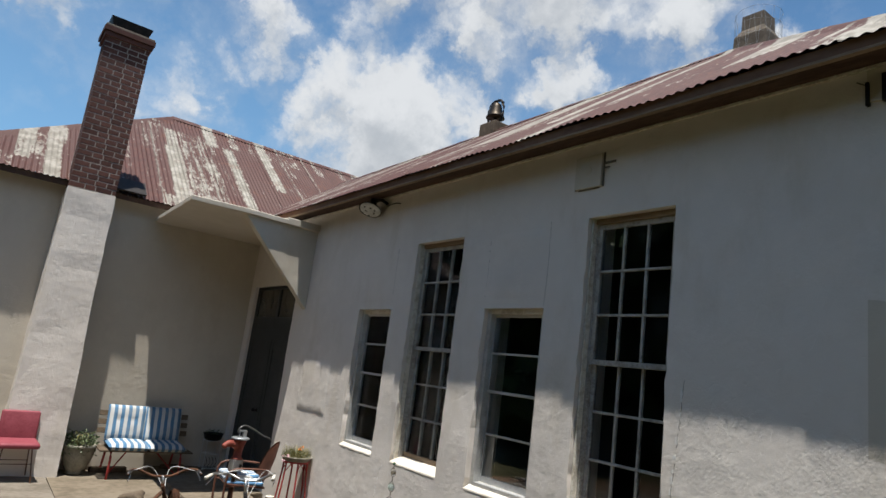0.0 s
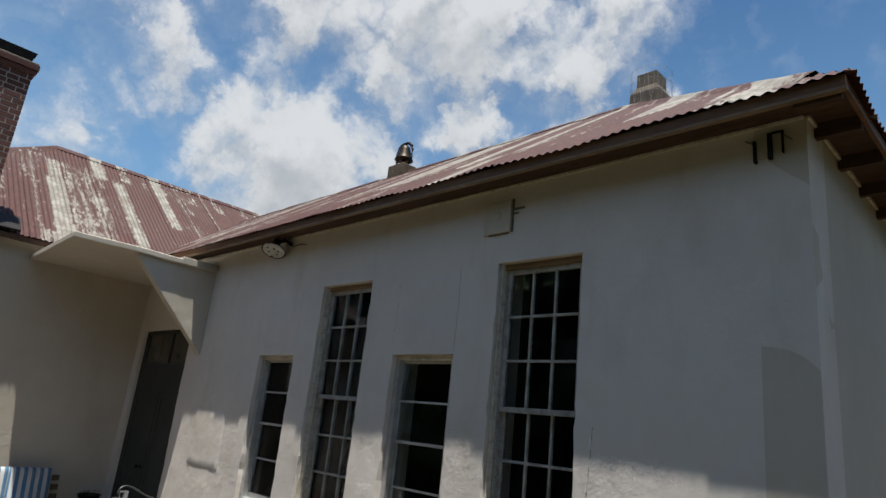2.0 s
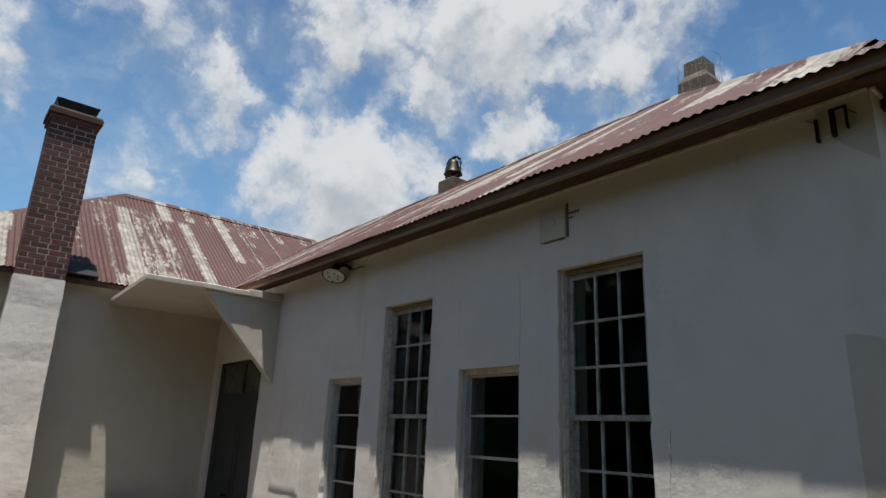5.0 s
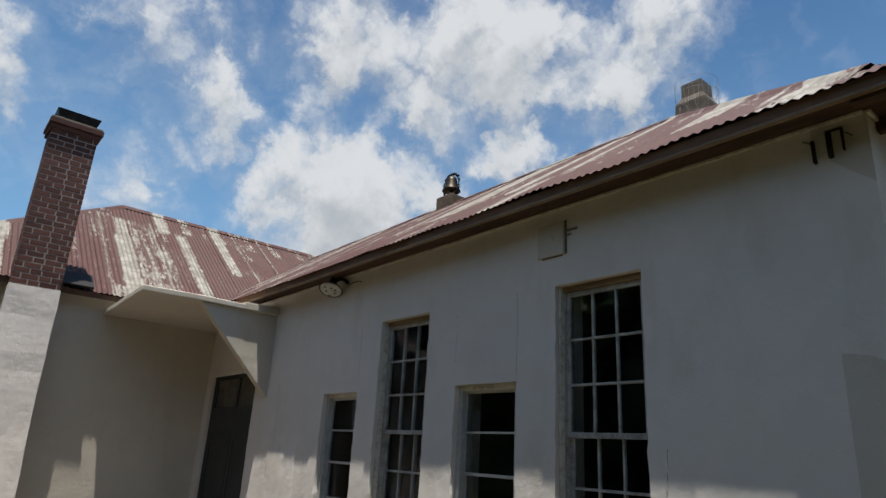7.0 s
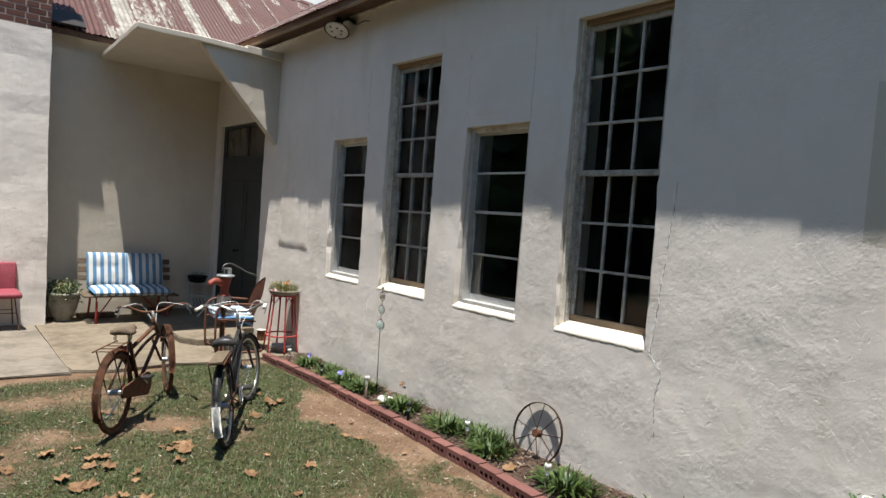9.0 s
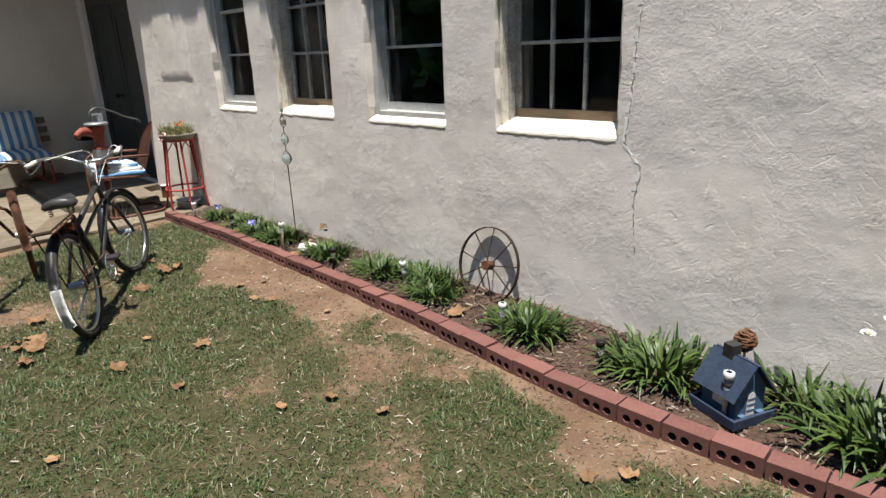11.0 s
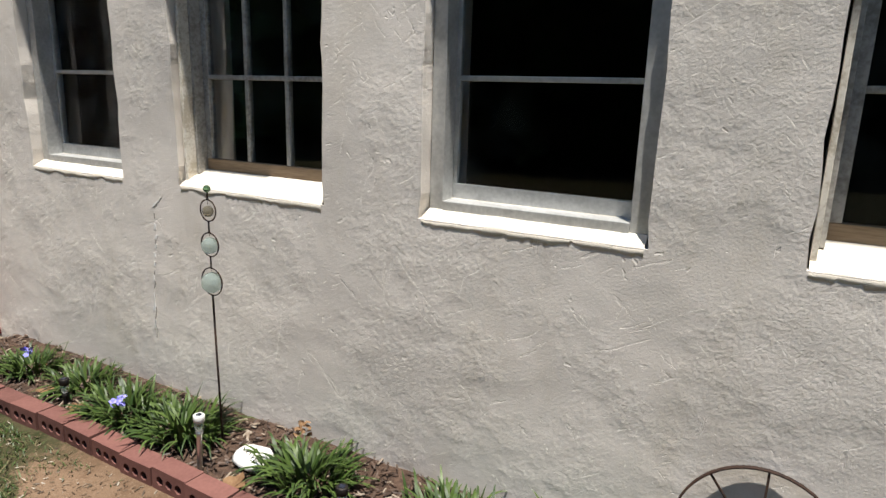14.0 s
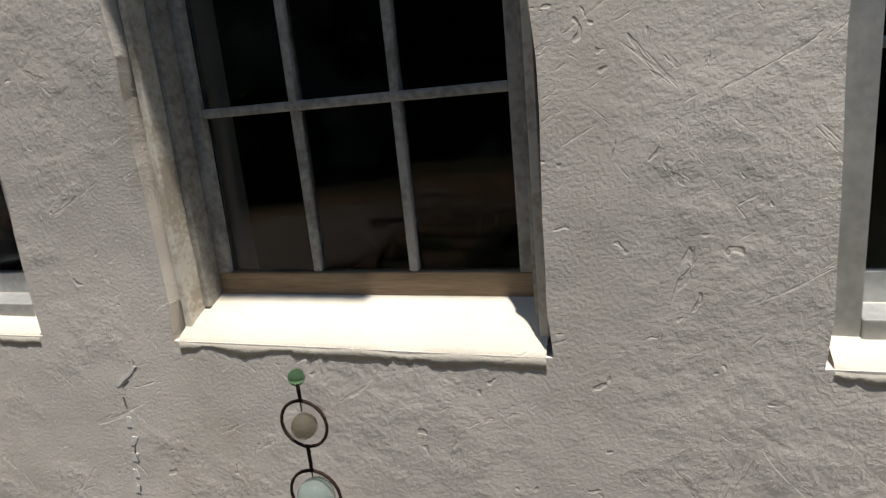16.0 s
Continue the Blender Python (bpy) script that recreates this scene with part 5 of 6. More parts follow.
def solar_light(at, tall, silver=True, tilt=0):
    ob = thing("garden_light", "small silver solar stake light" if silver else "small black solar stake light", "garden light", "solar lights of the bed", at, tilt * 7, tilt, tilt * 0.6)
    body = CHROME if silver else BLACK_IRON
    bm = bmesh.new()
    lathe(bm, [(0.007, -0.04), (0.011, 0.0), (0.011, tall - 0.09), (0.016, tall - 0.07)], 12)
    part("stake", bm, CHROME if silver else body, ob, smooth=True)
    bm = bmesh.new()
    lathe(bm, [(0.013, tall - 0.07), (0.018, tall - 0.05), (0.018, tall - 0.03)], 14)
    part("lens", bm, FROST, ob, smooth=True)
    bm = bmesh.new()
    lathe(bm, [(0.018, tall - 0.03), (0.022, tall - 0.026), (0.022, tall - 0.002), (0.020, tall)], 16)
    part("head", bm, WHITE_PAINT if silver else body, ob, smooth=True)
    bm = bmesh.new()
    box(bm, (-0.010, -0.010, tall), (0.010, 0.010, tall + 0.002))
    part("solar_cell", bm, SOLAR, ob)


for at, tall, sil, ti in (((3.67, 6.99, BED), 0.235, True, 2), ((3.77, 5.60, BED), 0.18, True, -3), ((3.64, 4.645, BED), 0.185, True, 2), ((3.60, 3.42, BED), 0.23, True, 1),
                          ((3.66, 8.62, BED), 0.17, True, 0), ((3.69, 6.31, BED), 0.15, False, 2), ((3.64, 4.02, BED), 0.16, False, -2), ((3.70, 7.92, BED), 0.14, False, 1)):
    solar_light(at, tall, sil, ti)

stone = thing("painted_stone", "flat white painted stone with dark marks", "stone", at=(3.80, 6.83, 0.035))
bm = bmesh.new()
lathe(bm, [(0.02, 0.0), (0.06, 0.005), (0.075, 0.022), (0.065, 0.042), (0.035, 0.052), (0.004, 0.054)], 18)
for v in bm.verts:
    v.co.y *= 1.25
    v.co += 0.008 * noise.noise_vector(v.co * 14)
part("stone_body", bm, STONE_WHITE, stone, smooth=True)
bm = bmesh.new()
for k in range(5):
    obox(bm, pose(-0.035 + 0.008 * k, -0.045 + 0.023 * k, 0.0535, 0, -12, 10 * k), (0.022, 0.004, 0.003))
part("dark_mark", bm, CRACK, stone)

wheel = thing("wagon_wheel", "small rusty iron spoked wheel leaning on the wall", "wheel", at=(3.925, 5.045, 0.022), ry=14)
bm = bmesh.new()
hoop = [[bm.verts.new((w, r * math.cos(k * math.pi / 24), 0.235 + r * math.sin(k * math.pi / 24))) for w, r in ((-0.011, 0.238), (0.011, 0.238), (0.011, 0.232), (-0.011, 0.232))] for k in range(48)]
for k in range(48):
    bridge(bm, hoop[k], hoop[(k + 1) % 48])
part("rim", bm, DARK_RUST, wheel, smooth=True)
bm = bmesh.new()
tube(bm, [(-0.03, 0, 0.235), (0.03, 0, 0.235)], 0.03, 12)
part("hub", bm, RUST, wheel)
for k in range(9):
    a = 2 * math.pi * k / 9 + 0.2
    bm = bmesh.new()
    s = 0.018 * (1 if k % 2 else -1)
    tube(bm, [(s, 0.025 * math.cos(a), 0.235 + 0.025 * math.sin(a)), (0, 0.232 * math.cos(a), 0.235 + 0.232 * math.sin(a))], 0.004, 5)
    part("spoke", bm, DARK_RUST, wheel)

stake = thing("glass_ball_stake", "thin iron garden stake with glass balls in rings", "garden stake", at=(3.83, 7.045, 0.0))
bm = bmesh.new()
tube(bm, [(0.01, 0.0, -0.05), (0.004, 0, 0.4), (0, 0, 0.70)], 0.0045, 6)
part("rod", bm, DARK_RUST, stake, smooth=True)
for z, r, gr, mt in ((0.755, 0.056, 0.042, AQUA_GLASS), (0.905, 0.047, 0.033, AQUA_GLASS), (1.04, 0.042, 0.022, AMBER_GLASS)):
    bm = bmesh.new()
    tube(bm, circle_pts((0, 0, z), r, 22, "yz"), 0.003, 6, True)
    tube(bm, [(0, 0, z + r), (0, 0, z + r + (0.048 if z < 1 else 0.030))], 0.0035, 6)
    tube(bm, [(0, 0, z + r), (0.002, 0.002, z + gr)], 0.0015, 4)
    rg = part("ring", bm, DARK_RUST, stake, smooth=True)
    bm = bmesh.new()
    bmesh.ops.create_uvsphere(bm, u_segments=18, v_segments=12, radius=gr, matrix=pose(0, 0, z - 0.004))
    part("glass_ball", bm, mt, rg, smooth=True)
bm = bmesh.new()
bmesh.ops.create_uvsphere(bm, u_segments=14, v_segments=10, radius=0.0145, matrix=pose(0, 0, 1.124))
part("top_ball", bm, GREEN_GLASS, stake, "green glass ball", smooth=True)

# ---- birdhouse ----
house = thing("birdhouse", "navy blue wooden birdhouse with a white arched door", "birdhouse", at=(3.70, 3.43, 0.035), rz=-22)
bm = bmesh.new()
pr = [(-0.075, 0.02), (0.075, 0.02), (0.075, 0.15), (0, 0.25), (-0.075, 0.15)]
a = [bm.verts.new((x, -0.09, z)) for x, z in pr]
b = [bm.verts.new((x, 0.09, z)) for x, z in pr]
bm.faces.new(a)
bm.faces.new(b)
bridge(bm, a, b)
part("wall_box", bm, BLUE_WOOD, house)
for s in (-1, 1):
    for k in range(7):
        bm = bmesh.new()
        t = k / 7
        m = Matrix.Translation((s * (0.105 - 0.105 * t - 0.004), 0, 0.128 + 0.135 * t)) @ pose(0, 0, 0, 0, s * 52, 0)
        obox(bm, m @ pose(0, 0, 0.004, 0, s * 4, 0), (0.029, 0.225, 0.007))
        part("roof_shingle", bm, NAVY, house)
bm = bmesh.new()
box(bm, (-0.025, 0.0, 0.2), (0.025, 0.05, 0.30), 0.003)
part("toy_chimney", bm, BLACK_PAINT, house)
for nm, lo, hi in (("tray_side", (-0.115, -0.125, 0), (-0.10, 0.125, 0.045)), ("tray_side", (0.10, -0.125, 0), (0.115, 0.125, 0.045)), ("tray_side", (-0.10, -0.125, 0), (0.10, -0.11, 0.045)), ("tray_side", (-0.10, 0.11, 0), (0.10, 0.125, 0.045)), ("tray_floor", (-0.10, -0.11, 0), (0.10, 0.11, 0.018))):
    bm = bmesh.new()
    box(bm, lo, hi, 0.004)
    part(nm, bm, NAVY, house)
bm = bmesh.new()
arch = [(-0.02, 0.03), (0.02, 0.03)] + [(0.02 * math.cos(t), 0.115 + 0.02 * math.sin(t)) for t in [math.pi * i / 8 for i in range(9)]]
bm.faces.new([bm.verts.new((x, -0.094, z)) for x, z in arch])
r = bmesh.ops.extrude_face_region(bm, geom=bm.faces[:])
bmesh.ops.translate(bm, verts=[v for v in r["geom"] if isinstance(v, bmesh.types.BMVert)], vec=(0, 0.006, 0))
toydoor = part("arched_door", bm, WHITE_PAINT, house, "white arched door")
bm = bmesh.new()
for z in (0.055, 0.08, 0.105):
    box(bm, (-0.02, -0.096, z), (0.02, -0.0942, z + 0.003))
part("glazing_bar", bm, BLUE_WOOD, toydoor)
for x in (-0.05, 0.045):
    bm = bmesh.new()
    lathe(bm, [(0.012, 0), (0.015, 0.02), (0.016, 0.024)], 10, (x, -0.1, 0.02))
    part("flower_pot", bm, BLUE_WOOD, house)
for s in (-1, 1):
    bm = bmesh.new()
    box(bm, (s * 0.0751 - (0.003 if s < 0 else 0), -0.03, 0.06), (s * 0.0751 + (0.003 if s > 0 else 0), 0.03, 0.13))
    part("side_window", bm, WHITE_PAINT, house)

cone = thing("pine_cone", "large brown pine cone on a short stick", "pine cone", at=(3.84, 3.45, 0.0))
bm = bmesh.new()
tube(bm, [(0, 0, -0.03), (0, 0, 0.25)], 0.006, 6)
part("stick", bm, BARE_WOOD, cone)
bm = bmesh.new()
for ring_i in range(9):
    t = ring_i / 8
    rr = 0.036 * math.sin(math.pi * (0.12 + 0.80 * t))
    for k in range(12):
        a = 2 * math.pi * (k + 0.5 * (ring_i % 2)) / 12
        m = pose(rr * math.cos(a), rr * math.sin(a), 0.26 + 0.085 * t + rnd.uniform(-0.005, 0.005), rnd.uniform(-15, 15), -40 + 60 * t + rnd.uniform(-15, 15), math.degrees(a))
        obox(bm, m, (0.024, 0.021, 0.006))
bmesh.ops.create_uvsphere(bm, u_segments=12, v_segments=8, radius=0.032, matrix=pose(0, 0, 0.30))
part("cone_body", bm, CONE, cone)

# ---- the two bicycles ----
def bicycle(at, rz, rx, label, paint, fender, tyre_mat, saddle, steer, bar_mat, white_tip=False, rack_mat=None):
    """Origin on the ground under the rear axle, x ahead, y to the left."""
    ob = thing("bicycle", label, "bicycle", "old bicycles on the lawn", at, rz, rx)
    R, WB = 0.316, 1.21 if white_tip else 1.17
    rear, front = Vector((0, 0, R)), Vector((WB, 0, R))

    def wheel_at(c, yaw):
        m = Matrix.Translation(c) @ Matrix.Rotation(radians(yaw), 4, "Z")
        bm = bmesh.new()
        tube(bm, [m @ p for p in circle_pts((0, 0, 0), R - 0.02, 40, "xz")], 0.02, 8, True)
        w = part("wheel_tyre", bm, tyre_mat, ob, smooth=True)
        bm = bmesh.new()
        tube(bm, [m @ p for p in circle_pts((0, 0, 0), R - 0.045, 40, "xz")], 0.010, 6, True)
        part("rim", bm, CHROME if bar_mat is CHROME else RUST, w, smooth=True)
        bm = bmesh.new()
        tube(bm, [m @ Vector((0, -0.05, 0)), m @ Vector((0, 0.05, 0))], 0.022, 10)
        part("hub", bm, GREY_METAL, w)
        bm = bmesh.new()
        for k in range(28):
            a = 2 * math.pi * k / 28
            b = a + (0.5 if k % 2 else -0.5)
            tube(bm, [m @ Vector((0.02 * math.cos(b), 0.03 * (1 if k % 4 < 2 else -1), 0.02 * math.sin(b))), m @ Vector(((R - 0.05) * math.cos(a), 0, (R - 0.05) * math.sin(a)))], 0.0014, 3, caps=False)
        part("spokes", bm, GREY_METAL, w)
        return m

    def guard(m, a0, a1, mat, name="fender", r=R + 0.02):
        bm = bmesh.new()
        rows = []
        for p in range(19):
            a = a0 + (a1 - a0) * p / 18
            row = []
            for q in range(5):
                t = -1 + q / 2
                rr = r + 0.008 - 0.016 * t * t
                row.append(bm.verts.new(m @ Vector((rr * math.cos(a), 0.03 * t, rr * math.sin(a)))))
            rows.append(row)
        for a, b in zip(rows, rows[1:]):
            for k in range(4):
                bm.faces.new((a[k], a[k + 1], b[k + 1], b[k]))
        bmesh.ops.solidify(bm, geom=bm.faces[:], thickness=0.002)
        return part(name, bm, mat, ob, smooth=True)

    mr, mf = wheel_at(rear, 0), wheel_at(front, steer)
    guard(mr, radians(15), radians(165), fender)
    guard(mr, radians(165), radians(205), WHITE_PAINT if white_tip else fender, "fender_tip")
    guard(mf, radians(20), radians(190), fender)
    bb, seat, head, crown = Vector((0.46, 0, 0.27)), Vector((0.28, 0, 0.665 if white_tip else 0.66)), Vector((0.86, 0, 0.79) if white_tip else (0.81, 0, 0.745)), Vector((0.97, 0, 0.60) if white_tip else (0.93, 0, 0.59))

    def pipes(name, runs, r, mat):
        bm = bmesh.new()
        for run in runs:
            tube(bm, run, r, 8)
        return part(name, bm, mat, ob, smooth=True)
    pipes("frame_tube", [[bb, seat], [bb, crown], [seat + Vector((0.02, 0, -0.06)), head + Vector((0, 0, -0.05))], [head + Vector((-0.01, 0, 0.03)), crown]], 0.017, paint)
    pipes("second_tube", [bend([seat + Vector((0.04, 0, -0.16)), Vector((0.6, 0, 0.58)), crown + Vector((0, 0, 0.04))])], 0.013, paint)
    pipes("stay", [[bb, (0, s * 0.055, R)] for s in (-1, 1)] + [[seat, (0, s * 0.055, R)] for s in (-1, 1)], 0.009, paint)
    d = Matrix.Rotation(radians(steer), 3, "Z")
    hub = lambda s: front + d @ Vector((0, s * 0.058, 0))
    pipes("fork", [[crown, crown + d @ Vector((0.01, s * 0.05, -0.03)), hub(s)] for s in (-1, 1)], 0.012, paint)
    stem = head + Vector((-0.015, 0, 0.12 if white_tip else 0.08))
    pipes("stem", [[head, stem], [stem, stem + d @ Vector((0.06, 0, 0.0))]], 0.013, CHROME)
    c = stem + d @ Vector((0.06, 0, 0))
    bars = [c + d @ Vector(p) for p in ((-0.22, 0.30, 0.05), (-0.10, 0.28, 0.07), (0.03, 0.20, 0.05), (0.03, 0.08, 0.0), (0, 0, 0), (0.03, -0.08, 0.0), (0.03, -0.20, 0.05), (-0.10, -0.28, 0.07), (-0.22, -0.30, 0.05))]
    hb = pipes("handlebar", [bend(bars, 5)], 0.011, bar_mat)
    for s in (0, -1):
        p, q = bars[0 if s == 0 else -1], bars[1 if s == 0 else -2]
        bm = bmesh.new()
        tube(bm, [p, p + (q - p) * 0.75], 0.016, 8)
        part("grip", bm, OLD_PAINT if white_tip else BLACK_PAINT, hb, smooth=True)
        bm = bmesh.new()
        tube(bm, bend([p + (q - p) * 1.1 + Vector((0, 0, -0.02)), p + (q - p) * 0.5 + Vector((0.02, 0, -0.045)), p + (q - p) * 0.1 + Vector((0.0, 0, -0.055))]), 0.005, 6)
        part("brake_lever", bm, CHROME, hb, smooth=True)
        bm = bmesh.new()
        tube(bm, bend([q + Vector((0, 0, -0.01)), c + d @ Vector((0.16, 0.08 if s == 0 else -0.08, 0.05)), head + Vector((0.09, 0.01, -0.08)), crown + Vector((0.02, 0.02, -0.02))]), 0.003, 5)
        part("cable", bm, WHITE_PAINT, hb)
    # saddle on its post
    pipes("seat_post", [[seat, seat + Vector((-0.02, 0, 0.09))]], 0.013, CHROME)
    bm = bmesh.new()
    prof = [(-0.14, 0.075, 0.04), (-0.11, 0.10, 0.05), (-0.04, 0.085, 0.045), (0.04, 0.045, 0.04), (0.11, 0.024, 0.035), (0.145, 0.015, 0.02)]
    base = seat + Vector((-0.03, 0, 0.10))
    rings = []
    for x, w, h in prof:
        rings.append([bm.verts.new(base + Vector((x, w * math.cos(t), h * max(math.sin(t), -0.25)))) for t in [2 * math.pi * i / 14 for i in range(14)]])
    for a, b in zip(rings, rings[1:]):
        bridge(bm, a, b)
    bm.faces.new(rings[0])
    bm.faces.new(rings[-1])
    sd = part("saddle", bm, saddle, ob, smooth=True)
    for s in (-1, 1):
        bm = bmesh.new()
        tube(bm, [base + Vector((-0.10 + 0.012 * math.cos(k), s * 0.06 + 0.012 * math.sin(k), -0.055 + 0.0022 * k)) for k in range(24)], 0.003, 4)
        part("spring", bm, RUST, sd)
    bm = bmesh.new()
    obox(bm, pose(*(seat + Vector((-0.13, 0, -0.03)))), (0.03, 0.07, 0.05), 0.006)
    part("rear_reflector", bm, RED_IRON, ob, "red rear reflector")
    # carrier
    bm = bmesh.new()
    z = 2 * R + 0.055
    for yy in (-0.06, 0.06):
        tube(bm, [(0.16, yy * 0.8, z + 0.01), (-0.24, yy, z)], 0.005, 6)
        tube(bm, [(-0.18, yy, z), (0, yy * 1.0, R)], 0.005, 6)
    for k in range(4):
        tube(bm, [(-0.22 + 0.11 * k, -0.06, z), (-0.22 + 0.11 * k, 0.06, z)], 0.004, 6)
    part("carrier", bm, rack_mat or RUST, ob)
    if white_tip:
        bm = bmesh.new()
        obox(bm, pose(-0.06, 0, z + 0.018, 0, -2, 0), (0.34, 0.10, 0.016), 0.003)
        part("carrier_board", bm, SLAT_WOOD, ob)
    # drive
    bm = bmesh.new()
    tube(bm, [bb + p for p in circle_pts((0, -0.05, 0), 0.085, 26, "xz")], 0.006, 5, True)
    for k in range(5):
        a = k * 1.257
        tube(bm, [bb + Vector((0, -0.05, 0)), bb + Vector((0.08 * math.cos(a), -0.05, 0.08 * math.sin(a)))], 0.005, 5)
    part("chainring", bm, GREY_METAL, ob)
    bm = bmesh.new()
    for s in (-1, 1):
        q = bb + Vector((0.14 * s, s * 0.09, -0.09 * s))
        tube(bm, [bb + Vector((0, s * 0.05, 0)), bb + Vector((0, s * 0.075, 0)), q], 0.009, 6)
    cr = part("crank", bm, CHROME, ob)
    for s in (-1, 1):
        q = bb + Vector((0.14 * s, s * 0.13, -0.09 * s))
        bm = bmesh.new()
        obox(bm, pose(*q), (0.085, 0.07, 0.022), 0.004)
        part("pedal", bm, BLACK_PAINT, cr)
    bm = bmesh.new()
    n = 17
    outl = [(0.0 + 0.045 * math.cos(a), R + 0.045 * math.sin(a)) for a in [math.pi / 2 + math.pi * i / 8 for i in range(9)]] + [(bb.x + 0.10 * math.cos(a), bb.z + 0.10 * math.sin(a)) for a in [-math.pi / 2 + math.pi * i / 8 for i in range(9)]]
    fa = [bm.verts.new((x, -0.075, zz)) for x, zz in outl]
    fb = [bm.verts.new((x, -0.060, zz)) for x, zz in outl]
    bm.faces.new(fa)
    bridge(bm, fa, fb)
    if not white_tip:
        part("chain_guard", bm, fender, ob)
    else:
        bm.free()
        bm = bmesh.new()
        tube(bm, [(x, -0.05, zz) for x, zz in outl], 0.005, 4, True)
        part("chain", bm, RUST, ob)
    bm = bmesh.new()
    tube(bm, [(0.36, 0.02, 0.30), (0.30, 0.19, 0.015), (0.34, 0.23, 0.010)], 0.008, 6)
    part("kickstand", bm, GREY_METAL, ob)
    return ob


bicycle((1.49, 7.20, -0.012), 55, -3, "rusty brown old bicycle standing on the lawn", RUST, RUST, RUST, SLAT_WOOD, 26, RUST)
bicycle((2.128, 6.53, -0.012), 59.5, -7, "old black bicycle with white fender tip and wooden carrier", BLACK_PAINT, BLACK_PAINT, RUBBER, BLACK_PAINT, -12, CHROME, True)

# ---- bench with striped cushions ----
bench = thing("garden_bench", "slatted garden bench with red metal legs", "bench", at=(2.72, 12.08, 0.013))
for k, (yy, z) in enumerate(((0.20, 0.60), (0.235, 0.72), (0.27, 0.84))):
    bm = bmesh.new()
    obox(bm, pose(0, yy, z, -14, 0, 0), (1.28, 0.028, 0.075), 0.005)
    part("back_slat", bm, SLAT_WOOD, bench)
for k in range(5):
    bm = bmesh.new()
    obox(bm, pose(0, -0.28 + 0.105 * k, 0.385), (1.28, 0.085, 0.024), 0.005)
    part("seat_slat", bm, SLAT_WOOD, bench)
for s in (-1, 1):
    bm = bmesh.new()
    tube(bm, bend([(s * 0.48, -0.30, 0.0), (s * 0.48, -0.27, 0.36), (s * 0.48, 0.12, 0.36), (s * 0.48, 0.20, 0.50), (s * 0.48, 0.30, 0.88)], 5), 0.016, 8)
    part("side_leg", bm, RED_PAINT, bench, smooth=True)
    bm = bmesh.new()
    tube(bm, [(s * 0.48, 0.25, 0.0), (s * 0.48, 0.12, 0.36)], 0.016, 8)
    part("rear_leg", bm, RED_PAINT, bench)
    bm = bmesh.new()
    tube(bm, [(s * 0.48, -0.24, 0.04), (s * 0.2, 0.05, 0.34)], 0.01, 6)
    part("brace", bm, RED_PAINT, bench)


def cushion(at, sx, sy, sz, rx, nm, label, rnd_seed):
    ob = thing(nm, label, "cushion", "striped bench cushions", at, 0, rx)
    bm = bmesh.new()
    n, m = 16, 16
    for side in (-1, 1):
        g = []
        for j in range(m + 1):
            row = []
            for i in range(n + 1):
                u, v = -1 + 2 * i / n, -1 + 2 * j / m
                e = max(abs(u), abs(v))
                puff = (1 - abs(u) ** 5) ** 0.5 * (1 - abs(v) ** 5) ** 0.5
                tuft = 0.30 * sum(math.exp(-((u - a) ** 2 + (v - b) ** 2) / 0.03) for a, b in ((-0.4, 0.1), (0.4, 0.1)))
                z = side * sz / 2 * (0.15 + 0.85 * puff) * (1 - tuft) + 0.006 * noise.noise(Vector((u * 3, v * 3, rnd_seed)))
                row.append(bm.verts.new((u * sx / 2, v * sy / 2, z)))
            g.append(row)
        for j in range(m):
            for i in range(n):
                bm.faces.new((g[j][i], g[j][i + 1], g[j + 1][i + 1], g[j + 1][i]))
    bmesh.ops.remove_doubles(bm, verts=bm.verts, dist=0.012)
    part("cover", bm, BLUE_STRIPE, ob, smooth=True)
    bm = bmesh.new()
    tube(bm, [(x * sx / 2, y * sy / 2, 0) for x, y in ((-0.98, -0.98), (0.98, -0.98), (0.98, 0.98), (-0.98, 0.98))], 0.006, 6, True)
    part("piping", bm, BLUE_STRIPE, ob)
    return ob


for k, x in enumerate((2.46, 2.985)):
    cushion((x, 11.99, 0.46), 0.54, 0.52, 0.12, 3, "seat_cushion", "blue and white striped seat cushion", k)
    cushion((x - 0.02, 12.225, 0.745), 0.53, 0.50, 0.12, 74, "back_cushion", "blue and white striped back cushion", k + 5)

# ---- maroon chair ----
chair = thing("padded_chair", "maroon padded chair on thin rusty rod legs", "chair", at=(1.085, 11.72, 0.014), rz=4)
bm = bmesh.new()
obox(bm, pose(0, -0.02, 0.46, 3, 0, 0), (0.46, 0.44, 0.07), 0.03)
part("seat", bm, MAROON, chair, smooth=True)
bm = bmesh.new()
obox(bm, pose(0, 0.20, 0.66, 80, 0, 0), (0.45, 0.38, 0.06), 0.028)
for v in bm.verts:
    v.co.y += 0.05 * (1 - (v.co.x / 0.23) ** 2) - 0.02
part("backrest", bm, MAROON, chair, smooth=True)
for s in (-1, 1):
    for e in (-1, 1):
        bm = bmesh.new()
        tube(bm, [(s * 0.21, e * 0.21, 0.0), (s * 0.16, e * 0.10 - 0.02, 0.425)], 0.008, 6)
        part("leg", bm, RUST, chair)
bm = bmesh.new()
tube(bm, [(-0.19, -0.16, 0.415), (0.19, -0.16, 0.415), (0.19, 0.14, 0.415), (-0.19, 0.14, 0.415)], 0.008, 6, True)
for e in (-1, 1):
    tube(bm, [(-0.185, e * 0.15, 0.22), (0.185, e * 0.15, 0.22)], 0.005, 6)
part("seat_frame", bm, RUST, chair)


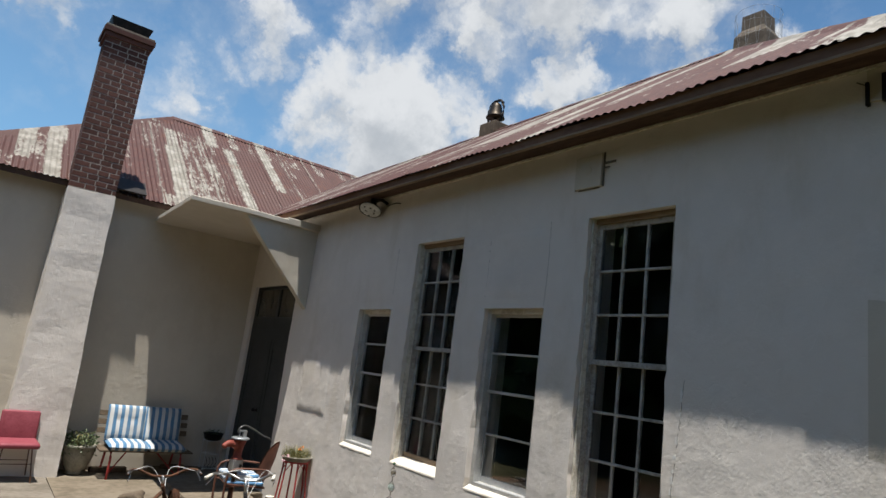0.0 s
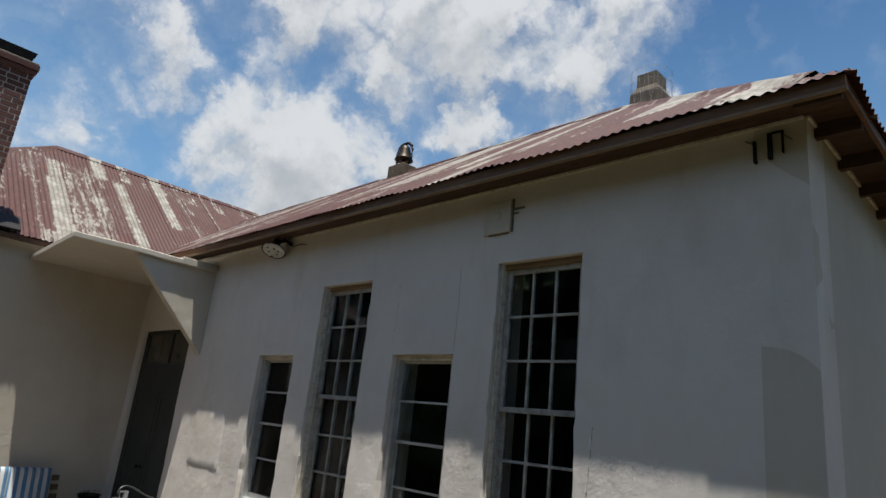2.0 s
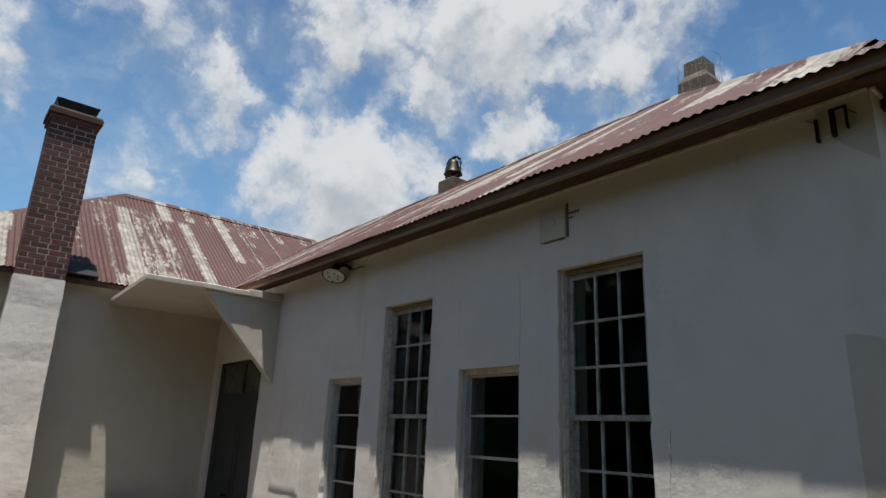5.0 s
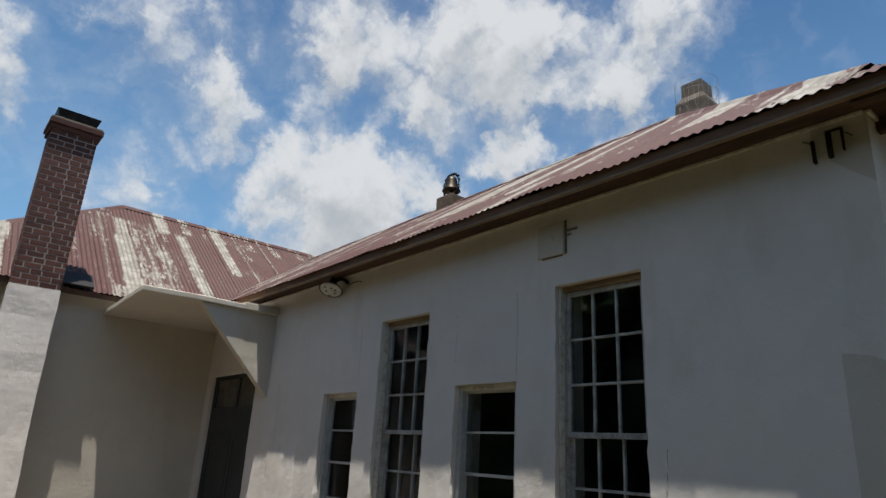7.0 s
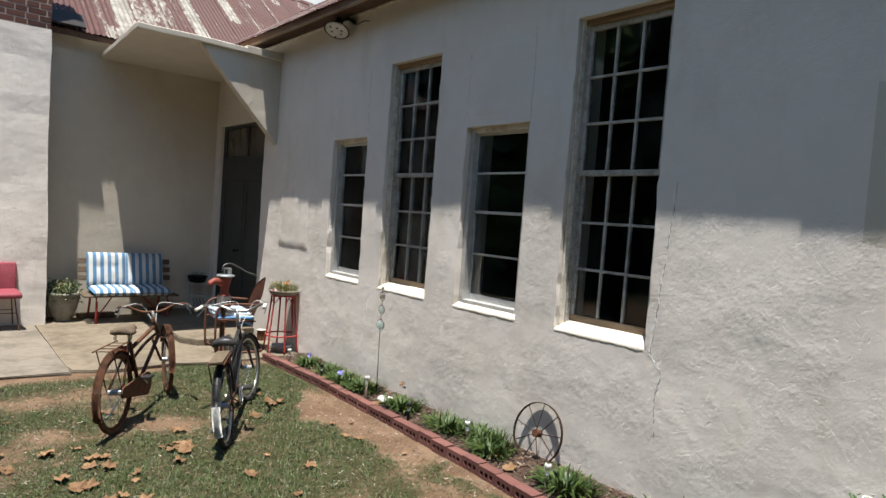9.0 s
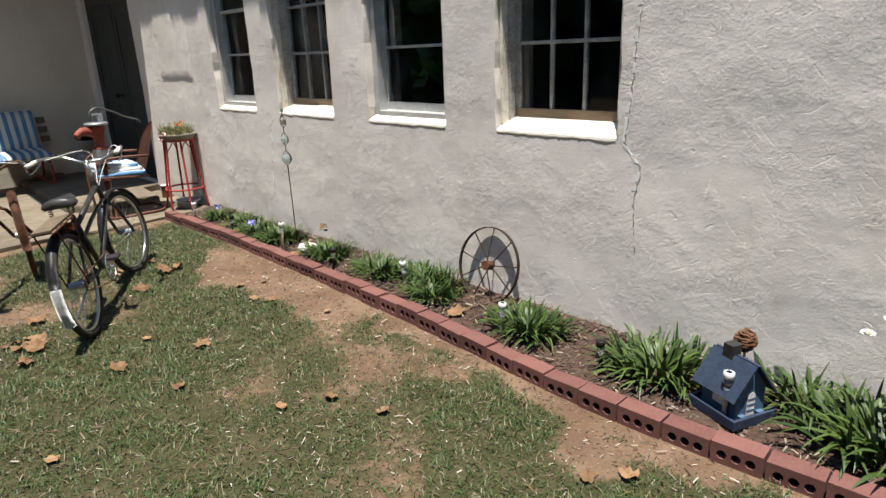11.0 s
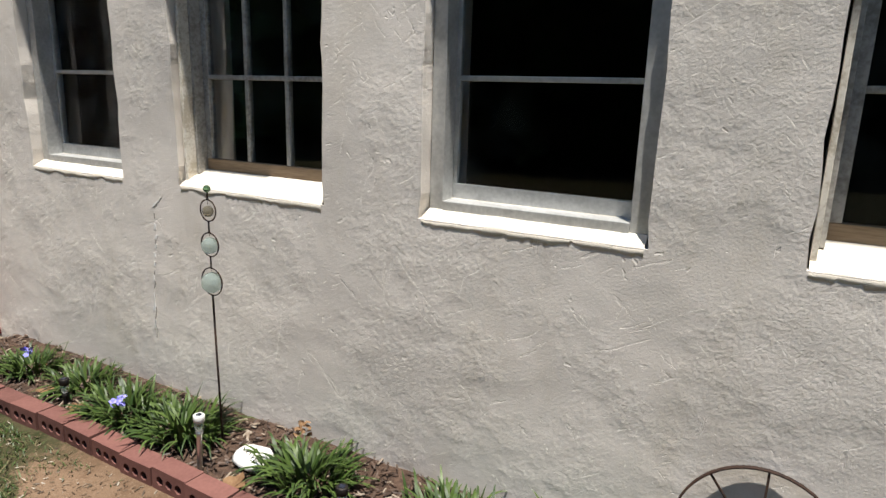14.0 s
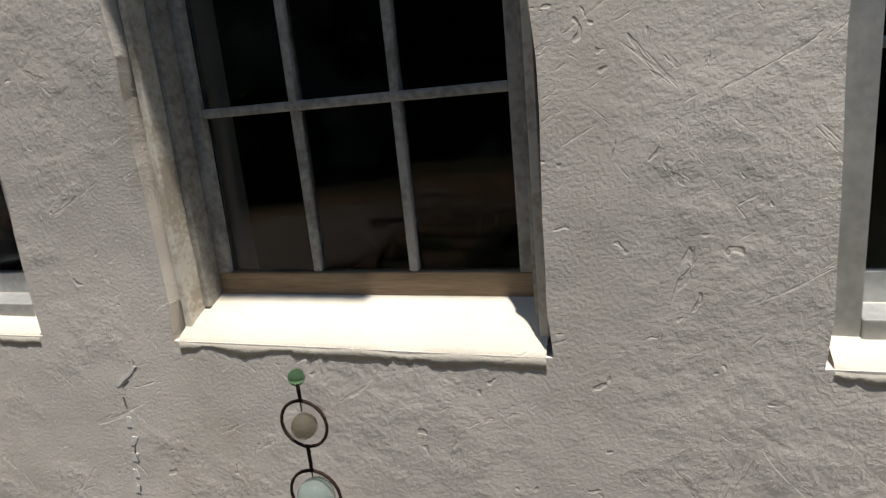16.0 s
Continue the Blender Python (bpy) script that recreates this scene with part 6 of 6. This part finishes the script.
def leafy(parent, n, spread, z0, z1, mat, seed, size=(0.02, 0.04), droop=0.0):
    rnd = random.Random(seed)
    V, F = [], []
    for _ in range(n):
        a, r = rnd.uniform(0, 6.283), spread * math.sqrt(rnd.random())
        p = Vector((r * math.cos(a), r * math.sin(a), rnd.uniform(z0, z1) - droop * (r / spread) ** 2))
        m = pose(*p, rnd.uniform(-70, 70), rnd.uniform(-70, 70), rnd.uniform(0, 360))
        s = rnd.uniform(*size)
        b = len(V)
        V += [tuple(m @ Vector(q)) for q in ((-s, 0, 0), (-s * 0.1, s * 0.4, 0.006), (s, 0, -0.004), (-s * 0.1, -s * 0.4, 0.006))]
        F += [(b, b + 1, b + 2), (b, b + 2, b + 3)]
    return from_lists("leaves", V, F, mat, parent)


urn = thing("plant_urn", "mossy stone pot with a scraggly grey-green plant", "potted plant", at=(1.885, 12.17, 0.013))
bm = bmesh.new()
lathe(bm, [(0.10, 0.0), (0.115, 0.01), (0.10, 0.035), (0.12, 0.06), (0.175, 0.16), (0.205, 0.27), (0.21, 0.36), (0.225, 0.375), (0.225, 0.40), (0.20, 0.405), (0.19, 0.37), (0.02, 0.36)], 28)
part("pot", bm, STONE_POT, urn, smooth=True)
leafy(urn, 420, 0.24, 0.37, 0.60, POTLEAF, 4, droop=0.10)
bm = bmesh.new()
rnd = random.Random(6)
for k in range(14):
    a = rnd.uniform(0, 6.28)
    r = rnd.uniform(0.12, 0.27)
    tube(bm, bend([(0.03 * math.cos(a), 0.03 * math.sin(a), 0.36), (0.6 * r * math.cos(a), 0.6 * r * math.sin(a), 0.55), (r * math.cos(a), r * math.sin(a), rnd.uniform(0.42, 0.60))], 4), 0.003, 4)
part("stem_tuft", bm, STRAWY, urn)

hook = thing("hanging_planter", "orange pot hanging from an iron shepherd hook", "planter", at=(0.63, 12.2, 0.014))
bm = bmesh.new()
tube(bm, bend([(0.17, 0, 0.0), (0.17, 0, 0.55), (0.13, 0, 0.80), (0.0, 0, 0.88), (-0.14, 0, 0.78), (-0.19, 0, 0.62)], 6), 0.009, 8)
tube(bm, [(0.02, 0, 0.88), (0.02, 0, 0.95)], 0.007, 6)
part("hook_rod", bm, BLACK_IRON, hook, smooth=True)
bm = bmesh.new()
lathe(bm, [(0.075, 0.27), (0.10, 0.44), (0.115, 0.445), (0.115, 0.46), (0.095, 0.455), (0.01, 0.43)], 20)
part("pot", bm, TERRACOTTA, hook, smooth=True)
bm = bmesh.new()
for k in range(3):
    a = k * 2.094 + 0.4
    tube(bm, [(0.11 * math.cos(a), 0.11 * math.sin(a), 0.455), (0, 0, 0.78)], 0.003, 4)
tube(bm, [(0, 0, 0.78), (0.01, 0, 0.88)], 0.006, 5)
part("hanger", bm, RED_PAINT, hook)
leafy(hook, 90, 0.11, 0.45, 0.56, POTLEAF, 9)
bm = bmesh.new()
box(bm, (0.08, -0.10, 0.0), (0.26, 0.06, 0.06), 0.006)
part("foot_block", bm, BARE_WOOD, hook)
weeds = thing("porch_weeds", "green weeds growing at the slab edge", "plant", at=(0.28, 12.0, 0.0))
leafy(weeds, 420, 0.30, 0.02, 0.36, ROSELEAF, 12, droop=0.15)

shelf = thing("wire_stand", "small white wire stand by the door", "stand", at=(3.80, 12.30, 0.085))
for z in (0.02, 0.24, 0.44):
    bm = bmesh.new()
    tube(bm, [(-0.11, -0.10, z), (0.11, -0.10, z), (0.11, 0.10, z), (-0.11, 0.10, z)], 0.005, 5, True)
    for k in range(4):
        tube(bm, [(-0.07 + 0.046 * k, -0.10, z), (-0.07 + 0.046 * k, 0.10, z)], 0.003, 4)
    part("tier", bm, WHITE_PAINT, shelf)
for sx in (-1, 1):
    for sy in (-1, 1):
        bm = bmesh.new()
        tube(bm, [(0.11 * sx, 0.10 * sy, 0), (0.11 * sx, 0.10 * sy, 0.46)], 0.006, 6)
        part("leg", bm, WHITE_PAINT, shelf)
bm = bmesh.new()
for k in range(4):
    tube(bm, bend([(-0.09 + 0.05 * k, -0.10, 0.05), (-0.06 + 0.05 * k, -0.105, 0.12), (-0.09 + 0.05 * k, -0.10, 0.2)], 5), 0.004, 5)
part("scroll", bm, BLACK_IRON, shelf)
pan = thing("iron_pot", "black cast iron pot on the wire stand", "pot", at=(3.80, 12.30, 0.53))
bm = bmesh.new()
lathe(bm, [(0.09, 0.0), (0.13, 0.02), (0.155, 0.10), (0.165, 0.11), (0.15, 0.105), (0.12, 0.03), (0.02, 0.02)], 22)
part("body", bm, BLACK_IRON, pan, smooth=True)
leafy(pan, 70, 0.12, 0.06, 0.16, POTLEAF, 14, (0.012, 0.022))

# ---- steel lawn chair with a towel ----
armchair = thing("steel_lawn_chair", "brown steel shell-back lawn chair on a bent tube base", "chair", at=(3.36, 9.62, 0.013), rz=83)
# local: the sitter looks towards +y, back at -y
bm = bmesh.new()
rows = []
for j in range(13):
    v = j / 12
    row = []
    for i in range(13):
        u = -1 + i / 6
        half = 0.235 * (1 - 0.55 * max(0, v - 0.55) ** 2 / 0.2)
        top = 0.50 * math.sqrt(max(0.0, 1 - 0.22 * u * u))
        z = 0.42 + v * top
        row.append(bm.verts.new((u * half, -0.22 - 0.16 * v + 0.045 * u * u, z)))
    rows.append(row)
for a, b in zip(rows, rows[1:]):
    for k in range(12):
        bm.faces.new((a[k], a[k + 1], b[k + 1], b[k]))
bmesh.ops.solidify(bm, geom=bm.faces[:], thickness=0.006)
part("backrest", bm, BROWN_METAL, armchair, smooth=True)
bm = bmesh.new()
obox(bm, pose(0, 0.02, 0.405, 4, 0, 0), (0.47, 0.48, 0.02), 0.008)
part("seat", bm, BROWN_METAL, armchair)
for s in (-1, 1):
    bm = bmesh.new()
    tube(bm, bend([(s * 0.26, -0.24, 0.60), (s * 0.285, 0.0, 0.615), (s * 0.285, 0.20, 0.60), (s * 0.28, 0.27, 0.50), (s * 0.275, 0.27, 0.15), (s * 0.27, 0.22, 0.02), (s * 0.26, -0.1, 0.014), (s * 0.22, -0.30, 0.016), (s * 0.0, -0.34, 0.016)], 6), 0.014, 8)
    part("arm_and_leg", bm, BROWN_METAL, armchair, smooth=True)
    bm = bmesh.new()
    tube(bm, [(s * 0.275, 0.27, 0.40), (s * 0.2, 0.1, 0.40)], 0.010, 6)
    part("seat_bracket", bm, BROWN_METAL, armchair)
towel = thing("folded_towel", "folded striped towel cushion lying on the chair seat", "towel", at=(3.34, 9.63, 0.447), rz=80)
for k, (w, d, z) in enumerate(((0.46, 0.46, 0.0), (0.43, 0.44, 0.038), (0.40, 0.40, 0.074))):
    bm = bmesh.new()
    obox(bm, pose(0.01 * k, 0.02 * k, z, 0, 0, 3 * k), (w, d, 0.042), 0.018)
    bmesh.ops.subdivide_edges(bm, edges=[e for e in bm.edges if e.calc_length() > 0.2], cuts=6, use_grid_fill=True)
    for v in bm.verts:
        v.co.z += 0.012 * noise.noise(v.co * 8 + Vector((k, 0, 0))) - 0.03 * max(0, abs(v.co.y) - 0.18)
    part("fold", bm, TOWEL, towel, smooth=True)

# ---- pitcher pump on its pipe ----
DARK_STEEL = speckled("dark_worn_steel", (0.06, 0.06, 0.06), (0.14, 0.14, 0.135), 12, 0.5, 0.6)
pump = thing("hand_pump", "faded red cast iron pitcher pump with a curved handle", "water pump", at=(3.17, 9.47, 0.0), rz=14)
bm = bmesh.new()
lathe(bm, [(0.05, 0.0), (0.05, 0.02), (0.032, 0.025), (0.032, 0.58)], 14)
part("pipe", bm, RUST, pump, smooth=True)
bm = bmesh.new()
obox(bm, pose(0, 0, 0.65), (0.13, 0.11, 0.14), 0.008)
bx = part("base_box", bm, GREY_METAL, pump, "grey metal base box")
bm = bmesh.new()
lathe(bm, [(0.022, -0.002), (0.022, 0.003)], 14)
bmesh.ops.transform(bm, matrix=pose(0.03, -0.056, 0.65, 90, 0, 0), verts=bm.verts)
part("knockout", bm, BLACK_PAINT, bx)
bm = bmesh.new()
lathe(bm, [(0.07, 0.72), (0.07, 0.735), (0.048, 0.75), (0.050, 0.82), (0.062, 0.88), (0.078, 0.93), (0.08, 0.955)], 20)
part("barrel", bm, RED_IRON, pump, smooth=True)
bm = bmesh.new()
tube(bm, bend([(-0.03, 0, 0.885), (-0.10, 0, 0.905), (-0.17, 0, 0.90), (-0.215, 0, 0.865)], 5), [0.05] * 5 + [0.042] * 5 + [0.034] * 6, 10)
part("spout", bm, RED_IRON, pump, smooth=True)
bm = bmesh.new()
lathe(bm, [(0.105, 0.955), (0.11, 0.962), (0.11, 0.972), (0.10, 0.978), (0.02, 0.985)], 22)
part("top_disc", bm, GREY_METAL, pump, "grey top disc", smooth=True)
bm = bmesh.new()
obox(bm, pose(0.05, 0, 1.02), (0.05, 0.035, 0.08), 0.008)
obox(bm, pose(0.015, 0, 1.055), (0.10, 0.03, 0.02), 0.005)
tube(bm, [(-0.02, 0, 0.98), (-0.02, 0, 1.07)], 0.008, 6)
part("pivot", bm, GREY_METAL, pump)
bm = bmesh.new()
tube(bm, bend([(-0.05, 0, 1.03), (-0.03, 0, 1.09), (0.05, 0, 1.115), (0.18, 0, 1.07), (0.32, 0, 1.0), (0.43, 0, 0.965), (0.47, 0, 0.93)], 6), 0.010, 8)
part("handle", bm, DARK_STEEL, pump, smooth=True)

# ---- flower stand ----
stand = thing("plant_stand", "tall red metal plant stand with bent legs", "plant stand", at=(3.88, 9.32, 0.013))
for s, z, r, t in ((0, 0.725, 0.155, 0.012), (0, 0.215, 0.195, 0.010)):
    bm = bmesh.new()
    tube(bm, circle_pts((0, 0, z), r, 30, "xy"), t, 7, True)
    part("ring", bm, RED_PAINT, stand, smooth=True)
for k in range(6):
    a = k * math.pi / 3 + 0.3
    ca, sa = math.cos(a), math.sin(a)
    bm = bmesh.new()
    tube(bm, bend([(0.225 * ca if k % 3 else 0.20 * ca, 0.225 * sa if k % 3 else 0.2 * sa, 0.0), (0.195 * ca, 0.195 * sa, 0.215), (0.162 * ca, 0.162 * sa, 0.55), (0.15 * ca, 0.15 * sa, 0.73)], 5), 0.011, 7)
    part("leg", bm, RED_PAINT, stand, smooth=True)
    bm = bmesh.new()
    tube(bm, bend([(0.163 * ca, 0.163 * sa, 0.60), (0.12 * math.cos(a + 0.25), 0.12 * math.sin(a + 0.25), 0.68), (0.152 * math.cos(a + 0.52), 0.152 * math.sin(a + 0.52), 0.722)], 4), 0.006, 6)
    part("curl", bm, RED_PAINT, stand, smooth=True)
flowers = thing("flower_dish", "shallow grey dish of portulaca with orange and pink flowers", "potted flowers", at=(3.88, 9.32, 0.737))
bm = bmesh.new()
lathe(bm, [(0.13, 0.0), (0.165, 0.012), (0.185, 0.05), (0.195, 0.055), (0.195, 0.066), (0.178, 0.062), (0.02, 0.05)], 26)
part("dish", bm, STONE_POT, flowers, smooth=True)
rnd = random.Random(31)
V, F = [], []
for _ in range(360):
    a, r = rnd.uniform(0, 6.283), 0.175 * math.sqrt(rnd.random())
    L, o = rnd.uniform(0.05, 0.15), rnd.uniform(0.0, 0.08)
    p = Vector((r * math.cos(a), r * math.sin(a), 0.05))
    q = p + Vector((o * math.cos(a), o * math.sin(a), L))
    w = Vector((-math.sin(a), math.cos(a), 0)) * 0.0022
    b = len(V)
    V += [tuple(p - w), tuple(p + w), tuple(q + w * 0.4), tuple(q - w * 0.4)]
    F.append((b, b + 1, b + 2, b + 3))
from_lists("stem_tuft", V, F, STRAWY, flowers)
leafy(flowers, 260, 0.18, 0.06, 0.13, POTLEAF, 33, (0.008, 0.016))
for mt, pts in ((PETAL_ORANGE, ((-0.02, -0.1, 0.16), (0.07, 0.02, 0.17), (0.02, -0.04, 0.15))), (PETAL_PINK, ((-0.17, -0.10, 0.08), (-0.19, -0.02, 0.06), (-0.2, -0.06, 0.02)))):
    for x, y, z in pts:
        bm = bmesh.new()
        for k in range(9):
            m = pose(x, y, z, rnd.uniform(-50, 50), rnd.uniform(-50, 50), 40 * k) @ pose(0.008, 0, 0)
            bm.faces.new([bm.verts.new(m @ Vector(q)) for q in ((-0.008, -0.006, 0), (0.010, -0.009, 0.003), (0.014, 0, 0.004), (0.010, 0.009, 0.003), (-0.008, 0.006, 0))])
        part("flower", bm, mt, flowers)
basin = thing("metal_basin", "small grey enamel basin under the plant stand", "basin", at=(3.87, 9.30, 0.013))
bm = bmesh.new()
lathe(bm, [(0.085, 0.0), (0.09, 0.005), (0.125, 0.075), (0.14, 0.08), (0.14, 0.085), (0.12, 0.08), (0.085, 0.012), (0.01, 0.01)], 26)
part("bowl", bm, GREY_METAL, basin, smooth=True)
bm = bmesh.new()
lathe(bm, [(0.105, 0.045), (0.01, 0.046)], 22)
part("water", bm, SOLAR, basin)
can = thing("tin_can", "rusty tin can standing on the porch", "tin can", at=(3.94, 10.05, 0.013))
bm = bmesh.new()
lathe(bm, [(0.055, 0), (0.057, 0.004), (0.055, 0.01), (0.055, 0.13), (0.058, 0.135), (0.053, 0.132), (0.05, 0.02), (0.01, 0.015)], 18)
part("can_body", bm, RUST, can, smooth=True)
bm = bmesh.new()
lathe(bm, [(0.058, 0.136), (0.058, 0.142), (0.01, 0.143)], 18)
part("can_lid", bm, OLD_PAINT, can)
for at, sz, lb in (((2.35, 12.33, 0.013), (0.5, 0.12, 0.07), "low dark block under the bench"), ((3.25, 12.30, 0.085), (0.35, 0.10, 0.05), "low dark block under the bench")):
    t = thing("low_dark_block", lb, "timber", at=at, rz=4)
    bm = bmesh.new()
    box(bm, (-sz[0] / 2, -sz[1] / 2, 0), (sz[0] / 2, sz[1] / 2, sz[2]), 0.005)
    part("block", bm, SLAT_WOOD, t)

# ---- litter and grass ----
def leaf_mesh(seed):
    rnd = random.Random(seed)
    bm = bmesh.new()
    c = bm.verts.new((0, 0, 0.006))
    n = 13
    rim = []
    for i in range(n):
        a = 2 * math.pi * i / n
        r = 0.036 * (0.62 + 0.38 * abs(math.cos(2.5 * a)) + rnd.uniform(-0.08, 0.08))
        rim.append(bm.verts.new((r * 1.25 * math.cos(a), r * math.sin(a), 0.004 + rnd.uniform(0, 0.022) * (r / 0.036))))
    for i in range(n):
        bm.faces.new((c, rim[i], rim[(i + 1) % n]))
    tube(bm, [(-0.035, 0, 0.006), (-0.075, 0.008, 0.004)], 0.0012, 4)
    me = bpy.data.meshes.new("fallen_leaf")
    bm.to_mesh(me)
    bm.free()
    me.materials.append(DEADLEAF)
    return me


LEAVES = [leaf_mesh(s) for s in range(5)]
rnd = random.Random(77)
spots = [(1.75, 6.62), (1.82, 6.75), (1.70, 6.72), (1.30, 6.5), (2.30, 6.20), (2.95, 7.35), (3.0, 7.42), (2.86, 7.3), (3.25, 5.75), (2.45, 4.95), (3.1, 6.2), (2.2, 5.5)]
spots += [(rnd.uniform(0.5, 3.3), rnd.uniform(3.0, 7.8)) for _ in range(52)] + [(rnd.uniform(0.9, 1.5), rnd.uniform(5.6, 7.0)) for _ in range(14)]
spots += [(rnd.uniform(3.62, 3.95), rnd.uniform(3.0, 8.6)) for _ in range(14)]
for x, y in spots:
    ob = new("fallen_leaf", LEAVES[rnd.randrange(5)])
    s = rnd.uniform(0.6, 1.55)
    ob.matrix_basis = pose(x, y, (0.035 if x > 3.6 else ground_z(x, y) + 0.012), rnd.uniform(-14, 14), rnd.uniform(-14, 14), rnd.uniform(0, 360)) @ Matrix.Diagonal((s, s, s, 1))
    tagged(ob, "dry curled brown leaf lying on the ground", "leaf", "fallen leaves on the ground")


def flakes(name, n, region, zfun, size, mat, seed, label, category, keep=None, thick=0.35):
    rnd = random.Random(seed)
    V, F = [], []
    for _ in range(n):
        x, y = rnd.uniform(*region[0]), rnd.uniform(*region[1])
        if keep and not keep(x, y, rnd):
            continue
        L = rnd.uniform(*size)
        w = L * rnd.uniform(0.12, thick)
        m = pose(x, y, zfun(x, y), rnd.uniform(-25, 25), rnd.uniform(-25, 25), rnd.uniform(0, 360))
        b = len(V)
        V += [tuple(m @ Vector(q)) for q in ((-L, -w, 0), (L, -w * 0.7, 0), (L * 0.9, w, 0.002), (-L * 0.9, w * 0.8, 0.001), (0, 0, w * 0.6))]
        F += [(b, b + 1, b + 4), (b + 1, b + 2, b + 4), (b + 2, b + 3, b + 4), (b + 3, b, b + 4)]
    return tagged(from_lists(name, V, F, mat), label, category, kind="stuff")


flakes("mulch_chips", 6500, ((3.45, 4.05), (2.2, 8.95)), lambda x, y: 0.028 + 0.035 * max(0, (x - 3.6) / 0.45) ** 0.7, (0.006, 0.024), CHIP, 51, "loose bark chips in the flower bed", "mulch", lambda x, y, r: x > edge_x(y) + 0.05)
flakes("lawn_debris", 24000, ((0.4, 3.52), (2.6, 9.0)), lambda x, y: ground_z(x, y) + 0.004, (0.003, 0.013), DEBRIS, 52, "dry straw and grit on the bare soil", "debris", lambda x, y, r: x < edge_x(y) - 0.05 and r.random() > 0.6 * turf_at(x, y), 0.3)
flakes("dry_grass_stalks", 1400, ((0.4, 3.45), (2.6, 9.0)), lambda x, y: ground_z(x, y) + 0.014, (0.008, 0.026), DEBRIS, 53, "dry straw stalks lying in the lawn", "straw", lambda x, y, r: x < edge_x(y) - 0.06, 0.14)


def lawn():
    rng = np.random.default_rng(4)
    n = 300000
    pts = np.stack([rng.uniform(-1.6, 3.5, n), rng.uniform(2.4, 9.4, n)], 1)
    keep = []
    for i, (x, y) in enumerate(pts):
        if x > edge_x(y) - 0.05 or (y > 9.15 and x > 1.4):
            continue
        t = turf_at(x, y)
        c = 0.5 + 0.9 * noise.noise(Vector((x * 7, y * 7, 3.0)))
        if rng.random() < (t - 0.10) * (0.45 + 0.8 * c):
            keep.append((x, y, ground_z(x, y), t))
    k = np.array(keep)
    m = len(k)
    a = rng.uniform(0, 2 * np.pi, m)
    L = rng.uniform(0.010, 0.044, m) * (0.55 + 0.6 * k[:, 3])
    lean = rng.uniform(0.4, 1.7, m)
    w = rng.uniform(0.0012, 0.0028, m)
    d = np.stack([np.cos(a), np.sin(a)], 1)
    s = np.stack([-d[:, 1], d[:, 0]], 1)
    base = k[:, :3]
    V = np.zeros((m, 5, 3))
    for j, (t, ww) in enumerate(((0, 1), (0, -1), (0.55, 0.8), (0.55, -0.8), (1, 0))):
        V[:, j, :2] = base[:, :2] + d * (L * lean * t ** 1.6)[:, None] + s * (w * ww)[:, None]
        V[:, j, 2] = base[:, 2] - 0.002 + L * t * (1.0 - 0.28 * lean * t)
    V[:, :, 2] = np.maximum(V[:, :, 2], base[:, 2][:, None] - 0.003)
    F = []
    for i in range(m):
        b = 5 * i
        F += [(b, b + 1, b + 3, b + 2), (b + 2, b + 3, b + 4)]
    tagged(from_lists("lawn_grass", V.reshape(-1, 3).tolist(), F, GRASS), "short patchy green lawn grass", "grass", kind="stuff")


lawn()


def unseen_woods():
    """Unseen woods, added west and south to cut sky light and darken window reflections."""
    rnd = random.Random(90)
    V, F = [], []
    for _ in range(42000):
        a = rnd.uniform(-1.0, 2.3)
        R = rnd.uniform(9.5, 24)
        x, y = -R * math.cos(a), 4 - R * math.sin(a) * 1.3
        top = 3.8 + 0.36 * R + 2.0 * noise.noise(Vector((a * 5, 0.3, 0)))
        z = top * rnd.random()
        s = rnd.uniform(0.3, 0.8)
        m = pose(x, y, z + 0.3, rnd.uniform(-60, 60), rnd.uniform(-60, 60), rnd.uniform(0, 360))
        b = len(V)
        V += [tuple(m @ Vector(q)) for q in ((-s, -s * 0.6, 0), (s, -s * 0.5, 0.1), (s * 0.8, s * 0.6, 0), (-s * 0.7, s * 0.6, 0.1))]
        F.append((b, b + 1, b + 2, b + 3))
    tagged(from_lists("backdrop_light_block", V, F, ROSELEAF), "added unseen woods that cut sky light and darken window reflections", "woods", kind="stuff")


unseen_woods()
